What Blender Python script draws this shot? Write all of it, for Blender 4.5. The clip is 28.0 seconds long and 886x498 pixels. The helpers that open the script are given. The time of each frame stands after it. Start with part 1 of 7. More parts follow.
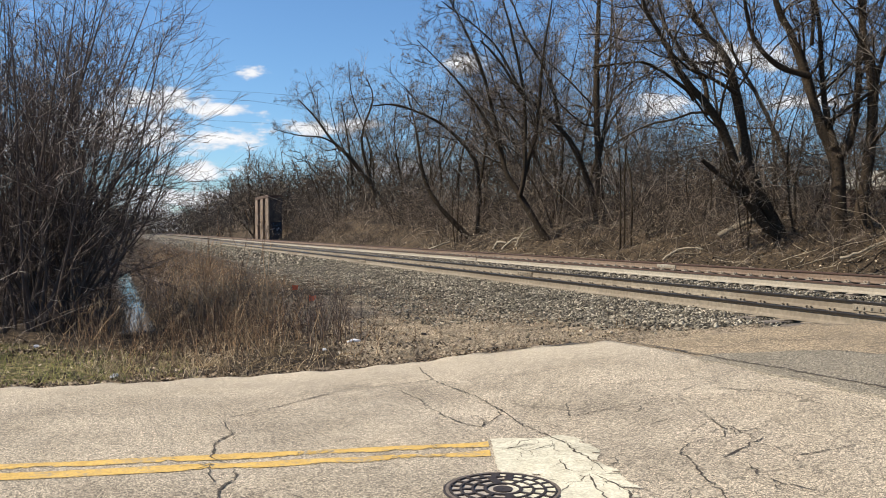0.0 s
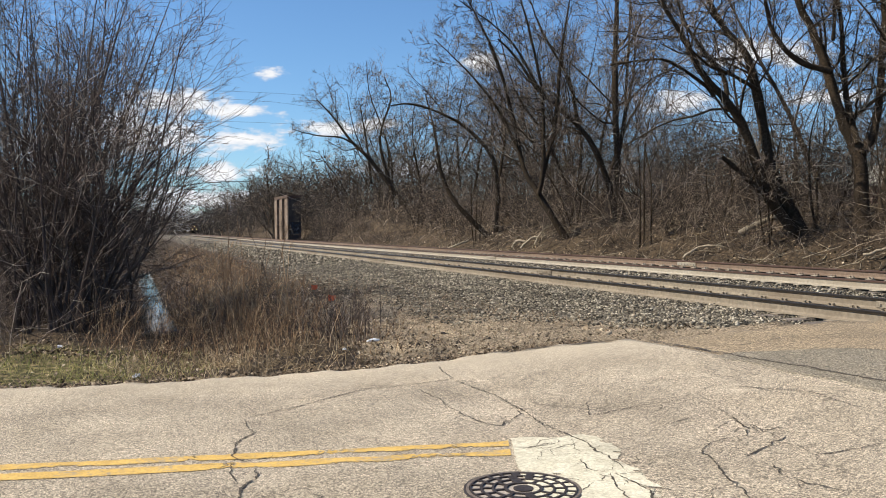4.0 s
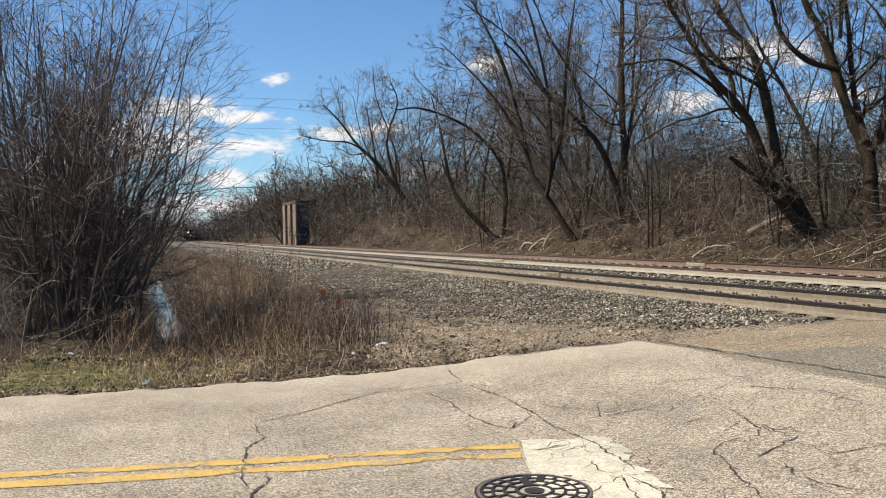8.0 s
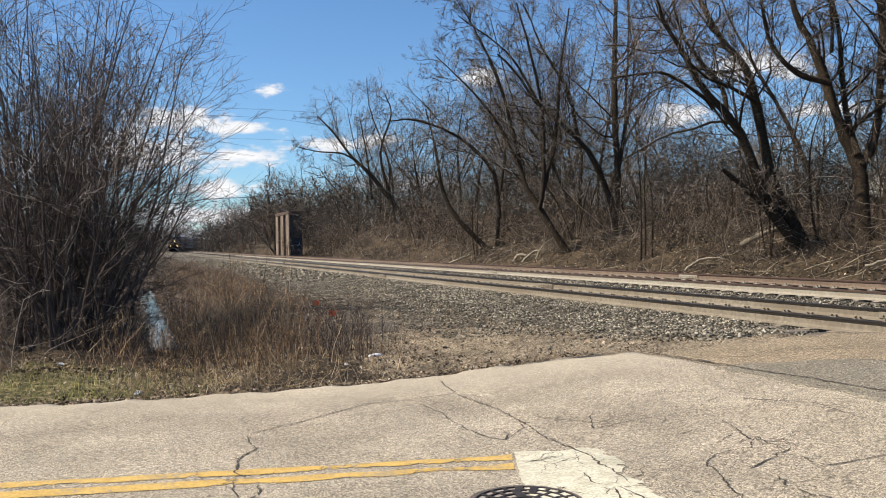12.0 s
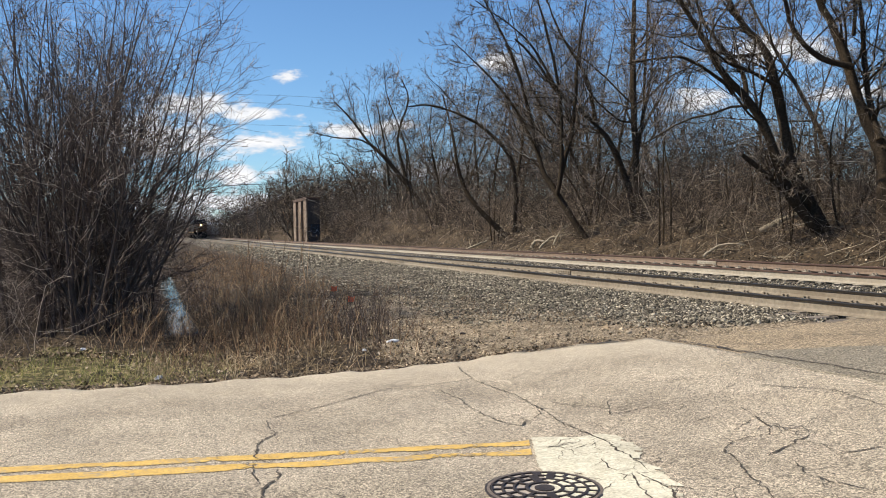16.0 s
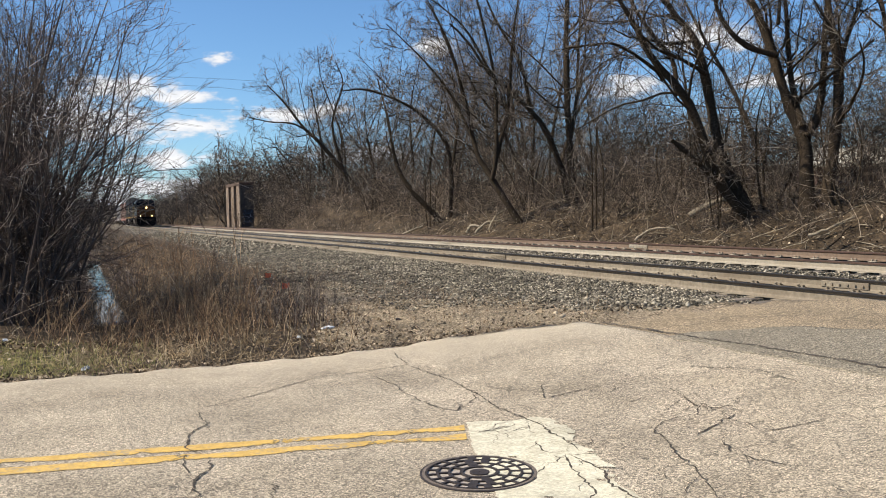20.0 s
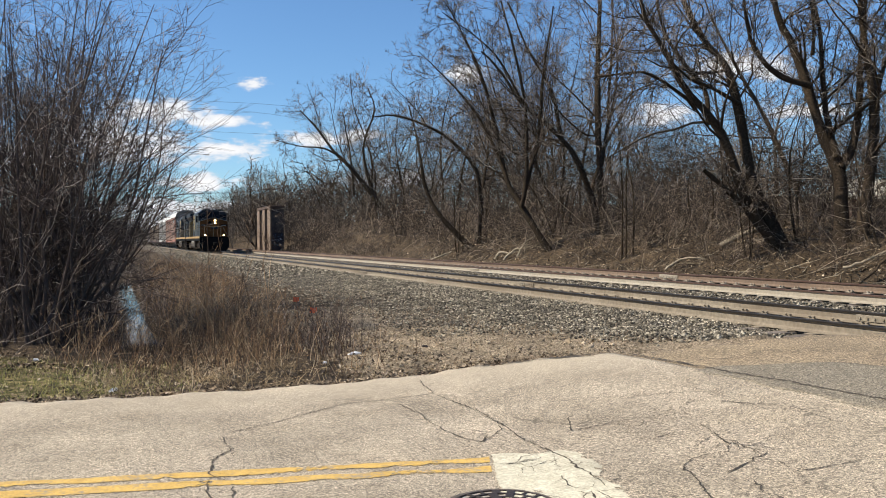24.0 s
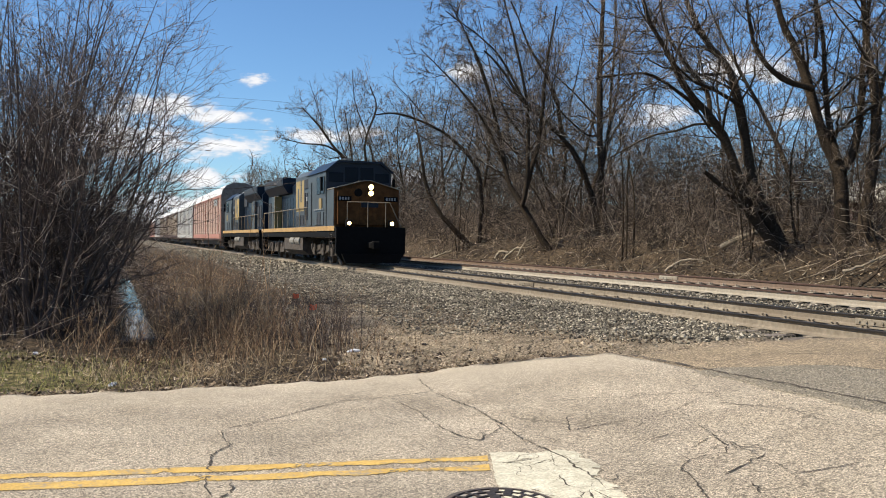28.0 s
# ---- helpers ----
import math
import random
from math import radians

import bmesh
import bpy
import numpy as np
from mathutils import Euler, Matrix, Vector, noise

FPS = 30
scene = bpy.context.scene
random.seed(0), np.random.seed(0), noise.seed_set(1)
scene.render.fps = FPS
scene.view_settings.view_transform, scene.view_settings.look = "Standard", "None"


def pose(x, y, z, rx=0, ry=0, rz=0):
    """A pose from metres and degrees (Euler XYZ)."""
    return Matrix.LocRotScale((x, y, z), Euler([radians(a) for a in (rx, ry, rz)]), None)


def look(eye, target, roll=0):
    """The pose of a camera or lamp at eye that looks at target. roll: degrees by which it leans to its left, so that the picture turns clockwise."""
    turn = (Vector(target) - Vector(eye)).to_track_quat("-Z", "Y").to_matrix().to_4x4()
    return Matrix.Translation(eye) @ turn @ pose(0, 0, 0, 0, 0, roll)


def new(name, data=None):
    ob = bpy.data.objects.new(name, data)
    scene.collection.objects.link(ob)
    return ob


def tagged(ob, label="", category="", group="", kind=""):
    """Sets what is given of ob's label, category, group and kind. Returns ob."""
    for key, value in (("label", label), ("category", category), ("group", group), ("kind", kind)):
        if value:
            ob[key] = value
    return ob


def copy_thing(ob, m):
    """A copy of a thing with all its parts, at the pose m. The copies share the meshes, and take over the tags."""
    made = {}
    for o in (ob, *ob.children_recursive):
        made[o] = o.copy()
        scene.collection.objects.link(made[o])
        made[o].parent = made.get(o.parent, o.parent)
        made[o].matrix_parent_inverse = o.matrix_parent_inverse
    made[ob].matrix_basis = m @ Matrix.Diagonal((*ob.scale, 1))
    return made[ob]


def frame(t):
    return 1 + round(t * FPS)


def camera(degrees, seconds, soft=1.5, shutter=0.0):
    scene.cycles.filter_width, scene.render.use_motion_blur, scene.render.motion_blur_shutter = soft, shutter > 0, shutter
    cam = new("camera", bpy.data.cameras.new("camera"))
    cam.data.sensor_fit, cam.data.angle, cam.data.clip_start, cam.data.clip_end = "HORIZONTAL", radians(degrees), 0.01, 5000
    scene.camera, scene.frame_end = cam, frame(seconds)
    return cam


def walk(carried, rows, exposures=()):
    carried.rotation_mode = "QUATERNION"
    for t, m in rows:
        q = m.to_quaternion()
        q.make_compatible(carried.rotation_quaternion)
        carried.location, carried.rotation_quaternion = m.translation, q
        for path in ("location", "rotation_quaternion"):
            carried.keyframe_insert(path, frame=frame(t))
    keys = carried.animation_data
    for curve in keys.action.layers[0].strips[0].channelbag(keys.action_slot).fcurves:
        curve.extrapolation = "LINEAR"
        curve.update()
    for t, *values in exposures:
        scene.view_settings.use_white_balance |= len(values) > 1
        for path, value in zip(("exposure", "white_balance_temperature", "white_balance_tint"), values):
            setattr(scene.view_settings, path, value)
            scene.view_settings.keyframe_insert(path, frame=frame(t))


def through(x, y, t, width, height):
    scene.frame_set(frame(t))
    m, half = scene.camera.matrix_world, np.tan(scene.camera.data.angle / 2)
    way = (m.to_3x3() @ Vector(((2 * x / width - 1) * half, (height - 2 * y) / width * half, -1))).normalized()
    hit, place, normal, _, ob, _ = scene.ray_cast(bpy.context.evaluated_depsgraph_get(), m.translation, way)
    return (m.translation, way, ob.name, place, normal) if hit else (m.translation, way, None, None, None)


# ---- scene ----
cam = camera(54.5, 28.0, soft=1.0)
EYE = 1.5
PATH = [
    (0.0, pose(-0.001, -0.003, EYE + 0.003, 88.754, -0.014, -0.007)),
    (0.5, pose(0.007, 0.006, EYE + 0.003, 88.668, 0.201, 0.086)),
    (1.0, pose(0.010, 0.008, EYE - 0.001, 88.557, 0.385, 0.173)),
    (1.5, pose(0.010, 0.000, EYE + 0.001, 88.659, 0.360, 0.426)),
    (2.0, pose(0.003, 0.003, EYE + 0.002, 88.911, 0.223, 0.664)),
    (2.5, pose(0.002, -0.013, EYE + 0.006, 89.058, 0.294, 0.937)),
    (3.0, pose(-0.001, -0.012, EYE + 0.003, 89.019, 0.282, 1.168)),
    (3.5, pose(-0.003, -0.006, EYE + 0.005, 88.848, 0.331, 1.199)),
    (5.5, pose(-0.002, 0.002, EYE + 0.002, 88.525, 0.473, 1.556)),
    (6.0, pose(0.001, 0.001, EYE + 0.004, 88.713, 0.862, 1.732)),
    (6.5, pose(-0.000, -0.006, EYE + 0.004, 88.973, 1.030, 1.930)),
    (7.0, pose(-0.001, -0.007, EYE + 0.002, 89.136, 1.023, 1.865)),
    (7.5, pose(-0.001, -0.012, EYE - 0.001, 89.077, 0.957, 1.719)),
    (8.0, pose(-0.001, -0.002, EYE + 0.000, 88.937, 1.035, 1.769)),
    (8.5, pose(0.000, -0.003, EYE - 0.002, 88.895, 1.091, 1.734)),
    (9.0, pose(0.003, -0.002, EYE - 0.003, 88.979, 1.266, 1.837)),
    (9.5, pose(0.003, -0.003, EYE - 0.002, 89.094, 1.251, 1.756)),
    (10.0, pose(-0.002, 0.000, EYE - 0.001, 89.041, 0.902, 1.122)),
    (10.5, pose(-0.003, -0.007, EYE + 0.004, 89.271, 0.645, 0.887)),
    (11.0, pose(-0.007, -0.007, EYE + 0.001, 89.415, 0.769, 1.326)),
    (11.5, pose(-0.002, -0.000, EYE - 0.004, 89.721, 0.841, 1.370)),
    (13.5, pose(-0.011, 0.002, EYE - 0.006, 89.434, 0.383, 0.574)),
    (14.0, pose(-0.005, 0.003, EYE - 0.006, 89.364, 0.445, 0.083)),
    (14.5, pose(-0.006, 0.001, EYE - 0.008, 89.138, 0.470, 0.276)),
    (15.0, pose(-0.009, -0.009, EYE - 0.010, 88.976, 0.282, 0.892)),
    (15.5, pose(-0.010, -0.012, EYE + 0.001, 88.989, 0.410, 1.807)),
    (16.0, pose(-0.005, -0.009, EYE - 0.000, 88.760, 0.860, 2.461)),
    (16.5, pose(-0.007, -0.004, EYE - 0.005, 88.515, 0.819, 2.457)),
    (17.0, pose(-0.004, 0.002, EYE - 0.000, 88.358, 0.864, 2.251)),
    (17.5, pose(-0.003, 0.005, EYE - 0.002, 87.986, 0.894, 1.399)),
    (18.0, pose(0.007, 0.009, EYE - 0.001, 87.225, 0.573, -0.241)),
    (18.5, pose(0.010, 0.009, EYE - 0.003, 86.950, 0.396, -1.366)),
    (19.0, pose(0.004, 0.011, EYE - 0.002, 87.301, -0.048, -1.330)),
    (19.5, pose(0.003, 0.015, EYE + 0.002, 87.535, 0.617, -1.628)),
    (20.0, pose(0.007, 0.013, EYE + 0.005, 87.692, 1.037, -1.802)),
    (20.5, pose(0.006, 0.009, EYE + 0.003, 88.586, 0.210, -1.476)),
    (21.0, pose(-0.001, -0.008, EYE + 0.006, 88.980, -0.153, -0.318)),
    (21.5, pose(0.007, -0.008, EYE + 0.009, 88.793, -0.037, 1.010)),
    (23.5, pose(0.010, 0.022, EYE + 0.034, 89.768, 0.207, 1.120)),
    (24.0, pose(0.014, 0.044, EYE + 0.026, 89.427, 0.176, 0.124)),
    (24.5, pose(0.013, 0.035, EYE + 0.027, 89.259, -0.072, -0.161)),
    (25.0, pose(0.019, 0.036, EYE + 0.029, 89.541, 0.083, -0.459)),
    (25.5, pose(0.008, 0.028, EYE + 0.027, 89.602, -0.021, -0.807)),
    (26.0, pose(0.008, 0.036, EYE + 0.027, 89.691, -0.028, -0.939)),
    (26.5, pose(0.008, 0.040, EYE + 0.023, 89.737, -0.052, -0.474)),
    (27.0, pose(0.014, 0.024, EYE + 0.034, 89.871, 0.035, 0.351)),
    (27.5, pose(0.010, 0.038, EYE + 0.025, 89.763, -0.284, 0.257)),
    (28.0, pose(0.009, 0.036, EYE + 0.024, 89.336, -0.515, 0.137)),
]
walk(cam, PATH)

# ---- world, sun, exposure ----
SUN = Vector((-0.985, -0.10, 1.02)).normalized()
world = bpy.data.worlds.new("world")
scene.world = world
world.use_nodes = True
wn, wl = world.node_tree.nodes, world.node_tree.links
wn.clear()


def wnode(kind, **kw):
    nd = wn.new(kind)
    for k, v in kw.items():
        nd.inputs[k].default_value = v
    return nd


def wmath(op, a, b=None):
    nd = wn.new("ShaderNodeMath")
    nd.operation = op
    for i, v in enumerate((a, b)):
        if v is None:
            continue
        if isinstance(v, (int, float)):
            nd.inputs[i].default_value = v
        else:
            wl.new(v, nd.inputs[i])
    return nd.outputs[0]


sky = wn.new("ShaderNodeTexSky")
sky.sky_type = "NISHITA"
sky.sun_disc = False
sky.sun_elevation = math.asin(SUN.z)
sky.sun_rotation = math.atan2(SUN.x, SUN.y)
sky.air_density, sky.dust_density, sky.ozone_density = 1.0, 0.3, 2.5
sky.altitude = 200
tc = wn.new("ShaderNodeTexCoord")
sep = wn.new("ShaderNodeSeparateXYZ")
wl.new(tc.outputs["Generated"], sep.inputs[0])
# clouds as bearing and height over the horizon, both as tangents ahead
gx = wmath("DIVIDE", sep.outputs[0], wmath("MAXIMUM", sep.outputs[1], 0.05))
gz = wmath("DIVIDE", sep.outputs[2], wmath("MAXIMUM", sep.outputs[1], 0.05))
comb = wn.new("ShaderNodeCombineXYZ")
wl.new(gx, comb.inputs[0])
wl.new(wmath("MULTIPLY", gz, 2.4), comb.inputs[1])
nz = wnode("ShaderNodeTexNoise", Scale=30.0, Detail=10.0, Roughness=0.6)
wl.new(comb.outputs[0], nz.inputs["Vector"])
rag = wmath("SUBTRACT", nz.outputs["Fac"], 0.5)
# The fifth cloud is enlarged so that the ditch water mirrors white
CLOUDS = [(-0.223, 0.184, 0.022, 0.0075), (-0.335, 0.150, 0.075, 0.017), (-0.265, 0.138, 0.052, 0.010), (-0.258, 0.106, 0.046, 0.014), (-0.37, 0.110, 0.09, 0.030),
          (-0.155, 0.118, 0.060, 0.010), (-0.105, 0.122, 0.034, 0.012), (0.028, 0.194, 0.036, 0.014), (0.25, 0.146, 0.055, 0.014), (0.34, 0.20, 0.08, 0.018),
          (-0.285, 0.068, 0.065, 0.011), (-0.42, 0.13, 0.06, 0.02), (-0.48, 0.10, 0.07, 0.02), (-0.05, 0.07, 0.08, 0.012), (0.2, 0.06, 0.12, 0.014), (-0.3, 0.036, 0.2, 0.014), (-0.3, 0.0, 0.6, 0.04), (0.42, 0.15, 0.05, 0.010)]
total = None
for cx, cz, rx, rz in CLOUDS:
    dx = wmath("DIVIDE", wmath("SUBTRACT", gx, cx), rx)
    dz = wmath("DIVIDE", wmath("SUBTRACT", gz, cz), rz)
    d = wmath("SQRT", wmath("ADD", wmath("MULTIPLY", dx, dx), wmath("MULTIPLY", dz, dz)))
    d = wmath("SUBTRACT", 1.15, d)
    total = d if total is None else wmath("MAXIMUM", total, d)
total = wmath("ADD", total, wmath("MULTIPLY", rag, 3.0))
ramp = wn.new("ShaderNodeMapRange")
ramp.interpolation_type = "SMOOTHSTEP"
ramp.inputs["From Min"].default_value, ramp.inputs["From Max"].default_value = 0.05, 0.75
wl.new(total, ramp.inputs["Value"])
# cloud only ahead and above the horizon
ahead = wmath("GREATER_THAN", sep.outputs[1], 0.3)
fac = wmath("MULTIPLY", ramp.outputs[0], ahead)
mixc = wn.new("ShaderNodeMix")
mixc.data_type = "RGBA"
wl.new(fac, mixc.inputs[0])
tint = wn.new("ShaderNodeMix")
tint.data_type, tint.blend_type = "RGBA", "MULTIPLY"
tint.inputs[0].default_value = 1.0
tint.inputs[7].default_value = (0.82, 1.08, 1.30, 1)
wl.new(sky.outputs[0], tint.inputs[6])
wl.new(tint.outputs[2], mixc.inputs[6])
body = wn.new("ShaderNodeMix")
body.data_type = "RGBA"
thick = wn.new("ShaderNodeMapRange")
thick.inputs["From Min"].default_value, thick.inputs["From Max"].default_value = 0.2, 1.3
wl.new(total, thick.inputs["Value"])
wl.new(thick.outputs[0], body.inputs[0])
body.inputs[6].default_value, body.inputs[7].default_value = (6.6, 6.9, 7.5, 1), (9.4, 9.4, 9.5, 1)
wl.new(body.outputs[2], mixc.inputs[7])
bg = wn.new("ShaderNodeBackground")
bg.inputs["Strength"].default_value = 0.077
wl.new(mixc.outputs[2], bg.inputs["Color"])
wout = wn.new("ShaderNodeOutputWorld")
wl.new(bg.outputs[0], wout.inputs["Surface"])

sun_data = bpy.data.lights.new("sun", "SUN")
sun_data.energy, sun_data.angle, sun_data.color = 5.0, radians(0.55), (1.0, 0.915, 0.765)
sun = new("sun", sun_data)
sun.matrix_world = look(SUN * 60, (0, 0, 0))
scene.view_settings.exposure = 0.56


# ---- materials ----
def mat(name, base, rough=0.8, metal=0.0, scale=8.0, vary=0.35, tint2=None, bump=0.2, bump_scale=None, island=0.0, objrand=0.0, spec=0.5, emit=None, big=None, sharp=1.0):
    """Noise at two scales over a base colour, with fine relief."""
    m = bpy.data.materials.new(name)
    m.use_nodes = True
    nt = m.node_tree
    p = nt.nodes["Principled BSDF"]
    p.inputs["Roughness"].default_value = rough
    p.inputs["Metallic"].default_value = metal
    p.inputs["Specular IOR Level"].default_value = spec
    co = nt.nodes.new("ShaderNodeTexCoord")
    geo = nt.nodes.new("ShaderNodeNewGeometry")

    def noise_fac(sc, detail, lo, hi):
        nd = nt.nodes.new("ShaderNodeTexNoise")
        nd.inputs["Scale"].default_value, nd.inputs["Detail"].default_value = sc, detail
        nd.inputs["Roughness"].default_value = 0.62
        nt.links.new(co.outputs["Object"], nd.inputs["Vector"])
        mr = nt.nodes.new("ShaderNodeMapRange")
        mr.inputs["From Min"].default_value, mr.inputs["From Max"].default_value = lo, hi
        nt.links.new(nd.outputs["Fac"], mr.inputs["Value"])
        return nd, mr.outputs[0]

    def mix(fac, a, b, mode="MIX"):
        nd = nt.nodes.new("ShaderNodeMix")
        nd.data_type, nd.blend_type = "RGBA", mode
        for sock, v in ((0, fac), (6, a), (7, b)):
            if isinstance(v, (int, float)):
                nd.inputs[sock].default_value = v
            elif isinstance(v, tuple):
                nd.inputs[sock].default_value = (*v[:3], 1)
            else:
                nt.links.new(v, nd.inputs[sock])
        return nd.outputs[2]

    b = Vector(base)
    dark, light = tuple(b * (1 - vary)), tuple(b * (1 + vary))
    n1, f1 = noise_fac(scale, 6, 0.5 - 0.2 / sharp, 0.5 + 0.2 / sharp)
    col = mix(f1, dark, light)
    n2, f2 = noise_fac(big or scale / 9, 4, 0.42, 0.62)
    if tint2 is None:
        col = mix(f2, col, (0.84, 0.83, 0.81), "MULTIPLY")
    else:
        half = nt.nodes.new("ShaderNodeMath")
        half.operation = "MULTIPLY"
        nt.links.new(f2, half.inputs[0])
        half.inputs[1].default_value = 0.7
        col = mix(half.outputs[0], col, tint2)
    if island or objrand:
        src = geo.outputs["Random Per Island"]
        if objrand:
            oi = nt.nodes.new("ShaderNodeObjectInfo")
            src = oi.outputs["Random"]
        mr = nt.nodes.new("ShaderNodeMapRange")
        mr.inputs["To Min"].default_value, mr.inputs["To Max"].default_value = 1 - (island or objrand), 1 + (island or objrand)
        nt.links.new(src, mr.inputs["Value"])
        hs = nt.nodes.new("ShaderNodeHueSaturation")
        nt.links.new(mr.outputs[0], hs.inputs["Value"])
        nt.links.new(col, hs.inputs["Color"])
        col = hs.outputs[0]
    nt.links.new(col, p.inputs["Base Color"])
    if bump:
        bn, _ = noise_fac(bump_scale or scale * 3, 5, 0, 1)
        bp = nt.nodes.new("ShaderNodeBump")
        bp.inputs["Strength"].default_value = bump
        bp.inputs["Distance"].default_value = 0.02
        nt.links.new(bn.outputs["Fac"], bp.inputs["Height"])
        nt.links.new(bp.outputs[0], p.inputs["Normal"])
    if emit:
        p.inputs["Emission Color"].default_value = (*emit[:3], 1)
        p.inputs["Emission Strength"].default_value = emit[3]
    return m


M = {
    "asphalt": mat("old_asphalt", (0.365, 0.302, 0.222), 0.92, scale=130, vary=0.75, bump=0.6, bump_scale=120, big=0.8, sharp=1.6),
    "apron": mat("patch_asphalt", (0.27, 0.205, 0.13), 0.92, scale=60, vary=0.65, bump=0.6, bump_scale=70, big=0.7, sharp=2.0),
    "patch": mat("grey_patch", (0.21, 0.178, 0.13), 0.92, scale=70, vary=0.6, bump=0.6, bump_scale=80, big=0.9, sharp=2.0),
    "crack": mat("crack", (0.058, 0.045, 0.033), 0.95, scale=30),
    "yellow": mat("yellow_paint", (0.58, 0.37, 0.095), 0.8, scale=60, vary=0.25, bump=0.3, bump_scale=140),
    "white": mat("white_paint", (0.58, 0.53, 0.40), 0.85, scale=60, vary=0.2, bump=0.3, bump_scale=140),
    "iron": mat("cast_iron", (0.055, 0.043, 0.038), 0.6, 0.4, scale=40, vary=0.4),
    "pan": mat("dusty_iron", (0.34, 0.29, 0.245), 0.9, scale=50, vary=0.35),
    "iron_dirt": mat("iron_dirt", (0.14, 0.11, 0.09), 0.9, scale=40, vary=0.4),
    "stone": mat("ballast_stone", (0.155, 0.128, 0.096), 0.95, scale=9, vary=0.45, tint2=(0.15, 0.11, 0.07), big=0.8, island=0.95, spec=0.2),
    "pebble": mat("gravel_pebble", (0.22, 0.17, 0.115), 0.95, scale=9, vary=0.4, island=0.95),
    "blade": mat("grass_blade", (0.20, 0.195, 0.058), 0.8, scale=3, vary=0.5, tint2=(0.34, 0.26, 0.13), big=1.2, bump=0, island=0.4),
    "straw": mat("dry_straw", (0.35, 0.25, 0.13), 0.85, scale=2, vary=0.4, bump=0, island=0.7),
    "weed": mat("dry_weed", (0.16, 0.1, 0.052), 0.85, scale=1.2, vary=0.6, bump=0, island=0.95),
    "rail_side": mat("rail_dust", (0.215, 0.178, 0.13), 0.85, 0.0, scale=14, vary=0.35, tint2=(0.14, 0.105, 0.07), big=0.35),
    "rail_pale": mat("rail_pale_dust", (0.30, 0.262, 0.205), 0.85, 0.0, scale=14, vary=0.3, tint2=(0.24, 0.195, 0.14), big=0.3),
    "rail_red": mat("rail_rust_red", (0.165, 0.115, 0.08), 0.85, 0.0, scale=14, vary=0.35, tint2=(0.11, 0.07, 0.047), big=0.35),
    "rail_head": mat("rail_head", (0.05, 0.042, 0.036), 0.4, 0.6, scale=30, vary=0.2, bump=0.05),
    "head_red": mat("rail_head_rust", (0.075, 0.04, 0.028), 0.7, 0.2, scale=30, vary=0.3, bump=0.1),
    "tie": mat("tie_wood", (0.13, 0.105, 0.085), 0.9, scale=14, vary=0.4, objrand=0.3),
    "concrete": mat("concrete", (0.205, 0.148, 0.105), 0.9, scale=3.5, vary=0.55, tint2=(0.10, 0.064, 0.044), bump=0.4, big=0.7),
    "concrete_dark": mat("concrete_brown", (0.085, 0.05, 0.032), 0.9, scale=2.5, vary=0.35),
    # Dark base colour adds the shade of the sun-averted end to sooty concrete
    "shade_soot": mat("shaded_sooty_concrete", (0.05, 0.04, 0.034), 0.9, scale=2.5, vary=0.35, tint2=(0.08, 0.06, 0.045), big=0.6),
    "plank": mat("red_brown_plank", (0.10, 0.055, 0.042), 0.9, scale=5, vary=0.3, objrand=0.25),
    "pale": mat("pale_roof", (0.62, 0.58, 0.48), 0.8, scale=3, vary=0.15),
    "orange": mat("orange_flag", (0.75, 0.14, 0.05), 0.7, scale=5, vary=0.1, bump=0),
    "scrap": mat("pale_scrap", (0.62, 0.62, 0.64), 0.6, scale=20, vary=0.2),
    "bark": mat("bark", (0.05, 0.036, 0.024), 0.95, scale=14, vary=0.7, tint2=(0.035, 0.026, 0.018), bump=1.0, bump_scale=22, spec=0.1),
    "twig": mat("twig", (0.10, 0.072, 0.05), 0.85, scale=1.5, vary=0.3, bump=0, island=0.7, spec=0.3),
    "shrub": mat("shrub_bark", (0.078, 0.053, 0.039), 0.7, scale=5, vary=0.4, bump=0, spec=0.25),
    "stem": mat("shrub_stem", (0.062, 0.044, 0.037), 0.75, scale=5, vary=0.5, tint2=(0.09, 0.068, 0.056), bump=0, spec=0.25),
    "brush": mat("brush", (0.098, 0.066, 0.044), 0.9, scale=0.6, vary=0.6, bump=0, island=0.95, spec=0.3),
    "far_twig": mat("far_twig", (0.072, 0.053, 0.04), 0.9, scale=0.3, vary=0.4, bump=0, island=0.8, spec=0.3),
    "soil": mat("dark_soil", (0.045, 0.032, 0.022), 0.95, scale=9, vary=0.5, bump=0),
    "deadwood": mat("dead_wood", (0.34, 0.28, 0.20), 0.9, scale=8, vary=0.45, tint2=(0.18, 0.14, 0.095), bump=0.5),
    "leaf": mat("dead_leaf", (0.17, 0.118, 0.07), 0.9, scale=2, vary=0.3, bump=0, island=0.6),
}


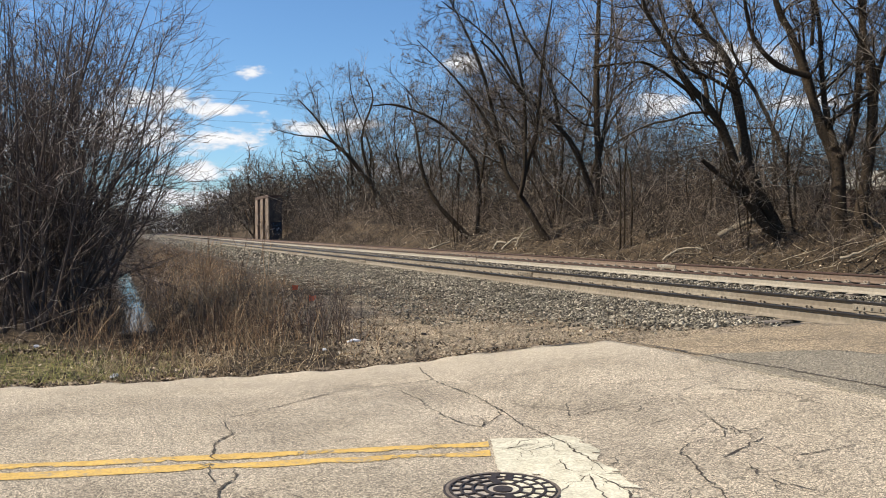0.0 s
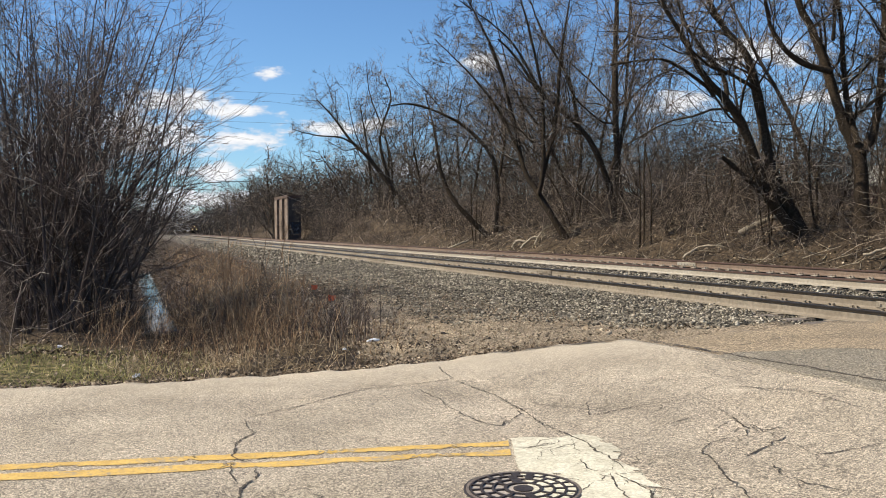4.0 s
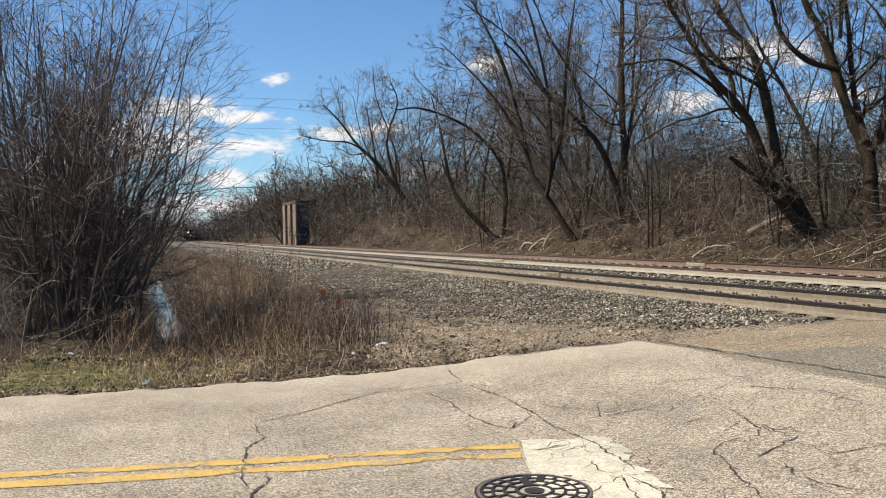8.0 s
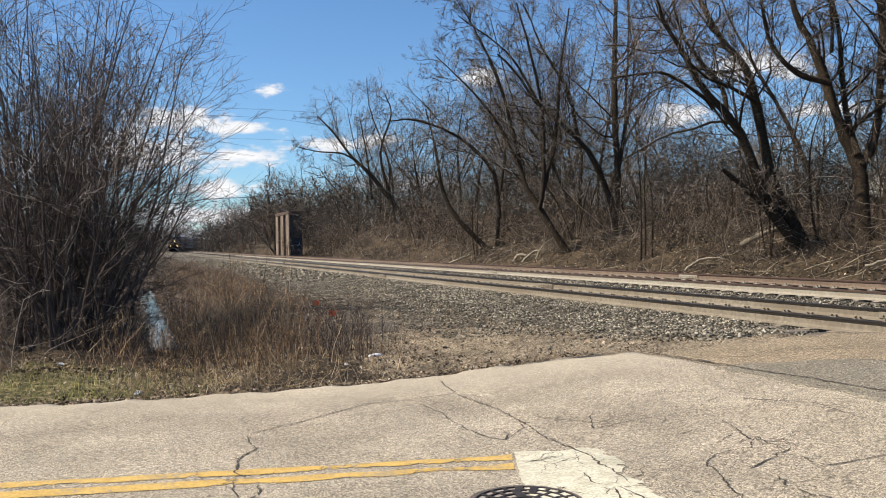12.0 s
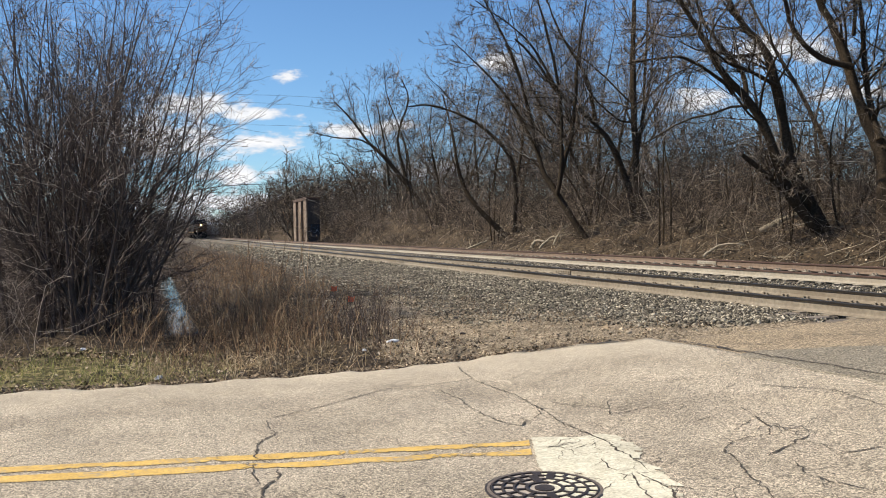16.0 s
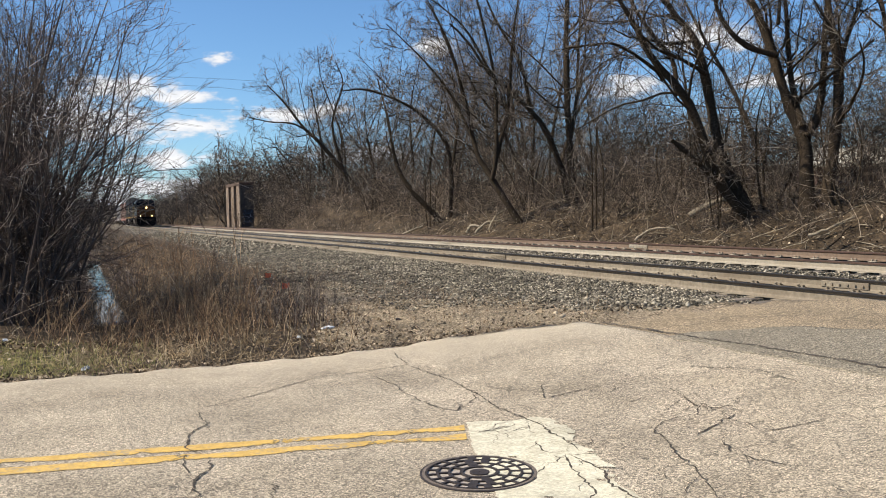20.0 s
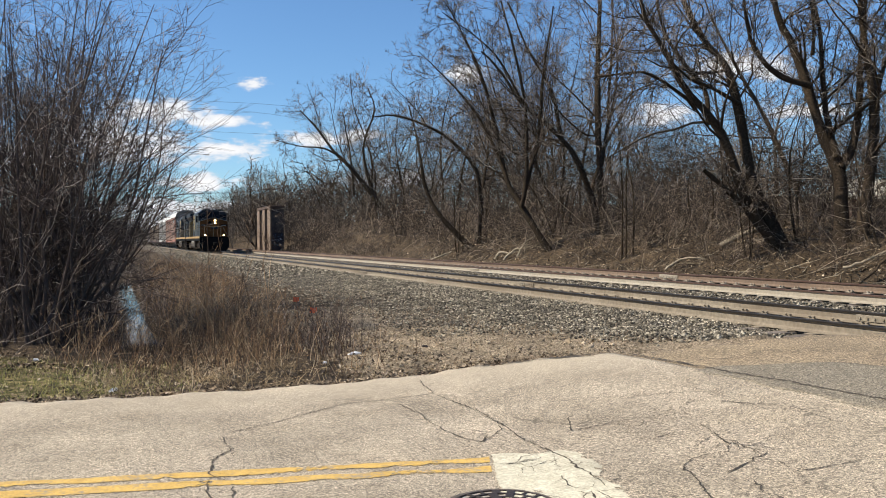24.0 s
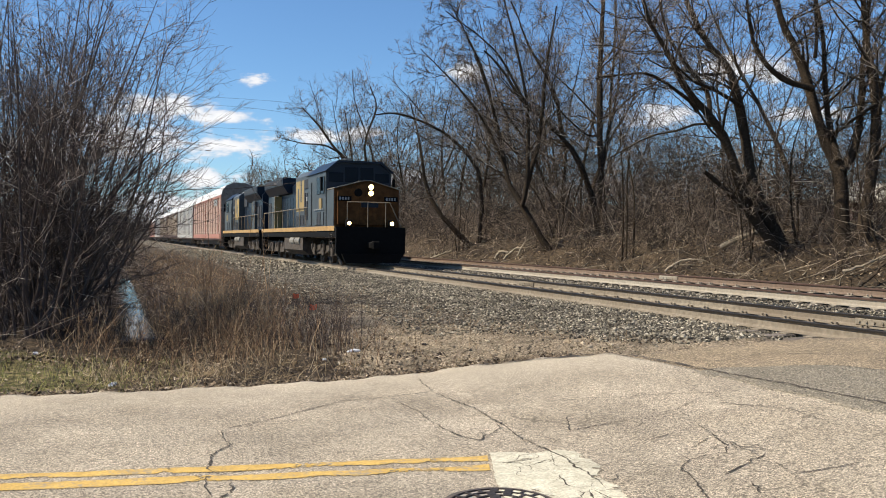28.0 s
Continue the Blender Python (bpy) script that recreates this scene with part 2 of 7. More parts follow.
def tones(m, *stops):
    """Each separate piece takes its own tone from a ramp; the grain stays on top."""
    nt = m.node_tree
    p = nt.nodes["Principled BSDF"]
    geo = nt.nodes.new("ShaderNodeNewGeometry")
    rmp = nt.nodes.new("ShaderNodeValToRGB")
    while len(rmp.color_ramp.elements) < len(stops):
        rmp.color_ramp.elements.new(0.5)
    for e, (pos, c) in zip(rmp.color_ramp.elements, stops):
        e.position, e.color = pos, (*c, 1)
    nt.links.new(geo.outputs["Random Per Island"], rmp.inputs[0])
    co = nt.nodes.new("ShaderNodeTexCoord")
    nz = nt.nodes.new("ShaderNodeTexNoise")
    nz.inputs["Scale"].default_value, nz.inputs["Detail"].default_value = 1.3, 5.0
    nt.links.new(co.outputs["Object"], nz.inputs["Vector"])
    mr = nt.nodes.new("ShaderNodeMapRange")
    mr.inputs["From Min"].default_value, mr.inputs["From Max"].default_value = 0.3, 0.7
    mr.inputs["To Min"].default_value, mr.inputs["To Max"].default_value = 0.6, 1.4
    nt.links.new(nz.outputs["Fac"], mr.inputs["Value"])
    hs = nt.nodes.new("ShaderNodeHueSaturation")
    nt.links.new(rmp.outputs[0], hs.inputs["Color"]), nt.links.new(mr.outputs[0], hs.inputs["Value"])
    nt.links.new(hs.outputs[0], p.inputs["Base Color"])


# Palest brush, twig and shrub tones stand in for sun glints on stems
tones(M["brush"], (0.0, (0.016, 0.011, 0.008)), (0.45, (0.055, 0.038, 0.027)), (0.78, (0.13, 0.096, 0.070)), (1.0, (0.42, 0.34, 0.26)))
tones(M["twig"], (0.0, (0.028, 0.020, 0.014)), (0.5, (0.09, 0.066, 0.048)), (0.8, (0.19, 0.147, 0.11)), (1.0, (0.42, 0.35, 0.28)))
tones(M["far_twig"], (0.0, (0.014, 0.011, 0.009)), (0.5, (0.05, 0.038, 0.03)), (0.85, (0.11, 0.088, 0.07)), (1.0, (0.26, 0.22, 0.18)))
tones(M["shrub"], (0.0, (0.024, 0.016, 0.013)), (0.5, (0.066, 0.045, 0.036)), (0.84, (0.16, 0.118, 0.095)), (1.0, (0.50, 0.42, 0.35)))
tones(M["stone"], (0.0, (0.03, 0.026, 0.02)), (0.35, (0.11, 0.095, 0.072)), (0.75, (0.25, 0.215, 0.162)), (1.0, (0.52, 0.455, 0.35)))
tones(M["weed"], (0.0, (0.03, 0.016, 0.008)), (0.5, (0.155, 0.085, 0.040)), (0.8, (0.32, 0.195, 0.098)), (1.0, (0.56, 0.42, 0.26)))
tones(M["blade"], (0.0, (0.05, 0.055, 0.013)), (0.45, (0.235, 0.235, 0.055)), (0.8, (0.40, 0.34, 0.12)), (1.0, (0.66, 0.54, 0.28)))
tones(M["straw"], (0.0, (0.05, 0.033, 0.018)), (0.5, (0.25, 0.17, 0.085)), (0.85, (0.42, 0.31, 0.18)), (1.0, (0.66, 0.54, 0.36)))
tones(M["pebble"], (0.0, (0.07, 0.055, 0.038)), (0.5, (0.22, 0.17, 0.115)), (1.0, (0.50, 0.41, 0.29)))
tones(M["leaf"], (0.0, (0.02, 0.014, 0.009)), (0.5, (0.12, 0.08, 0.047)), (0.85, (0.27, 0.195, 0.12)), (1.0, (0.55, 0.44, 0.31)))


def craze(m, scale=2.6, low=0.46, high=0.60, edge=0.022):
    """Hairline crazing and darker worn patches over the old asphalt."""
    nt = m.node_tree
    p = nt.nodes["Principled BSDF"]
    src = p.inputs["Base Color"].links[0].from_socket
    co = nt.nodes.new("ShaderNodeTexCoord")
    warp = nt.nodes.new("ShaderNodeTexNoise")
    warp.inputs["Scale"].default_value, warp.inputs["Detail"].default_value = 4.0, 5.0
    nt.links.new(co.outputs["Object"], warp.inputs["Vector"])
    add = nt.nodes.new("ShaderNodeMix")
    add.data_type, add.blend_type = "RGBA", "ADD"
    add.inputs[0].default_value = 0.30
    nt.links.new(co.outputs["Object"], add.inputs[6]), nt.links.new(warp.outputs["Color"], add.inputs[7])
    vo = nt.nodes.new("ShaderNodeTexVoronoi")
    vo.feature = "DISTANCE_TO_EDGE"
    vo.inputs["Scale"].default_value = scale
    nt.links.new(add.outputs[2], vo.inputs["Vector"])
    line = nt.nodes.new("ShaderNodeMapRange")
    line.inputs["From Min"].default_value, line.inputs["From Max"].default_value = 0.004, edge
    line.inputs["To Min"].default_value, line.inputs["To Max"].default_value = 1.0, 0.0
    nt.links.new(vo.outputs["Distance"], line.inputs["Value"])
    zone = nt.nodes.new("ShaderNodeTexNoise")
    zone.inputs["Scale"].default_value, zone.inputs["Detail"].default_value = 0.8, 6.0
    nt.links.new(co.outputs["Object"], zone.inputs["Vector"])
    where = nt.nodes.new("ShaderNodeMapRange")
    where.inputs["From Min"].default_value, where.inputs["From Max"].default_value = low, high
    where.inputs["To Max"].default_value = 0.75
    nt.links.new(zone.outputs["Fac"], where.inputs["Value"])
    both = nt.nodes.new("ShaderNodeMath")
    both.operation = "MULTIPLY"
    nt.links.new(line.outputs[0], both.inputs[0]), nt.links.new(where.outputs[0], both.inputs[1])
    mx = nt.nodes.new("ShaderNodeMix")
    mx.data_type = "RGBA"
    nt.links.new(both.outputs[0], mx.inputs[0]), nt.links.new(src, mx.inputs[6])
    mx.inputs[7].default_value = (0.085, 0.068, 0.048, 1)
    stain = nt.nodes.new("ShaderNodeTexNoise")
    stain.inputs["Scale"].default_value, stain.inputs["Detail"].default_value = 1.1, 5.0
    nt.links.new(co.outputs["Object"], stain.inputs["Vector"])
    tone = nt.nodes.new("ShaderNodeMapRange")
    tone.inputs["From Min"].default_value, tone.inputs["From Max"].default_value = 0.35, 0.65
    tone.inputs["To Min"].default_value, tone.inputs["To Max"].default_value = 0.86, 1.12
    nt.links.new(stain.outputs["Fac"], tone.inputs["Value"])
    hs = nt.nodes.new("ShaderNodeHueSaturation")
    nt.links.new(mx.outputs[2], hs.inputs["Color"]), nt.links.new(tone.outputs[0], hs.inputs["Value"])
    nt.links.new(hs.outputs[0], p.inputs["Base Color"])


def dusty_edge(m):
    """Pale sand blown and washed along the road's far edge, thinning inwards."""
    nt = m.node_tree
    p = nt.nodes["Principled BSDF"]
    src = p.inputs["Base Color"].links[0].from_socket
    co = nt.nodes.new("ShaderNodeTexCoord")
    dot = nt.nodes.new("ShaderNodeVectorMath")
    dot.operation = "DOT_PRODUCT"
    nt.links.new(co.outputs["Object"], dot.inputs[0])
    dot.inputs[1].default_value = (-0.29, 1.0, 0.0)
    nz = nt.nodes.new("ShaderNodeTexNoise")
    nz.inputs["Scale"].default_value, nz.inputs["Detail"].default_value = 2.5, 7.0
    nt.links.new(co.outputs["Object"], nz.inputs["Vector"])
    ad = nt.nodes.new("ShaderNodeMath")
    ad.operation = "MULTIPLY_ADD"
    ad.inputs[1].default_value = 1.1
    nt.links.new(nz.outputs["Fac"], ad.inputs[0]), nt.links.new(dot.outputs["Value"], ad.inputs[2])
    mr = nt.nodes.new("ShaderNodeMapRange")
    mr.inputs["From Min"].default_value, mr.inputs["From Max"].default_value = 8.75, 10.0
    mr.inputs["To Max"].default_value = 0.55
    nt.links.new(ad.outputs[0], mr.inputs["Value"])
    mx = nt.nodes.new("ShaderNodeMix")
    mx.data_type = "RGBA"
    nt.links.new(mr.outputs[0], mx.inputs[0]), nt.links.new(src, mx.inputs[6])
    mx.inputs[7].default_value = (0.50, 0.42, 0.31, 1)
    nt.links.new(mx.outputs[2], p.inputs["Base Color"])


def grit(m, scale, low, high):
    """Grains of pale and dark aggregate."""
    nt = m.node_tree
    p = nt.nodes["Principled BSDF"]
    src = p.inputs["Base Color"].links[0].from_socket
    co = nt.nodes.new("ShaderNodeTexCoord")
    vo = nt.nodes.new("ShaderNodeTexVoronoi")
    vo.inputs["Scale"].default_value = scale
    nt.links.new(co.outputs["Object"], vo.inputs["Vector"])
    sp = nt.nodes.new("ShaderNodeSeparateColor")
    nt.links.new(vo.outputs["Color"], sp.inputs[0])
    mr = nt.nodes.new("ShaderNodeMapRange")
    mr.inputs["To Min"].default_value, mr.inputs["To Max"].default_value = low, high
    nt.links.new(sp.outputs[0], mr.inputs["Value"])
    hs = nt.nodes.new("ShaderNodeHueSaturation")
    nt.links.new(src, hs.inputs["Color"]), nt.links.new(mr.outputs[0], hs.inputs["Value"])
    nt.links.new(hs.outputs[0], p.inputs["Base Color"])


grit(M["asphalt"], 95, 0.35, 1.68)
grit(M["apron"], 85, 0.4, 1.65)
grit(M["patch"], 90, 0.35, 1.7)
grit(M["white"], 75, 0.8, 1.15)
craze(M["asphalt"], 2.2, 0.47, 0.64, 0.020)
dusty_edge(M["asphalt"])
craze(M["apron"])
craze(M["white"], 3.4, 0.48, 0.62, 0.014)


def worn(m, through, low, high):
    """The road shows through where paint has worn off."""
    nt = m.node_tree
    p = nt.nodes["Principled BSDF"]
    src = p.inputs["Base Color"].links[0].from_socket
    co = nt.nodes.new("ShaderNodeTexCoord")
    fine, wide = nt.nodes.new("ShaderNodeTexNoise"), nt.nodes.new("ShaderNodeTexNoise")
    for nd, sc in ((fine, 28.0), (wide, 2.2)):
        nd.inputs["Scale"].default_value, nd.inputs["Detail"].default_value, nd.inputs["Roughness"].default_value = sc, 6.0, 0.7
        nt.links.new(co.outputs["Object"], nd.inputs["Vector"])
    ad = nt.nodes.new("ShaderNodeMath")
    ad.operation = "ADD"
    nt.links.new(fine.outputs["Fac"], ad.inputs[0]), nt.links.new(wide.outputs["Fac"], ad.inputs[1])
    mr = nt.nodes.new("ShaderNodeMapRange")
    mr.inputs["From Min"].default_value, mr.inputs["From Max"].default_value = low, high
    nt.links.new(ad.outputs[0], mr.inputs["Value"])
    mx = nt.nodes.new("ShaderNodeMix")
    mx.data_type = "RGBA"
    nt.links.new(mr.outputs[0], mx.inputs[0]), nt.links.new(src, mx.inputs[6])
    mx.inputs[7].default_value = (*through, 1)
    nt.links.new(mx.outputs[2], p.inputs["Base Color"])


worn(M["yellow"], (0.3, 0.24, 0.16), 1.03, 1.2)
worn(M["white"], (0.34, 0.28, 0.2), 1.12, 1.3)


# ---- building helpers ----
def mesh_obj(name, verts, faces, material=None, parent=None, label="", smooth=False):
    me = bpy.data.meshes.new(name)
    me.from_pydata([tuple(v) for v in verts], [], [tuple(f) for f in faces])
    if material:
        for mm in material if isinstance(material, (list, tuple)) else [material]:
            me.materials.append(mm)
    if smooth:
        me.polygons.foreach_set("use_smooth", [True] * len(me.polygons))
    me.update()
    ob = new(name, me)
    if parent:
        ob.parent = parent
    if label:
        tagged(ob, label)
    return ob


def quad_obj(name, verts, quads, material=None, parent=None, label="", smooth=False):
    """A mesh from numpy arrays of corners and of four-sided (or three-sided) faces."""
    verts, quads = np.asarray(verts, np.float32), np.asarray(quads, np.int32)
    k = quads.shape[1]
    me = bpy.data.meshes.new(name)
    me.vertices.add(len(verts))
    me.vertices.foreach_set("co", verts.ravel())
    me.loops.add(quads.size)
    me.loops.foreach_set("vertex_index", quads.ravel())
    me.polygons.add(len(quads))
    me.polygons.foreach_set("loop_start", np.arange(0, quads.size, k, dtype=np.int32))
    if smooth:
        me.polygons.foreach_set("use_smooth", np.ones(len(quads), bool))
    if material:
        me.materials.append(material)
    me.update(calc_edges=True)
    ob = new(name, me)
    if parent:
        ob.parent = parent
    if label:
        tagged(ob, label)
    return ob


def part(name, bm, material, parent, label="", smooth=False):
    me = bpy.data.meshes.new(name)
    bm.to_mesh(me)
    bm.free()
    me.materials.append(material)
    if smooth:
        me.polygons.foreach_set("use_smooth", [True] * len(me.polygons))
    ob = new(name, me)
    ob.parent = parent
    if label:
        tagged(ob, label)
    return ob


def thing(name, m, label, category, group="", kind=""):
    ob = new(name)
    ob.empty_display_size = 0.2
    ob.matrix_world = m
    return tagged(ob, label, category, group, kind)


def box(bm, x0, x1, y0, y1, z0, z1, bevel=0.0):
    g = bmesh.ops.create_cube(bm, size=1.0, matrix=Matrix.Translation(((x0 + x1) / 2, (y0 + y1) / 2, (z0 + z1) / 2)) @ Matrix.Diagonal((x1 - x0, y1 - y0, z1 - z0, 1)))
    if bevel:
        es = {e for v in g["verts"] for e in v.link_edges}
        bmesh.ops.bevel(bm, geom=list(es), offset=bevel, segments=1, affect="EDGES")
    return g


def bm_box(*a, bevel=0.0):
    bm = bmesh.new()
    box(bm, *a, bevel)
    return bm


def rod(bm, a, b, r, n=6, r2=None):
    a, b = Vector(a), Vector(b)
    d = b - a
    m = Matrix.Translation((a + b) / 2) @ d.to_track_quat("Z", "Y").to_matrix().to_4x4()
    return bmesh.ops.create_cone(bm, cap_ends=True, segments=n, radius1=r, radius2=r if r2 is None else r2, depth=d.length, matrix=m)


def prism(bm, outline, y0, y1, axis="y"):
    """A closed outline of (a, b) swept along an axis: y takes (x, z), x takes (y, z)."""
    def at(p, w):
        return (p[0], w, p[1]) if axis == "y" else (w, p[0], p[1])
    r0 = [bm.verts.new(at(p, y0)) for p in outline]
    r1 = [bm.verts.new(at(p, y1)) for p in outline]
    k = len(outline)
    fs = [bm.faces.new([r0[i], r0[(i + 1) % k], r1[(i + 1) % k], r1[i]]) for i in range(k)]
    fs += [bm.faces.new(r0[::-1]), bm.faces.new(r1)]
    bmesh.ops.recalc_face_normals(bm, faces=fs)
    return r0 + r1


def smooth01(t):
    t = np.clip(t, 0, 1)
    return t * t * (3 - 2 * t)


# ---- the plan: n across the tracks, s along them ----
CT, ST = 0.9317, 0.3633


def xy(n, s):
    return n * CT - s * ST, n * ST + s * CT


def ns(x, y):
    return x * CT + y * ST, -x * ST + y * CT


def bend(s):
    """How far the line has curved aside."""
    s = np.asarray(s, float)
    return 0.0044 * (np.sqrt((s - 92.0) ** 2 + 400.0) + s - 92.0) + 0.0007 * np.maximum(s - 240.0, 0.0) ** 2


RAIL_TOP = 0.373
N_NEAR, N_FAR = 10.19, 14.95
EDGE_X = np.array([-60, -30, -4.21, -3.23, -2.22, -1.12, -0.53, -0.15, 0.43, 1.42, 2.0, 3.52, 4.68, 6, 20])
EDGE_Y = np.array([-6.0, 1.9, 8.14, 8.38, 8.77, 9.23, 9.5, 9.65, 9.9, 10.01, 9.91, 10.37, 10.92, 11.5, 17])



def road_edge(x):
    return np.interp(x, EDGE_X, EDGE_Y)


def road_z(n):
    return 0.36 * smooth01((np.asarray(n, float) - 2.2) / 5.6)


PROF_N = np.array([-400, -40, -6, -2.2, -0.9, -0.1, 0.25, 0.45, 1.0, 1.2, 1.7, 2.4, 3.4, 5, 6.4, 7.3, 8.1, 12.5, 13.2, 17.5, 18.3, 19.0, 20.3, 22, 25, 30, 60, 110, 400])
PROF_Z = np.array([0.3, 0.1, -0.05, -0.1, -0.28, -0.5, -0.72, -0.85, -0.85, -0.7, -0.4, -0.14, 0.0, 0.04, 0.07, 0.11, 0.175, 0.165, 0.18, 0.19, -0.02, 0.02, 0.6, 1.4, 2.0, 2.4, 3.3, 4.6, 6.0])



def ripple(x, y):
    return (np.sin(x * 0.9 + 1.3 * np.sin(y * 0.53)) * np.sin(y * 1.1 + 0.7 * np.sin(x * 0.41)) * 0.5
            + 0.35 * np.sin(x * 2.7 + y * 1.9 + 2 * np.sin(y * 0.7)) + 0.25 * np.sin(x * 5.1 - y * 4.3))


def ground_z(x, y):
    x, y = np.asarray(x, float), np.asarray(y, float)
    n, s = ns(x, y)
    n = n - bend(s)
    shift = 6.0 * smooth01((s - 85) / 25)
    z = np.interp(np.where(n > 19.0, np.maximum(n - shift, 19.0), n), PROF_N, PROF_Z)
    rise = 1 + 0.9 * smooth01((s - 45) / 55)
    z = np.where((n > -1.5) & (n < 2.6), z * (0.25 + 0.75 * smooth01((s - 13.5) / 4.5)) , z)
    z = np.where(n > 19.0, (z - 0.02) * rise + 0.02, z)
    rough = np.where((n > 7.0) & (n < 17.8), 0.012, np.where(n > 18, 0.16, 0.05))
    z = z + rough * ripple(x, y)
    w = smooth01((y - road_edge(x) - 0.15) / 3.2)
    near = np.where(n > 7.8, np.minimum(road_z(n), 0.155), road_z(n)) - 0.035
    return z * w + near * (1 - w) - 0.06 * (1 - smooth01((y - road_edge(x) + 0.05) / 0.1))


# ---- ground ----
def zone_material():
    m = bpy.data.materials.new("ground")
    m.use_nodes = True
    nt = m.node_tree
    p = nt.nodes["Principled BSDF"]
    p.inputs["Roughness"].default_value = 0.95
    p.inputs["Specular IOR Level"].default_value = 0.2
    co = nt.nodes.new("ShaderNodeTexCoord")
    at = nt.nodes.new("ShaderNodeVertexColor")
    at.layer_name = "zone"
    sp = nt.nodes.new("ShaderNodeSeparateColor")
    nt.links.new(at.outputs[0], sp.inputs[0])

    def noise_node(sc, det=6.0):
        nd = nt.nodes.new("ShaderNodeTexNoise")
        nd.inputs["Scale"].default_value, nd.inputs["Detail"].default_value, nd.inputs["Roughness"].default_value = sc, det, 0.65
        nt.links.new(co.outputs["Object"], nd.inputs["Vector"])
        return nd.outputs["Fac"]

    def ramp(src, *stops):
        nd = nt.nodes.new("ShaderNodeValToRGB")
        while len(nd.color_ramp.elements) < len(stops):
            nd.color_ramp.elements.new(0.5)
        for e, (pos, c) in zip(nd.color_ramp.elements, stops):
            e.position, e.color = pos, (*c, 1)
        nt.links.new(src, nd.inputs[0])
        return nd.outputs[0]

    def mix(fac, a, b):
        nd = nt.nodes.new("ShaderNodeMix")
        nd.data_type = "RGBA"
        nt.links.new(fac, nd.inputs[0]), nt.links.new(a, nd.inputs[6]), nt.links.new(b, nd.inputs[7])
        return nd.outputs[2]

    def edge(chan):
        ad = nt.nodes.new("ShaderNodeMath")
        ad.operation = "MULTIPLY_ADD"
        nt.links.new(noise_node(2.2), ad.inputs[0])
        ad.inputs[1].default_value = 0.8
        nt.links.new(sp.outputs[chan], ad.inputs[2])
        mr = nt.nodes.new("ShaderNodeMapRange")
        mr.inputs["From Min"].default_value, mr.inputs["From Max"].default_value = 0.75, 1.05
        nt.links.new(ad.outputs[0], mr.inputs[0])
        return mr.outputs[0]

    litter = ramp(noise_node(11), (0.36, (0.012, 0.009, 0.006)), (0.5, (0.05, 0.034, 0.021)), (0.66, (0.17, 0.118, 0.068)))
    litter2 = ramp(noise_node(0.7), (0.40, (0.025, 0.018, 0.012)), (0.60, (0.105, 0.075, 0.046)))
    half = nt.nodes.new("ShaderNodeValue")
    half.outputs[0].default_value = 0.45
    litter = mix(half.outputs[0], litter, litter2)
    gravel = ramp(noise_node(38), (0.38, (0.075, 0.058, 0.038)), (0.5, (0.27, 0.21, 0.138)), (0.63, (0.56, 0.44, 0.31)))
    ballast = ramp(noise_node(22, 3), (0.4, (0.014, 0.011, 0.008)), (0.5, (0.10, 0.083, 0.062)), (0.62, (0.30, 0.255, 0.195)))
    grass = ramp(noise_node(9), (0.38, (0.03, 0.026, 0.012)), (0.5, (0.13, 0.115, 0.04)), (0.64, (0.33, 0.25, 0.13)))
    col = mix(edge(2), litter, grass)
    col = mix(edge(0), col, gravel)
    col = mix(edge(1), col, ballast)
    patch = nt.nodes.new("ShaderNodeMapRange")
    patch.inputs["From Min"].default_value, patch.inputs["From Max"].default_value = 0.36, 0.62
    patch.inputs["To Min"].default_value, patch.inputs["To Max"].default_value = 0.6, 1.3
    nt.links.new(noise_node(1.7, 9.0), patch.inputs["Value"])
    hs = nt.nodes.new("ShaderNodeHueSaturation")
    nt.links.new(col, hs.inputs["Color"]), nt.links.new(patch.outputs[0], hs.inputs["Value"])
    nt.links.new(hs.outputs[0], p.inputs["Base Color"])
    bp = nt.nodes.new("ShaderNodeBump")
    bp.inputs["Strength"].default_value, bp.inputs["Distance"].default_value = 1.0, 0.06
    nt.links.new(noise_node(30, 4), bp.inputs["Height"])
    nt.links.new(bp.outputs[0], p.inputs["Normal"])
    return m


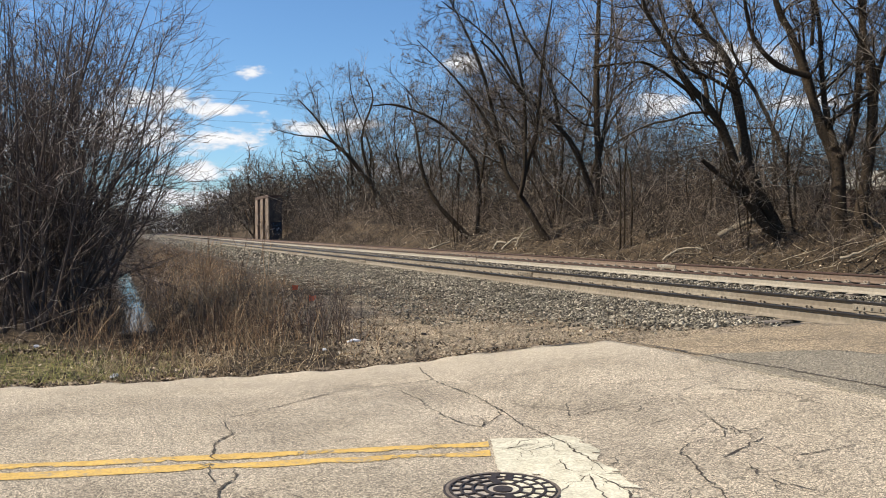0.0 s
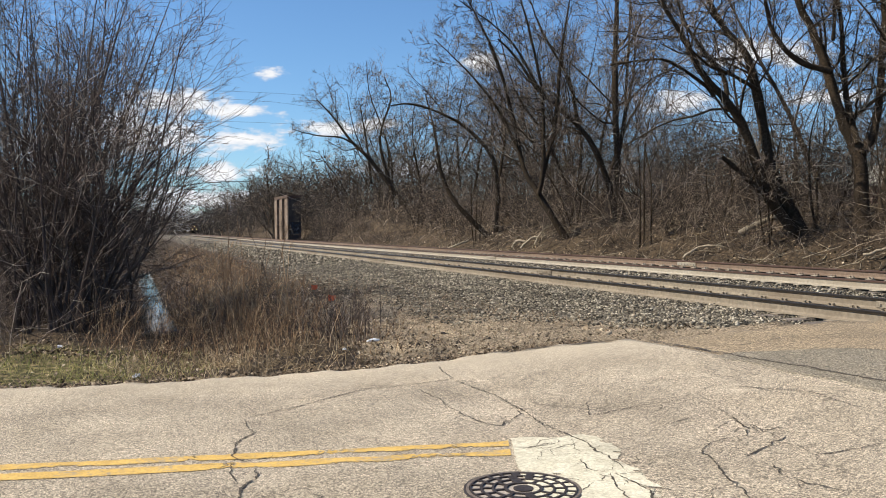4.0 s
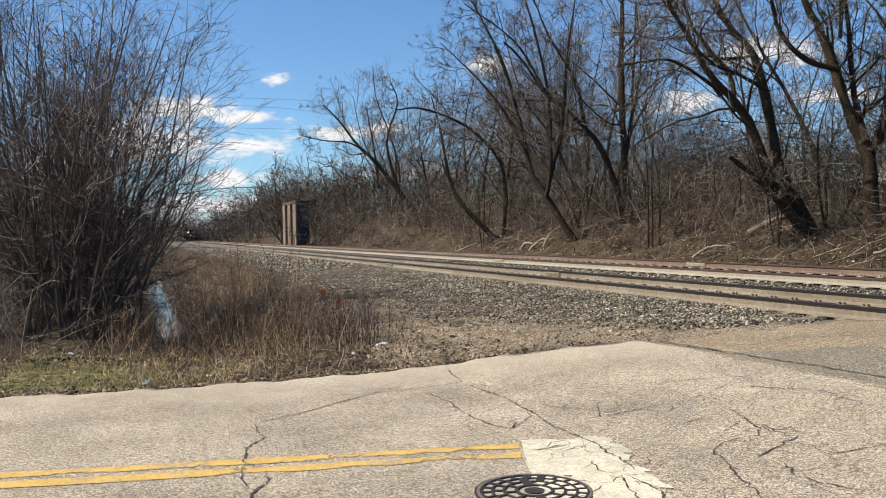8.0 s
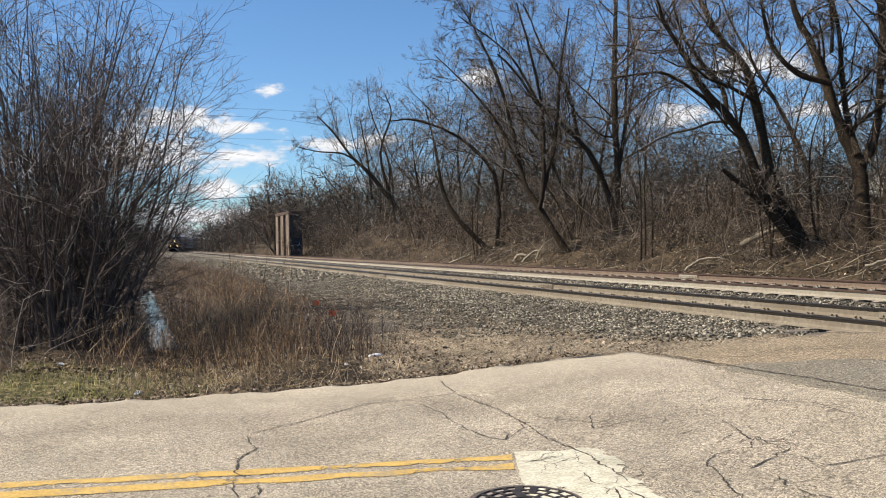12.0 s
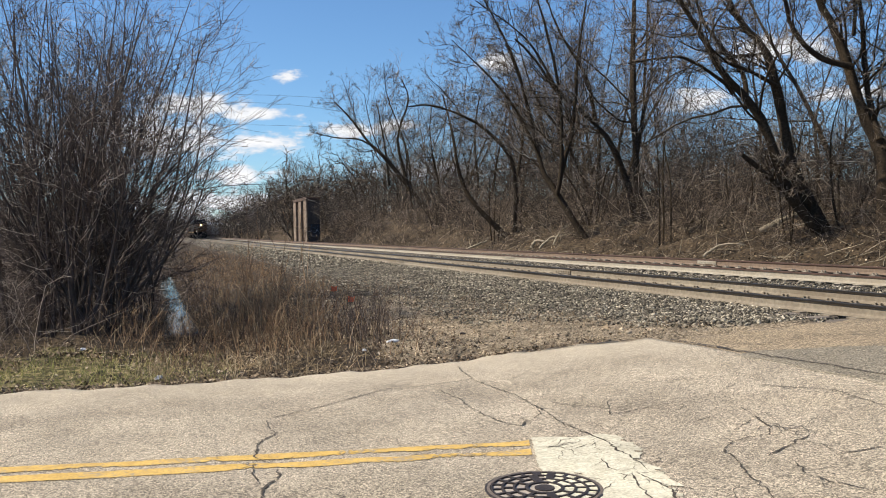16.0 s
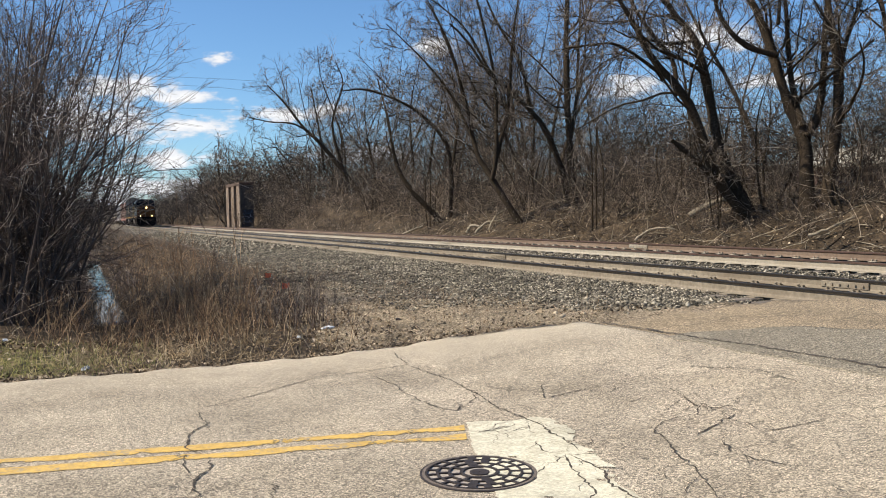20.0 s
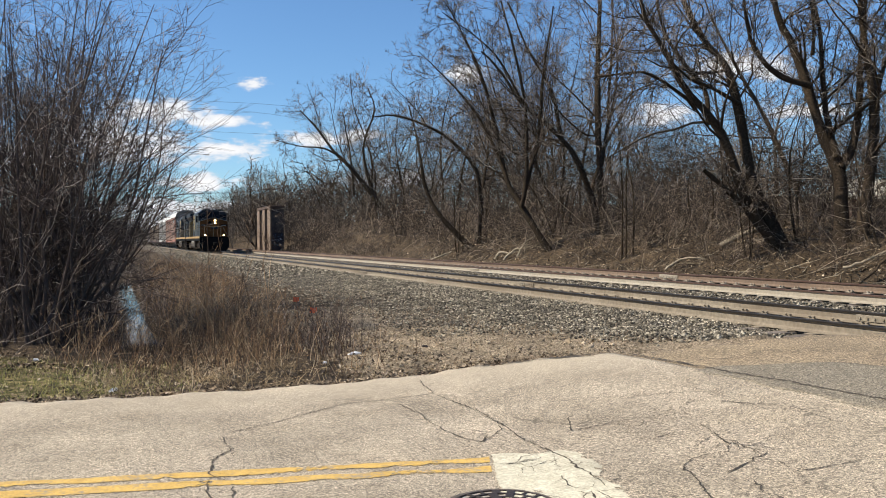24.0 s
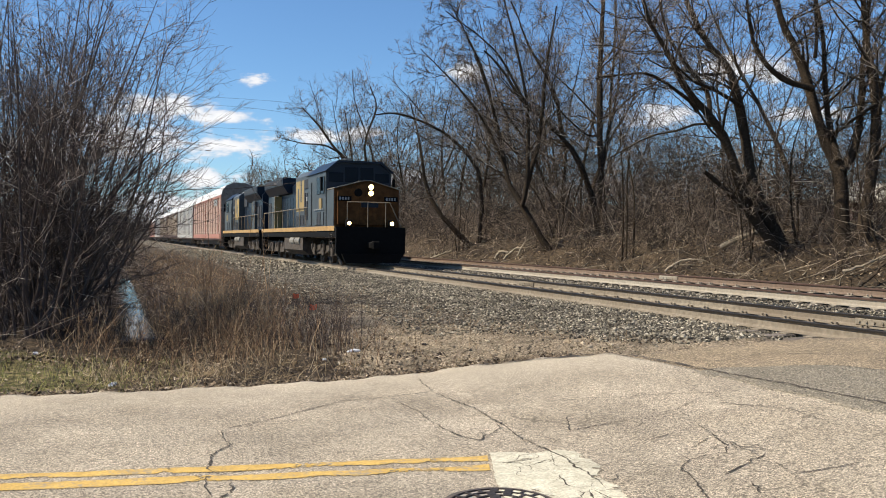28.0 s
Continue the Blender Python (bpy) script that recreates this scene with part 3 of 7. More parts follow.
def build_ground():
    nn = np.unique(np.concatenate([np.linspace(-1500, -60, 14), np.linspace(-60, -8, 30), np.linspace(-8, 30, 190), np.linspace(30, 100, 50), np.linspace(100, 1500, 16)]))
    ss = np.unique(np.concatenate([np.linspace(-1500, -40, 12), np.linspace(-40, -4, 20), np.linspace(-4, 40, 176), np.linspace(40, 150, 90), np.linspace(150, 500, 50), np.linspace(500, 3000, 16)]))
    gn, gs = np.meshgrid(nn, ss, indexing="ij")
    x, y = xy(gn, gs)
    z = ground_z(x, y)
    v = np.stack([x, y, z], -1).reshape(-1, 3)
    a, b = len(nn), len(ss)
    i = (np.arange(a - 1)[:, None] * b + np.arange(b - 1)[None]).ravel()
    ob = quad_obj("ground", v, np.stack([i, i + b, i + b + 1, i + 1], 1), zone_material(), smooth=True)
    n = gn - bend(gs)
    d = y - road_edge(x)
    gravel = smooth01((n - 2.2) / 1.2) * (1 - smooth01((n - 6.8) / 0.8)) * (1 - 0.85 * smooth01((gs - 14) / 8))
    gravel = np.maximum(gravel, (1 - smooth01((d - 0.25) / 0.5)) * 0.75)
    ballast = smooth01((n - 6.2) / 0.9) * (1 - smooth01((n - 17.8) / 0.6)) * smooth01((d - 0.1) / 0.4)
    ballast = np.maximum(ballast, 0.62 * smooth01((n - 4.8) / 0.8) * (1 - smooth01((n - 17.8) / 0.6)) * smooth01((gs - 11.5) / 3))
    grass = (1 - smooth01((n + 0.2) / 0.8)) * (1 - smooth01((d - 3.2) / 1.4)) * smooth01((n + 14) / 4) * smooth01((d - 0.3) / 0.3)
    col = np.stack([gravel, ballast, grass, np.ones_like(n)], -1).reshape(-1, 4).astype(np.float32)
    att = ob.data.color_attributes.new("zone", "FLOAT_COLOR", "POINT")
    att.data.foreach_set("color", col.ravel())
    tagged(ob, "uneven ground of brown leaf litter, gravel and ballast", "ground", kind="structure")


def grid_sheet(name, us, vs, fn, material, thick, label, category, parent=None, kind="structure"):
    """A sheet with a skirt over a grid of (u, v)."""
    gu, gv = np.meshgrid(us, vs, indexing="ij")
    x, y, z = fn(gu, gv)
    a, b = gu.shape
    top = np.stack([x, y, z], -1).reshape(-1, 3)
    rim = np.concatenate([np.arange(b), np.arange(1, a) * b + b - 1, (a - 1) * b + np.arange(b - 2, -1, -1), np.arange(a - 2, 0, -1) * b])
    low = top[rim] - np.array([0, 0, thick])
    i = (np.arange(a - 1)[:, None] * b + np.arange(b - 1)[None]).ravel()
    q = np.stack([i, i + b, i + b + 1, i + 1], 1)
    k = len(rim)
    j = np.arange(k)
    skirt = np.stack([rim, rim[(j + 1) % k], len(top) + (j + 1) % k, len(top) + j], 1)
    ob = quad_obj(name, np.concatenate([top, low]), np.concatenate([q, skirt]), material, parent, smooth=False)
    if parent is None:
        tagged(ob, label, category, kind=kind)
    return ob


def near_edge(x):
    return 1.0 + 0.19 * np.asarray(x, float)


def build_road():
    def light(u, v):
        hi = np.minimum(road_edge(u) + 0.05 * np.sin(u * 7.1) + 0.04 * np.sin(u * 17 + 1), (5.44 + 0.35 * np.clip((u - 2.0) / 1.5, 0, 1) * 0.8 - CT * u) / ST + 0.03 * np.sin(u * 9))
        lo = np.minimum(near_edge(u), hi - 0.05)
        y = lo + (hi - lo) * v
        return u, y, road_z(u * CT + y * ST) + 0.003 * ripple(u * 1.5, y * 1.5)
    road = grid_sheet("road", np.concatenate([np.linspace(-60, -8, 27), np.linspace(-7.7, 5.3, 160)]), np.linspace(0, 1, 70), light, M["asphalt"], 0.12,
                      "old light grey cracked asphalt road sloping up to the tracks", "road")

    def dark(u, v):
        s = -18 + (8.5 - 0.05 * u + 0.06 * np.sin(u * 8) + 0.05 * np.sin(u * 3.1 + 2) + 18) * v
        x, y = xy(u, s)
        return x, y, road_z(u) - 0.004 + 0.003 * ripple(x, y)
    grid_sheet("road_apron", np.linspace(5.36, 9.1, 26), np.linspace(0, 1, 120), dark, M["apron"], 0.15,
               "brownish grey asphalt apron against the near rail", "road")
    def patch(u, v):
        far = np.minimum(6.36 + (6.95 - v) * 0.55, 8.7)
        far = np.where(v > 6.6, np.minimum(far, 6.5 - (v - 6.6) * 1.5), far)
        n = 5.47 + (far - 5.47) * u + 0.03 * np.sin(v * 7) + 0.02 * np.sin(v * 17)
        x, y = xy(n, v)
        return x, y, road_z(n) + 0.004 + 0.003 * ripple(x, y)
    grid_sheet("road_patch", np.linspace(0, 1, 26), np.linspace(-18, 7.1, 130), patch, M["patch"], 0.006,
               "grey patch of rough asphalt beside the old road", "road")
    for n0, n1 in ((9.58, 10.8), (11.05, 14.05), (14.35, 15.55)):
        grid_sheet("road_crossing", np.linspace(n0, n1, 4), np.linspace(-18, 4.6, 24), lambda u, v: (*xy(u, v), u * 0 + RAIL_TOP - 0.03), M["apron"], 0.2,
                   "asphalt infill between the rails of the crossing", "road")
    return road


build_ground()
road = build_road()


def strip(path, width, seed, taper=True, lift=0.004, wob=0.03, step=0.05):
    """Corners and faces of a thin uneven band along a path on the road."""
    rng = np.random.default_rng(seed)
    p = np.asarray(path, float)
    seg = np.linalg.norm(np.diff(p, axis=0), axis=1)
    d = np.concatenate([[0], np.cumsum(seg)])
    k = max(4, int(d[-1] / step))
    t = np.linspace(0, d[-1], k)
    q = np.stack([np.interp(t, d, p[:, 0]), np.interp(t, d, p[:, 1])], 1)
    q += np.cumsum(rng.normal(0, wob * 0.35, q.shape), 0) * 0.35 + rng.normal(0, wob * 0.3, q.shape)
    tan = np.gradient(q, axis=0)
    tan /= np.linalg.norm(tan, axis=1)[:, None] + 1e-9
    nor = np.stack([-tan[:, 1], tan[:, 0]], 1)
    w = width * rng.uniform(0.25, 1.35, k) * (0.95 + 0.2 * np.sin(t * 5.3 + seed) + 0.15 * np.sin(t * 13.1))
    if taper:
        w *= np.clip(np.minimum(np.arange(k), np.arange(k)[::-1]) / 4, 0.15, 1)
    a, b = q + nor * w[:, None] / 2, q - nor * w[:, None] / 2
    v = np.concatenate([a, b])
    n = v[:, 0] * CT + v[:, 1] * ST
    z = road_z(n) + 0.003 * ripple(v[:, 0] * 1.5, v[:, 1] * 1.5) + lift
    i = np.arange(k - 1)
    return np.column_stack([v, z]), np.stack([i, i + 1, i + 1 + k, i + k], 1)


def painted_line(y_at, x0, x1, width, seed, material, name):
    """A worn band of paint on the road, with ragged edges and gaps."""
    rng = np.random.default_rng(seed)
    us = np.arange(x0, x1, 0.02)
    vs = np.linspace(-0.5, 0.5, 7)
    vv, ff = [], []
    wear = np.zeros(len(us))
    for _ in range(22):
        c, r = rng.uniform(x0, x1), rng.uniform(0.03, 0.35)
        wear += rng.uniform(0.15, 0.5) * np.exp(-((us - c) / r) ** 2)
    lo = -0.5 + np.clip(wear * rng.uniform(0.3, 1, len(us)), 0, 0.4) + 0.05 * rng.random(len(us))
    hi = 0.5 - np.clip(0.06 * rng.random(len(us)) + 0.3 * np.roll(wear, 9), 0, 0.3)
    for i, u in enumerate(us):
        for v in vs:
            y = y_at(u) + width * (lo[i] + (hi[i] - lo[i]) * (v + 0.5))
            vv.append((u, y, float(road_z(u * CT + y * ST)) + 0.003 * float(ripple(u * 1.5, y * 1.5)) + 0.004))
    for i in range(len(us) - 1):
        for j in range(6):
            if wear[i] > 0.42 and rng.random() < 0.35:
                continue
            a = i * 7 + j
            ff.append((a, a + 7, a + 8, a + 1))
    return mesh_obj(name, vv, ff, material)


# ---- road marks, cracks, manhole ----
def build_marks():
    yl = lambda u: 6.0 + 0.19 * (u - 0.33)
    for off, seed in ((0.0, 3), (-0.235, 4)):
        ob = painted_line(lambda u: yl(u) + off, -9.0, 0.33, 0.165, seed, M["yellow"], "yellow_line")
        tagged(ob, "worn yellow centre line painted on the asphalt", "road marking", "double centre line", "structure")
    # worn stop bar
    rng = np.random.default_rng(5)
    us, vs = np.linspace(0, 1, 110), np.linspace(0, 1, 16)
    vv, ff = [], []
    for u in us:
        y = 6.13 - u * 4.6
        xa = 0.34 + 0.05 * u + 0.25 * max(0, u - 0.15) ** 1.0 + rng.normal(0, 0.006)
        xb = 0.99 + 0.42 * u + 0.03 * math.sin(u * 33) + 0.02 * math.sin(u * 71 + 1) + rng.normal(0, 0.008)
        if u < 0.06:
            xb -= 0.1 * (0.06 - u) / 0.06
        for v in vs:
            x = xa + (xb - xa) * v
            yy = y + 0.05 * v * math.sin(v * 9)
            vv.append((x, yy, float(road_z(x * CT + yy * ST)) + 0.003 * float(ripple(x * 1.5, yy * 1.5)) + 0.0045))
    for i in range(109):
        for j in range(15):
            if rng.random() < 0.004 + 0.22 * max(0, j - 12) / 3:
                continue
            a = i * 16 + j
            ff.append((a, a + 16, a + 17, a + 1))
    tagged(mesh_obj("stop_line", vv, ff, M["white"]), "worn cracked white stop line on the asphalt", "road marking", kind="structure")


LEFT_CRACKS = [
    ([(-1.73, 6.82), (-1.37, 7.3), (-0.93, 8.08), (-0.57, 8.24), (-0.09, 8.46), (-0.24, 9.18)], 0.014),
    ([(-1.73, 6.82), (-1.63, 6.47), (-1.54, 6.32), (-1.59, 6.04), (-1.55, 5.8), (-1.52, 5.63), (-1.38, 5.49)], 0.015),
    ([(-1.25, 4.39), (-1.2, 4.68), (-1.29, 4.85), (-1.31, 5.0), (-1.27, 5.18), (-1.32, 5.38)], 0.016),
    ([(-1.31, 5.0), (-1.42, 5.22), (-1.48, 5.49)], 0.010),
    ([(-1.21, 4.53), (-1.11, 4.48), (-1.07, 4.38)], 0.012),
    ([(-0.87, 4.89), (-0.8, 4.77), (-0.79, 4.61), (-0.74, 4.44)], 0.012),
    ([(-1.07, 8.27), (-0.94, 8.13)], 0.010),
    ([(-2.95, 6.8), (-2.73, 6.99), (-2.5, 7.02)], 0.010),
    ([(-2.24, 6.34), (-1.93, 6.45)], 0.008),
]
SEAM_CRACKS = [
    ([(-0.09, 8.46), (0.14, 7.85), (0.3, 7.54), (0.45, 7.03), (0.58, 6.48), (0.71, 6.18), (0.79, 5.99), (0.84, 5.7), (0.93, 5.4), (0.92, 5.23)], 0.014),
    ([(-0.45, 8.06), (-0.22, 7.65), (0.0, 6.95), (0.2, 6.54)], 0.012),
    ([(0.12, 6.66), (0.27, 6.49), (0.38, 6.67), (0.48, 6.86), (0.46, 7.08)], 0.014),
    ([(0.9, 5.24), (0.89, 4.9), (0.94, 4.53), (0.84, 4.39), (0.7, 4.31)], 0.013),
    ([(0.9, 5.24), (0.8, 5.09), (0.7, 5.04)], 0.009),
    ([(0.92, 5.23), (1.0, 5.03), (1.05, 4.91), (1.04, 4.67), (1.14, 4.34)], 0.018),
    ([(0.32, 5.86), (0.49, 5.88), (0.58, 5.78), (0.61, 5.63)], 0.008),
    ([(0.49, 5.88), (0.54, 6.03), (0.72, 6.09)], 0.008),
    ([(0.58, 5.78), (0.74, 5.92)], 0.008),
    ([(0.76, 5.57), (0.79, 5.35), (0.88, 5.26)], 0.009),
]
LANE_CRACKS = [
    ([(0.89, 7.78), (1.45, 7.77), (2.02, 7.73), (2.54, 7.61)], 0.0115),
    ([(1.67, 7.06), (1.92, 7.13), (2.18, 7.43)], 0.0115),
    ([(1.97, 6.78), (1.99, 6.15), (1.94, 5.91), (1.65, 5.81), (1.53, 5.61), (1.52, 5.03), (1.55, 4.85), (1.51, 4.31)], 0.0115),
    ([(2.0, 6.1), (2.11, 5.99), (2.27, 6.02)], 0.011),
    ([(1.74, 5.38), (2.01, 5.65), (2.19, 5.79)], 0.0115),
    ([(2.12, 5.34), (2.41, 5.4), (2.71, 5.49)], 0.0115),
    ([(1.89, 5.31), (1.86, 5.0), (2.08, 4.67)], 0.011),
    ([(2.14, 4.46), (2.17, 4.14)], 0.011),
    ([(1.04, 7.25), (0.99, 6.72), (1.42, 6.94), (1.58, 6.99)], 0.0115),
    ([(1.47, 6.28), (1.74, 6.47)], 0.0115),
    ([(2.3, 7.3), (2.75, 6.9), (2.9, 6.3)], 0.0115),
]


def build_cracks():
    for i, (path, w) in enumerate(LEFT_CRACKS + SEAM_CRACKS + LANE_CRACKS):
        v, f = strip(path, w, 40 + i, lift=0.006, wob=0.024, step=0.03)
        quad_obj("crack", v, f, M["crack"], road)
    # short side cracks that leave the long ones, wandering
    rng = np.random.default_rng(77)
    vs, fs, base = [], [], 0
    for k, (path, w) in enumerate(LEFT_CRACKS + SEAM_CRACKS + LANE_CRACKS * 2):
        q = np.array(path)
        for _ in range(len(q)):
            j = int(rng.integers(len(q) - 1))
            p = q[j] + (q[j + 1] - q[j]) * rng.random()
            d = q[j + 1] - q[j]
            a = math.atan2(d[1], d[0]) + rng.choice((-1, 1)) * rng.uniform(0.5, 1.5)
            ln = rng.uniform(0.06, 0.45)
            line = [p]
            for _ in range(5):
                a += rng.normal(0, 0.5)
                line.append(line[-1] + ln / 5 * np.array([math.cos(a), math.sin(a)]))
            line = np.array(line)
            if (line @ np.array([CT, ST])).max() > 5.35:
                continue
            v, f = strip(line, rng.uniform(0.003, 0.007), 200 + k, lift=0.006, wob=0.014, step=0.02)
            vs.append(v), fs.append(f + base)
            base += len(v)
    quad_obj("fine_cracks", np.concatenate(vs), np.concatenate(fs), M["crack"], road)["kind"] = "stuff"
    # broken seam where the apron meets the old road, and at the road's ragged edge
    for path, w in (([(2.05, 9.85), (2.61, 8.7), (3.13, 7.71), (3.52, 6.81), (3.9, 5.8)], 0.035), ([(2.5, 9.2), (3.0, 9.0), (3.5, 9.3), (4.3, 9.0)], 0.018), ([(0.3, 9.8), (0.9, 9.92), (1.5, 9.93), (1.95, 9.86)], 0.04)):
        v, f = strip(path, w, int(w * 999), lift=0.011, wob=0.04)
        quad_obj("crack", v, f, M["crack"], road)


def build_manhole():
    cx, cy = 0.347, 4.945
    th = thing("manhole_cover", pose(cx, cy, 0.002), "round dark cast iron manhole cover with raised blocks", "manhole cover")

    def ring(r0, r1, z0, z1, k=48, a0=0.0, a1=2 * math.pi, bm=None):
        bm = bm or bmesh.new()
        full = abs(a1 - a0 - 2 * math.pi) < 1e-6
        cnt = k if full else k + 1
        rows = []
        for i in range(cnt):
            a = a0 + (a1 - a0) * i / k
            c, s = math.cos(a), math.sin(a)
            rows.append([bm.verts.new((r * c, r * s, z)) for r, z in ((r0, z0), (r0, z1), (r1, z1), (r1, z0))])
        for i in range(k):
            A, B = rows[i], rows[(i + 1) % cnt]
            for j in range(3):
                bm.faces.new((A[j], A[j + 1], B[j + 1], B[j]))
        if not full:
            bm.faces.new(rows[0])
            bm.faces.new(rows[-1][::-1])
        bmesh.ops.recalc_face_normals(bm, faces=bm.faces)
        return bm
    part("frame", ring(0.316, 0.334, -0.05, 0.006), M["iron_dirt"], th, "worn iron ring")
    part("rim", ring(0.336, 0.347, -0.05, 0.004), M["iron"], th)
    pan = bmesh.new()
    bmesh.ops.create_circle(pan, cap_ends=True, segments=48, radius=0.312)
    lid_ob = part("lid", pan, M["pan"], th, "dusty iron lid with pale sunken cells")
    for r0, r1 in ((0.303, 0.312), (0.238, 0.253), (0.170, 0.184), (0.094, 0.114)):
        part("ring_rib", ring(r0, r1, 0.0, 0.009), M["iron"], lid_ob, "dark raised ring")
    for r0, r1, cnt, a0 in ((0.112, 0.172, 8, 0.2), (0.182, 0.240, 14, 0.0), (0.251, 0.305, 20, 0.1)):
        for i in range(cnt):
            a = a0 + 2 * math.pi * i / cnt
            half = 0.008 / r0
            if abs(abs(math.sin(a)) - 1) < 0.03:
                half *= 2.6
            part("radial_rib", ring(r0, r1, 0.0, 0.009, 2, a - half, a + half), M["iron"], lid_ob)
    part("hub", ring(0.004, 0.058, 0.0, 0.007, 24), M["iron"], lid_ob)


build_marks()
build_cracks()
build_manhole()


# ---- the two tracks ----
RAIL_PROFILE = [(-0.075, 0.0), (0.075, 0.0), (0.075, 0.012), (0.02, 0.03), (0.011, 0.05), (0.011, 0.135), (0.036, 0.15), (0.037, 0.178), (0.03, 0.185), (-0.03, 0.185), (-0.037, 0.178), (-0.036, 0.15), (-0.011, 0.135), (-0.011, 0.05), (-0.02, 0.03), (-0.075, 0.012)]


def track_xy(n, s):
    return xy(n + bend(s), s)


def rail(n, top, parent, rust, label, head):
    ss = np.concatenate([np.linspace(-30, 180, 43), np.linspace(190, 700, 52)])
    k = len(RAIL_PROFILE)
    vv, ff = [], []
    for s in ss:
        for a, b in RAIL_PROFILE:
            x, y = track_xy(n + a, s)
            vv.append((float(x), float(y), top - 0.185 + b))
    for i in range(len(ss) - 1):
        for j in range(k):
            a, b = i * k + j, i * k + (j + 1) % k
            ff.append((a, b, b + k, a + k))
    ob = mesh_obj("rail", vv, ff, [rust, head], parent, label)
    for i, p in enumerate(ob.data.polygons):
        if i % k in (6, 7, 8, 9, 10):
            p.material_index = 1
    return ob


def build_track(nc, base_top, cant, rust, rust_back, head, label):
    th = thing("railroad_track", pose(0, 0, 0), label, "railroad track", "pair of tracks", "structure")
    rails = [rail(nc - 0.755, base_top, th, rust, "dusty steel rail", head), rail(nc + 0.755, base_top + cant, th, rust_back, "rusty steel rail", head)]
    tilt = math.atan2(cant, 1.51)
    bm = bmesh.new()
    box(bm, -1.3, 1.3, -0.115, 0.115, -0.18, 0.0, 0.012)
    tie_me = bpy.data.meshes.new("tie")
    bm.to_mesh(tie_me), bm.free()
    tie_me.materials.append(M["tie"])
    plates = []
    for spiked in (False, True):
        bm = bmesh.new()
        box(bm, -0.19, 0.19, -0.09, 0.09, 0.0, 0.018, 0.004)
        for a, b in ((-0.10, -0.05), (-0.10, 0.05), (0.10, 0.0)) if spiked else ():
            box(bm, a - 0.012, a + 0.012, b - 0.012, b + 0.012, 0.018, 0.05)
            box(bm, a - 0.022, a + 0.022, b - 0.018, b + 0.018, 0.045, 0.056)
        me = bpy.data.meshes.new("tie_plate")
        bm.to_mesh(me), bm.free()
        me.materials.append(rust)
        plates.append(me)
    rng = np.random.default_rng(int(nc * 10))
    ang = math.degrees(math.atan2(ST, CT))
    far_v, far_f = [], []
    for i in range(-20, 900):
        s = i * 0.53 + rng.normal(0, 0.02)
        z = base_top + cant / 2 - 0.185 - 0.014
        if s < 125:
            ob = new("tie", tie_me)
            ob.parent = th
            ob.matrix_basis = pose(*track_xy(nc + rng.normal(0, 0.03), s), z, 0, -math.degrees(tilt), ang + rng.normal(0, 0.8))
        else:
            x, y = track_xy(nc, s)
            o = len(far_v)
            for a, b in ((-1.3, -0.11), (1.3, -0.11), (1.3, 0.11), (-1.3, 0.11)):
                far_v.append((x + a * CT - b * ST, y + a * ST + b * CT, z))
            far_v += [(p[0], p[1], p[2] - 0.15) for p in far_v[o:o + 4]]
            far_f += [(o, o + 1, o + 2, o + 3), (o, o + 4, o + 5, o + 1), (o + 3, o + 2, o + 6, o + 7)]
        if 0 < s < 62:
            for side, top in ((-0.755, base_top), (0.755, base_top + cant)):
                pl = new("tie_plate", plates[side > 0])
                pl.parent = th
                pl.matrix_basis = pose(*track_xy(nc + side, s), top - 0.185 - 0.016, 0, 0, ang)
    fo = mesh_obj("far_ties", far_v, far_f, M["tie"], th)
    fo["kind"] = "stuff"
    # joint bars with bolts
    for r_i, (n, s, top) in enumerate(((nc + 0.755, 9.8, cant), (nc + 0.755, 21.7, cant), (nc - 0.755, 33.0, 0))):
        bm = bmesh.new()
        for sd in (-1, 1):
            box(bm, sd * 0.03 - 0.014, sd * 0.03 + 0.014, -0.45, 0.45, 0.035, 0.138, 0.006)
            for b in (-0.36, -0.22, -0.08, 0.08, 0.22, 0.36):
                rod(bm, (sd * 0.04, b, 0.09), (sd * 0.066, b, 0.09), 0.019, 6)
        ob = part("joint_bar", bm, rust, rails[0 if n < nc else 1], "bolted joint bar")
        ob.matrix_basis = pose(*track_xy(n, s), base_top + top - 0.185, 0, 0, ang)


build_track(N_NEAR, RAIL_TOP, 0.025, M["rail_side"], M["rail_side"], M["rail_head"], "near railroad track of dusty tan rails on wooden ties")
build_track(N_FAR, RAIL_TOP + 0.04, 0.11, M["rail_pale"], M["rail_red"], M["head_red"], "far railroad track of rust red rails on wooden ties")

# ---- water in the ditch ----
wm = bpy.data.materials.new("ditch_water")
wm.use_nodes = True
wp = wm.node_tree.nodes["Principled BSDF"]
wp.inputs["Base Color"].default_value = (0.03, 0.028, 0.022, 1)
wp.inputs["Roughness"].default_value = 0.03
wp.inputs["IOR"].default_value = 1.33
wnz = wm.node_tree.nodes.new("ShaderNodeTexNoise")
wnz.inputs["Scale"].default_value = 3.0
wbp = wm.node_tree.nodes.new("ShaderNodeBump")
wbp.inputs["Strength"].default_value, wbp.inputs["Distance"].default_value = 0.08, 0.02
wm.node_tree.links.new(wnz.outputs["Fac"], wbp.inputs["Height"])
wm.node_tree.links.new(wbp.outputs[0], wp.inputs["Normal"])
grid_sheet("water", np.linspace(0.2, 1.15, 5), np.linspace(19.2, 48, 40), lambda u, v: (*xy(u, v), u * 0 - 0.70), wm, 0.02,
           "still dark ditch water reflecting the sky", "water")


# ---- bare trees and brush ----
def unit(a):
    return a / (np.linalg.norm(a, axis=-1, keepdims=True) + 1e-9)


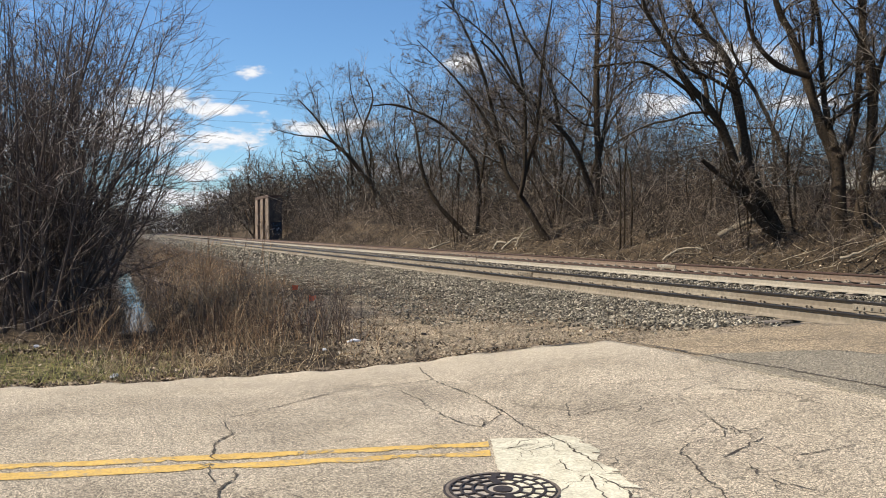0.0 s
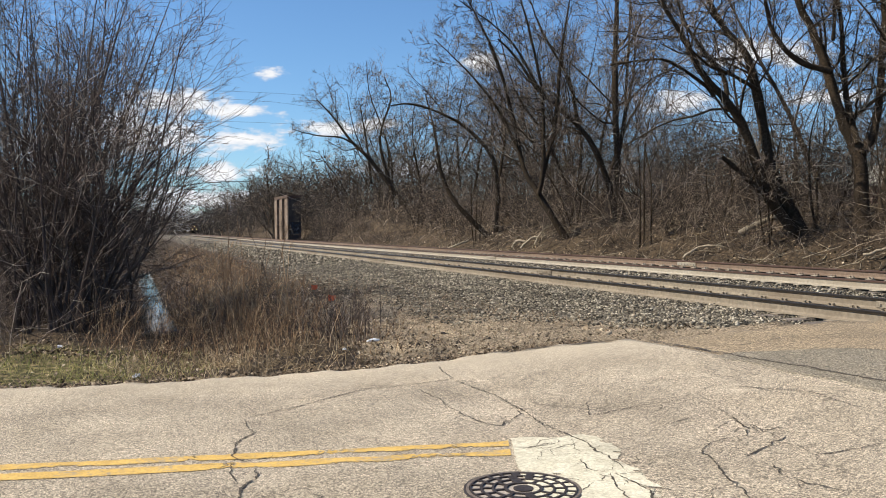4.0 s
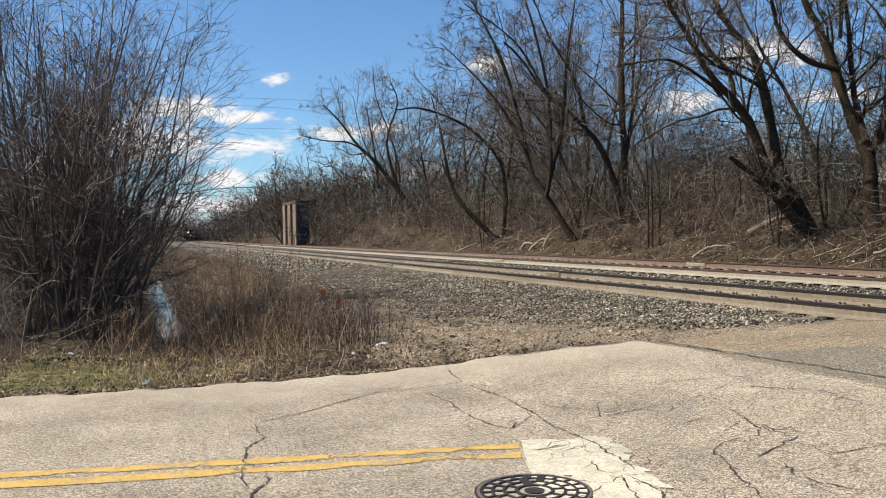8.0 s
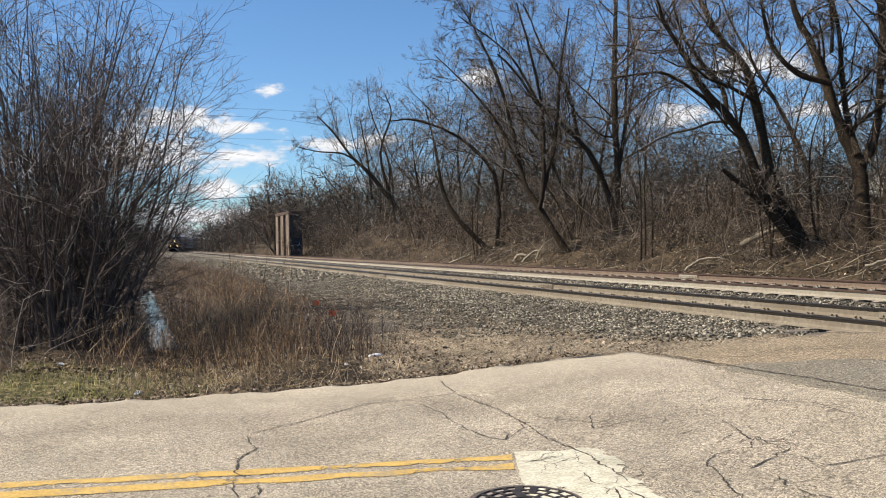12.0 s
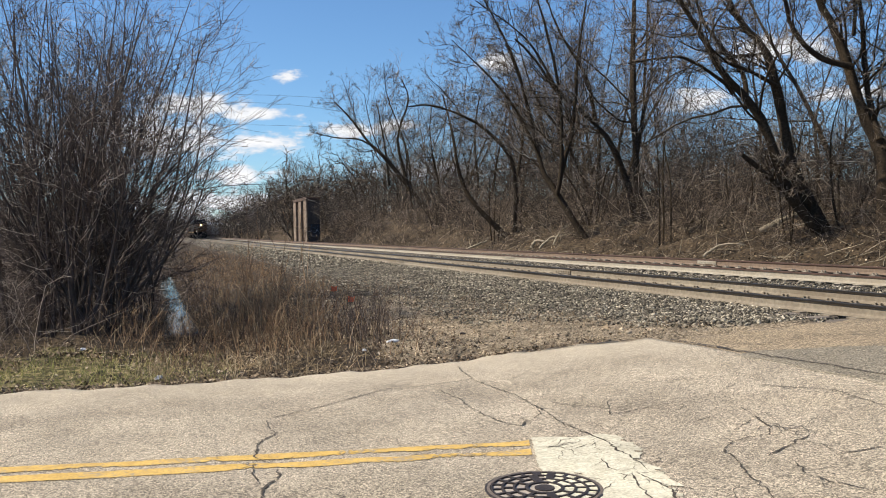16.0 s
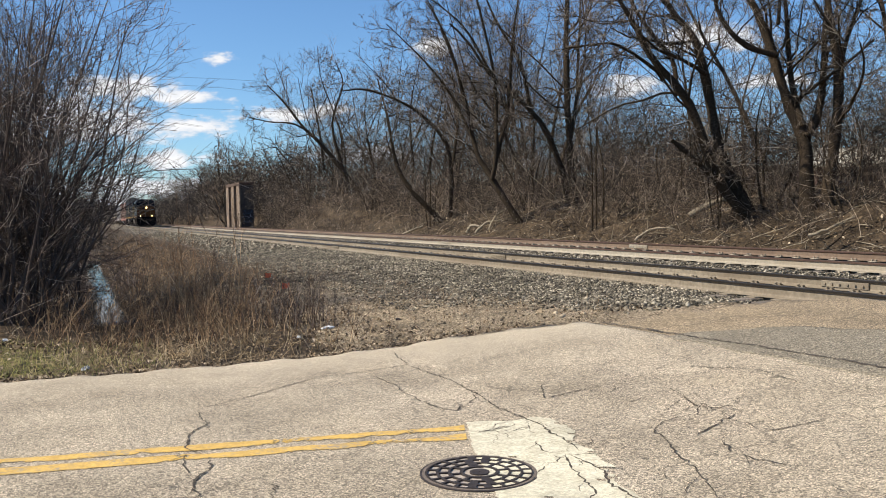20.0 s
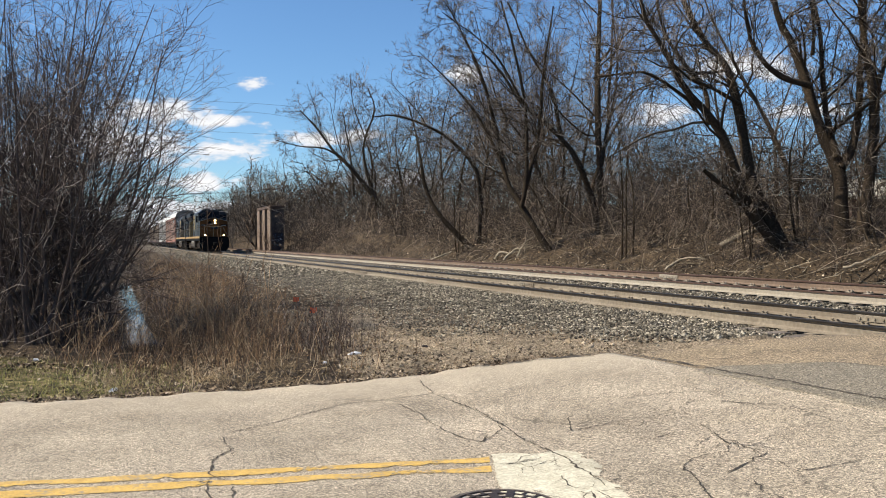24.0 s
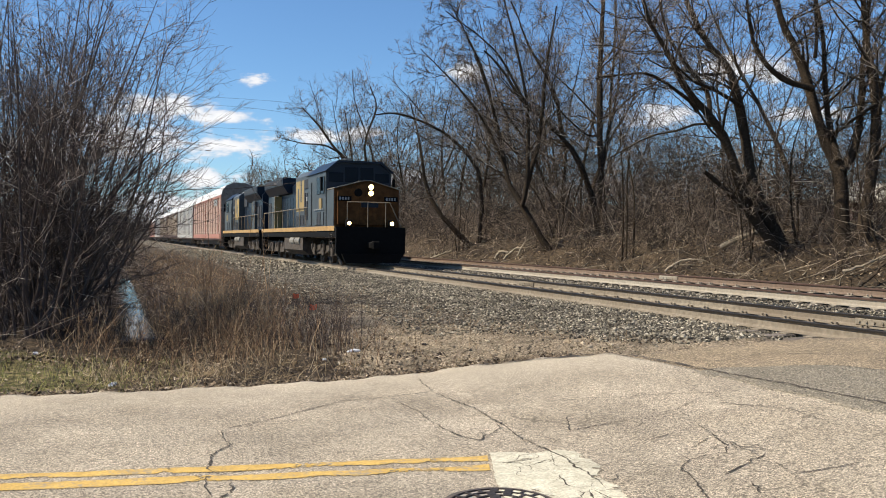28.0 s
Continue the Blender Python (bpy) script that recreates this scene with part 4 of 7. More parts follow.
def tubes(P, R, sides):
    """Tapered tubes round N paths of K points: corners and faces."""
    N, K, _ = P.shape
    T = unit(np.gradient(P, axis=1))
    A = unit(np.cross(T, np.array([0.17, 0.96, 0.2])))
    B = np.cross(T, A)
    th = np.arange(sides) * 2 * math.pi / sides
    V = P[:, :, None] + R[:, :, None, None] * (A[:, :, None] * np.cos(th)[None, None, :, None] + B[:, :, None] * np.sin(th)[None, None, :, None])
    idx = np.arange(N * K * sides).reshape(N, K, sides)
    nxt = np.roll(idx, -1, axis=2)
    Q = np.stack([idx[:, :-1], nxt[:, :-1], nxt[:, 1:], idx[:, 1:]], -1).reshape(-1, 4)
    return V.reshape(-1, 3), Q


def sprout(rng, P, R, m, u0, ang, ln, up, wander, K, rf, u1=1.0, rmin=0.003):
    """m side shoots on each path: their points and radii."""
    N, k, _ = P.shape
    i = np.repeat(np.arange(N), m)
    u = rng.uniform(u0, u1, N * m) * (k - 1)
    j = np.minimum(u.astype(int), k - 2)
    w = (u - j)[:, None]
    p = P[i, j] * (1 - w) + P[i, j + 1] * w
    t = unit(P[i, j + 1] - P[i, j])
    r = R[i, j] * (1 - w[:, 0]) + R[i, j + 1] * w[:, 0]
    L = np.linalg.norm(np.diff(P, axis=1), axis=2).sum(1)[i]
    perp = unit(np.cross(t, rng.normal(size=t.shape)))
    a = np.radians(rng.normal(ang, 12, N * m))[:, None]
    d = unit(np.cos(a) * t + np.sin(a) * perp)
    length = L * rng.uniform(*ln, N * m) * (1.15 - 0.6 * (u / (k - 1)))
    pts = [p]
    for _ in range(K - 1):
        d = unit(d + rng.normal(0, wander, d.shape) + np.array([0, 0, up]))
        p = p + d * (length / (K - 1))[:, None]
        pts.append(p)
    r0 = np.maximum(r * rf * rng.uniform(0.7, 1.0, N * m), rmin)
    rad = r0[:, None] * np.linspace(1, 0.4, K)[None]
    return np.stack(pts, 1), rad


def smooth_path(pts, K):
    """Resample a short path to K points, rounded."""
    p = np.asarray(pts, float)
    t = np.linspace(0, len(p) - 1, K)
    i = np.clip(t.astype(int), 0, len(p) - 2)
    f = (t - i)[:, None]
    q = np.concatenate([[2 * p[0] - p[1]], p, [2 * p[-1] - p[-2]]])
    a, b, c, d = q[i], q[i + 1], q[i + 2], q[i + 3]
    return 0.5 * (2 * b + (c - a) * f + (2 * a - 5 * b + 4 * c - d) * f ** 2 + (3 * b - a - 3 * c + d) * f ** 3)


def tree_meshes(th, P0, R0, rng, counts=(9, 7, 6, 3), twig_r=0.006, bark=None, twig=None, stem="trunk", up=0.05, u0=0.25, wander=0.18, rf0=0.5, ln0=(0.22, 0.55), ang0=46):
    """Each main stem, and a crown of limbs and twigs, from a set of stems."""
    bark, twig = bark or M["bark"], twig or M["twig"]
    for i in range(len(P0)):
        v, q = tubes(P0[i:i + 1], R0[i:i + 1], 9)
        v = v + (v - np.repeat(P0[i], 9, axis=0)) * rng.normal(0, 0.13, (len(v), 1))
        quad_obj(stem if i == 0 else "limb" if stem == "trunk" else stem, v, q, bark, th, smooth=True)
    P, R = P0, R0
    vs, qs, cnt, nb = [], [], 0, 0
    spec = ((u0, ang0, ln0, 7, 5, rf0), (0.15, 42, (0.3, 0.65), 5, 3, 0.55), (0.12, 40, (0.35, 0.7), 3, 3, 0.6), (0.2, 38, (0.4, 0.8), 2, 3, 0.7))
    for lv, (m, (u, ang, ln, K, sides, rf)) in enumerate(zip(counts, spec)):
        P, R = sprout(rng, P, R, m, u, ang, ln, up, wander, K, rf, rmin=twig_r * (1.8, 1.4, 1.0, 0.75)[lv])
        v, q = tubes(P, R, sides)
        vs.append(v), qs.append(q + cnt)
        cnt += len(v)
        if lv == 0:
            nb = len(q)
    ob = quad_obj("crown", np.concatenate(vs), np.concatenate(qs), bark, th, smooth=True)
    ob.data.materials.append(twig)
    mi = np.ones(len(ob.data.polygons), np.int32)
    mi[:nb] = 0
    ob.data.polygons.foreach_set("material_index", mi)


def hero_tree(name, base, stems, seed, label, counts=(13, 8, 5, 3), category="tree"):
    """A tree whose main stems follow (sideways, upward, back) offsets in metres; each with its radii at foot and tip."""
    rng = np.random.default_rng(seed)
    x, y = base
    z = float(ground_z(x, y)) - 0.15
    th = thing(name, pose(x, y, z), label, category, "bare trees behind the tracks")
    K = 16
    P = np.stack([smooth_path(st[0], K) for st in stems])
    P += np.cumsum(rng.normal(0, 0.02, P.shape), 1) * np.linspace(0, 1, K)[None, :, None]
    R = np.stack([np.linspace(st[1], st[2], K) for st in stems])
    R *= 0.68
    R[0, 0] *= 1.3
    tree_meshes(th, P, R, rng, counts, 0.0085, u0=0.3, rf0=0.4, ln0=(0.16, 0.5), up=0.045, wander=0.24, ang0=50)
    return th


def wild_tree(name, seed, height, stems, lean, label, r=0.16, counts=(7, 6, 5), category="tree", group="bare trees behind the tracks", twig_r=0.008, wander=0.26):
    rng = np.random.default_rng(seed)
    th = thing(name, pose(0, 0, 0), label, category, group)
    K = 12
    P, R = [], []
    for i in range(stems):
        h = height * rng.uniform(0.75, 1.0)
        a = rng.uniform(0, 6.28)
        tilt = lean * rng.uniform(0.4, 1.2)
        d = np.array([math.cos(a) * tilt, math.sin(a) * tilt, 1.0])
        p = np.array([rng.normal(0, 0.12), rng.normal(0, 0.12), -0.2])
        pts = [p]
        for k in range(5):
            d = d + np.array([*rng.normal(0, 0.24, 2), 0.12])
            p = p + d / np.linalg.norm(d) * h / 5
            pts.append(p)
        P.append(smooth_path(pts, K))
        R.append(np.linspace(r * rng.uniform(0.7, 1), r * 0.12, K))
    tree_meshes(th, np.stack(P), np.stack(R), rng, counts, twig_r, u0=0.22, wander=wander, ang0=54, ln0=(0.25, 0.62), up=0.04)
    return th


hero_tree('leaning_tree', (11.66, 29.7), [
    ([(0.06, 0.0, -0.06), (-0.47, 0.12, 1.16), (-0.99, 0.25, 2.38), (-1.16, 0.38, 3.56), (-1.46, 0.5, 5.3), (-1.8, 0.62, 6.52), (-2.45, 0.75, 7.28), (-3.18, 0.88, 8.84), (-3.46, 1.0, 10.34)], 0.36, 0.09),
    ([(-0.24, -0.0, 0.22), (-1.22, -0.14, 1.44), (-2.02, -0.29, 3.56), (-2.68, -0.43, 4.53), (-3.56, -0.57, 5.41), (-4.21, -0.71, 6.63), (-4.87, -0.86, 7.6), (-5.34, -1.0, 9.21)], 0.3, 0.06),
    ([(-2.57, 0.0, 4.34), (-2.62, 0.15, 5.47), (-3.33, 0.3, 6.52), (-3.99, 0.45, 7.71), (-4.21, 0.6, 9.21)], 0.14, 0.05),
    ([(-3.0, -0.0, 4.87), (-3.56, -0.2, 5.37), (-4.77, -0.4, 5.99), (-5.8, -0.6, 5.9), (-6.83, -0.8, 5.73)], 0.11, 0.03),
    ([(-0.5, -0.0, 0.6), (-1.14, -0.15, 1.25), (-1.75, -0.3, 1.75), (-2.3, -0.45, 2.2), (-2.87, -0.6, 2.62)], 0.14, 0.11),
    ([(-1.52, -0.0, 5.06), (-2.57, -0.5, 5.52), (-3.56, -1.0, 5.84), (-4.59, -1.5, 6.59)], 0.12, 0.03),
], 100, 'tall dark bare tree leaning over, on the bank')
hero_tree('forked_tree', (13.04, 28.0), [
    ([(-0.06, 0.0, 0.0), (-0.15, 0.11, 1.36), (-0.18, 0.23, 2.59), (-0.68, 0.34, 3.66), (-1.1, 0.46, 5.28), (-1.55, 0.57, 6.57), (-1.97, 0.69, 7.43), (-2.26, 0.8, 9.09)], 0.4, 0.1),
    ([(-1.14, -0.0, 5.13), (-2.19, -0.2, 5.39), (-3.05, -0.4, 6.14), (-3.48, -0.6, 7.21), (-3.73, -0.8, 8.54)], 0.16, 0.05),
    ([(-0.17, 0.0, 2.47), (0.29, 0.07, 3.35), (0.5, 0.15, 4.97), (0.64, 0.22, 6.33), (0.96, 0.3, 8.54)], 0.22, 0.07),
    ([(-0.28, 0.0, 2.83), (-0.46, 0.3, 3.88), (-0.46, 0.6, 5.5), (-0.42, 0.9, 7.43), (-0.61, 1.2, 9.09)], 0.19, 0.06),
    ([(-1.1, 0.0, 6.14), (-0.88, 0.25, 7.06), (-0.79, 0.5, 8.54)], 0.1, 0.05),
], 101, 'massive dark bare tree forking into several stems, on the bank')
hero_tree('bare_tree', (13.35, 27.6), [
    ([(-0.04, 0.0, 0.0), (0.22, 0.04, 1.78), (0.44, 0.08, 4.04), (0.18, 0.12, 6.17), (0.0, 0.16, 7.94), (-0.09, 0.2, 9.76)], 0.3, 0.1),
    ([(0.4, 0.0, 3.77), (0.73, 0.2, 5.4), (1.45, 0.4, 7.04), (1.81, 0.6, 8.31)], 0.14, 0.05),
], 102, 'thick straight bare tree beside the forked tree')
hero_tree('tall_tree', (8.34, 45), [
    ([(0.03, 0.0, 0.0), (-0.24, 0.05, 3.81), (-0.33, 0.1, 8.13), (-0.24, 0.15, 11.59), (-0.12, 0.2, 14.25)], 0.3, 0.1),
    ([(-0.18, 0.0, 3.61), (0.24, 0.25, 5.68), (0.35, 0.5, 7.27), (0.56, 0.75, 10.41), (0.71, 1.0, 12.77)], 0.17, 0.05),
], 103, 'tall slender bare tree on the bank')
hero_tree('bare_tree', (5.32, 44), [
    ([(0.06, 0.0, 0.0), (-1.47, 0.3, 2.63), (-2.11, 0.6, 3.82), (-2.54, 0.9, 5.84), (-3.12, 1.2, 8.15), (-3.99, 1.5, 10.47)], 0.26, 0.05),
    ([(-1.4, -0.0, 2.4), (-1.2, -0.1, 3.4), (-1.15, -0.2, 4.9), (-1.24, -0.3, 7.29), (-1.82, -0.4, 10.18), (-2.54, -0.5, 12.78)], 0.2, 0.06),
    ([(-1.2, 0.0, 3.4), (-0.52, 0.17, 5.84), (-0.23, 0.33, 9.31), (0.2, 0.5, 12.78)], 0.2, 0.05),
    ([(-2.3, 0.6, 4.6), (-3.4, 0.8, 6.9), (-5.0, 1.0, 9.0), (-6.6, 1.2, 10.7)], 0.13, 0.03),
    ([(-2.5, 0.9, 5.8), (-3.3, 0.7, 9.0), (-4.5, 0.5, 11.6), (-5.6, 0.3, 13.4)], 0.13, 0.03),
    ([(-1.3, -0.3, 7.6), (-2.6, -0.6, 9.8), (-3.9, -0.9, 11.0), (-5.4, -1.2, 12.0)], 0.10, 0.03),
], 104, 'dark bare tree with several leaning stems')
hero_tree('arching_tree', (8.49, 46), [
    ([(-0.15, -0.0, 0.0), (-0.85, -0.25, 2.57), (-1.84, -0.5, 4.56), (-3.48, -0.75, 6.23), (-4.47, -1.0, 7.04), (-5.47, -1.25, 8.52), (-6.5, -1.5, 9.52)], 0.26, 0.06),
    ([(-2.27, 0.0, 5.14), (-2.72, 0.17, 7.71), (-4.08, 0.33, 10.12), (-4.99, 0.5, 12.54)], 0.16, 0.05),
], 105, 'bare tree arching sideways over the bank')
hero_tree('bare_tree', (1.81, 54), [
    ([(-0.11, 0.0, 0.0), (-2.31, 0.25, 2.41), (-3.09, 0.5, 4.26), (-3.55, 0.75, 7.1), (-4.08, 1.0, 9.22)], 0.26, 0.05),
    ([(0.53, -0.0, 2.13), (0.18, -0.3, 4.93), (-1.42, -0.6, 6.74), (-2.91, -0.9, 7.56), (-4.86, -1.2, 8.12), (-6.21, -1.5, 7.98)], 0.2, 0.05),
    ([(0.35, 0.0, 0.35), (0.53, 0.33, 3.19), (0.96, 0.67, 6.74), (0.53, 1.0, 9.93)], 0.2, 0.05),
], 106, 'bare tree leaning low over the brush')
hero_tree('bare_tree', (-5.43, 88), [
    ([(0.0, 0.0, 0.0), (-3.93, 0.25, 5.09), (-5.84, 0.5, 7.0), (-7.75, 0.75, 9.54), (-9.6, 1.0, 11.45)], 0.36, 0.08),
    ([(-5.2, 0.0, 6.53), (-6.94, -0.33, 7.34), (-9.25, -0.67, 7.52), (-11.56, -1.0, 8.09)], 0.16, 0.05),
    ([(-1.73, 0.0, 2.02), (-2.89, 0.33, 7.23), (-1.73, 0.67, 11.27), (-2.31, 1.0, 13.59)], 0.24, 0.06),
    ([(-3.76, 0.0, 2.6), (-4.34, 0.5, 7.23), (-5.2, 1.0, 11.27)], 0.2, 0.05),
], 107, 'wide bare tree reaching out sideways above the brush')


# ---- the wood behind: repeats of a few wild trees ----
def plant(src_list, spots, rng, smin=0.8, smax=1.2):
    first = set()
    for n, s in spots:
        src = src_list[int(rng.integers(len(src_list)))]
        x, y = xy(n + bend(s), s)
        m = pose(float(x), float(y), float(ground_z(x, y)) - 0.1, 0, 0, float(rng.uniform(0, 360)))
        if src.name not in first:
            first.add(src.name)
            src.matrix_world = m
            continue
        c = copy_thing(src, m)
        k = rng.uniform(smin, smax)
        c.scale = (k, k, k)


rng = np.random.default_rng(9)
round_tree = wild_tree("bare_tree", 391, 14.5, 8, 0.55, "round-crowned bare tree behind the pier", r=0.15, counts=(12, 8, 6), twig_r=0.02, wander=0.12)
round_tree.matrix_world = pose(*[float(v) for v in xy(24.3, 150)], float(ground_z(*xy(24.3, 150))) - 0.2)
WOOD = [wild_tree("bare_tree", 300 + i, 13 + 1.5 * (i % 3), 1 + i % 3, 0.25, "slender bare tree in the wood on the bank", r=0.13, counts=(10, 7, 5)) for i in range(4)]
spots = []
while len(spots) < 62:
    s, n = (rng.uniform(-4, 130), rng.uniform(25, 62)) if len(spots) < 40 else (rng.uniform(48, 128), rng.uniform(25, 38))
    if all((n - a) ** 2 + (s - b) ** 2 > 6 for a, b in spots):
        spots.append((n, s))
plant(WOOD, spots, rng, 0.85, 1.3)
SAPS = [wild_tree("sapling", 340 + i, 5.5 + i, 3, 0.35, "thin bare sapling in the undergrowth on the bank", r=0.05, counts=(5, 5, 3), category="sapling", group="saplings on the bank") for i in range(3)]
plant(SAPS, [(rng.uniform(19.5, 34), rng.uniform(2, 125)) for _ in range(52)], rng, 0.6, 1.3)
FAR = [wild_tree("far_tree", 360 + i, 10 + 2 * i, 2, 0.3, "bare tree in the distant wood", r=0.16, counts=(7, 4, 2), category="tree", group="distant bare trees", twig_r=0.03) for i in range(3)]
far_spots = [(rng.uniform(25, 48), rng.uniform(128, 230)) for _ in range(36)] + [(-rng.uniform(10, 60), rng.uniform(60, 330)) for _ in range(36)]
far_spots += [(rng.uniform(-70, 0), rng.uniform(340, 520)) for _ in range(36)]
plant(FAR, far_spots, rng, 0.8, 1.35)


# ---- stems that nobody could count: brush, thickets, weeds, grass ----
def stems(rng, n, s, h, lean, K, r, droop=0.0, wander=0.12, sink=0.05):
    x, y = xy(n + bend(s), s)
    N = len(n)
    p = np.stack([x, y, ground_z(x, y) - sink], 1)
    a = rng.uniform(0, 6.28, N)
    tl = np.abs(rng.normal(0, lean, N))
    d = unit(np.stack([np.cos(a) * tl, np.sin(a) * tl, np.ones(N)], 1))
    P = [p]
    for k in range(K - 1):
        d = unit(d + rng.normal(0, wander, d.shape) - np.array([0, 0, droop * k]))
        p = p + d * (h / (K - 1))[:, None]
        P.append(p)
    return np.stack(P, 1), (np.ones(N) * r)[:, None] * np.linspace(1, 0.35, K)[None]


def stuff(name, sets, material, label, category):
    vs, qs, c = [], [], 0
    for P, R in sets:
        v, q = tubes(P, R, 3)
        vs.append(v), qs.append(q + c)
        c += len(v)
    ob = quad_obj(name, np.concatenate(vs), np.concatenate(qs), material)
    return tagged(ob, label, category, kind="stuff")


def tangle(seed, cnt, n0, n1, s0, s1, hlo, hhi, r, lean, material, label, m1=5, m2=3):
    """Crooked arching stems with side shoots at every angle."""
    g = np.random.default_rng(seed)
    cs, cn = g.uniform(s0, s1, cnt // 5 + 1), g.uniform(n0, n1, cnt // 5 + 1)
    i = g.integers(0, len(cs), cnt)
    n, s = cn[i] + g.normal(0, 0.4, cnt), cs[i] + g.normal(0, 0.5, cnt)
    # Stems are left out here to keep the pier open to the camera's view
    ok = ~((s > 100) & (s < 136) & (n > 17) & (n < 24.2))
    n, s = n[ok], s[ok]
    P, R = stems(g, n, s, g.uniform(hlo, hhi, len(n)), lean, 6, r, 0.03, 0.34)
    A = sprout(g, P, R, m1, 0.15, 58, (0.25, 0.6), -0.02, 0.3, 3, 0.65, rmin=r * 0.5)
    B = sprout(g, *A, m2, 0.1, 50, (0.35, 0.8), 0.0, 0.25, 2, 0.7, rmin=r * 0.35)
    return stuff("thicket", [(P, R), A, B], material, label, "brush")


tangle(167, 420, -6.0, -0.6, 19, 46, 1.6, 3.6, 0.010, 0.5, M["shrub"], "dark bare bushes along the ditch")
tangle(65, 420, -6.0, -1.2, 12.8, 20, 0.8, 2.1, 0.005, 0.4, M["shrub"], "dark tangle at the foot of the shrubs")
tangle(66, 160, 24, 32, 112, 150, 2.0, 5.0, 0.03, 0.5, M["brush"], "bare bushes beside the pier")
tangle(61, 330, 20.3, 25, 1, 34, 1.2, 3.4, 0.011, 0.8, M["brush"], "tangled bare bushes at the foot of the trees", 6, 4)
tangle(68, 600, 18.9, 24, -2, 45, 0.4, 1.2, 0.009, 1.1, M["brush"], "low tangle of briars on the bank", 5, 3)
tangle(76, 700, 18.7, 24, 42, 122, 0.5, 2.2, 0.016, 0.9, M["brush"], "low tangle of briars on the bank", 5, 3)
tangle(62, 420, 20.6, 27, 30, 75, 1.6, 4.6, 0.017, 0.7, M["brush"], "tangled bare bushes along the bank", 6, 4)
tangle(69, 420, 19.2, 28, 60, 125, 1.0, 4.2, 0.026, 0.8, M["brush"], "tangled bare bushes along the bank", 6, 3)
tangle(78, 260, 23.8, 34, 0, 42, 2.8, 6.2, 0.015, 0.5, M["brush"], "bare bushes among the trees on the bank", 6, 4)
tangle(63, 760, 25, 44, -4, 60, 3.5, 8.5, 0.019, 0.45, M["far_twig"], "grey brown bare undergrowth in the wood", 6, 4)
tangle(64, 460, 25, 46, 50, 130, 3.0, 8.5, 0.030, 0.45, M["far_twig"], "grey brown bare undergrowth in the wood", 6, 4)
tangle(70, 700, 36, 72, -10, 115, 5.0, 10.5, 0.045, 0.35, M["far_twig"], "deep dark wood of bare stems", 6, 4)
tangle(71, 420, 20.5, 60, 140, 290, 7.0, 15.0, 0.06, 0.35, M["far_twig"], "distant dark bare wood behind the pier", 6, 4)
tangle(72, 300, -34, -8, 25, 180, 1.8, 6.0, 0.03, 0.4, M["far_twig"], "dense grey brown thicket of bare stems", 6, 4)
tangle(73, 800, -80, 2, 330, 540, 9.0, 17.0, 0.13, 0.3, M["far_twig"], "distant dark bare wood beside the curving line", 6, 4)
tangle(74, 520, 19, 60, 240, 420, 8.0, 16.0, 0.10, 0.3, M["far_twig"], "distant dark bare wood along the line", 6, 4)
tangle(75, 420, -9, -0.4, 13.5, 45, 0.7, 2.2, 0.005, 0.45, M["shrub"], "dark tangled bare brush along the ditch", 5, 4)


tangle(77, 200, 1.5, 3.4, 25, 50, 0.5, 1.5, 0.006, 0.35, M["weed"], "reddish brown dead brush between ditch and track", 5, 3)


# ---- tall bare shrubs by the ditch ----
def shrub(base, seed, count, height, spread, label):
    g = np.random.default_rng(seed)
    x, y = base
    th = thing("shrub", pose(x, y, float(ground_z(x, y)) - 0.1), label, "shrub", "bare shrubs by the ditch")
    K = 10
    P, R = [], []
    for i in range(count):
        a, tl = g.uniform(0, 6.28), abs(g.normal(0, spread))
        d = np.array([math.cos(a) * tl + 0.10, math.sin(a) * tl, 1.0])
        p = np.array([g.normal(0, 0.35), g.normal(0, 0.35), 0.0])
        h = height * g.uniform(0.55, 1.0)
        pts = [p]
        for k in range(4):
            d = unit(d + np.array([*g.normal(0, 0.13, 2), 0.06]))
            p = p + d * h / 4
            pts.append(p)
        P.append(smooth_path(pts, K))
        R.append(np.linspace(g.uniform(0.016, 0.044), 0.006, K))
    tree_meshes(th, np.stack(P), np.stack(R), g, (9, 6, 3), 0.0036, M["stem"], M["shrub"], stem="stem", up=0.05, u0=0.12, wander=0.16, ang0=48)


for i, (x, y, cnt, h, sp) in enumerate(((-6.3, 13.7, 18, 5.4, 0.5), (-7.2, 14.3, 18, 6.6, 0.30), (-6.9, 15.8, 20, 6.2, 0.45), (-8.3, 16.4, 18, 7.6, 0.32), (-8.4, 18.8, 18, 6.8, 0.42), (-10.4, 19.6, 18, 8.2, 0.3))):
    shrub((x, y), 500 + i, cnt, h, sp, "tall bare many-stemmed shrub beside the ditch")


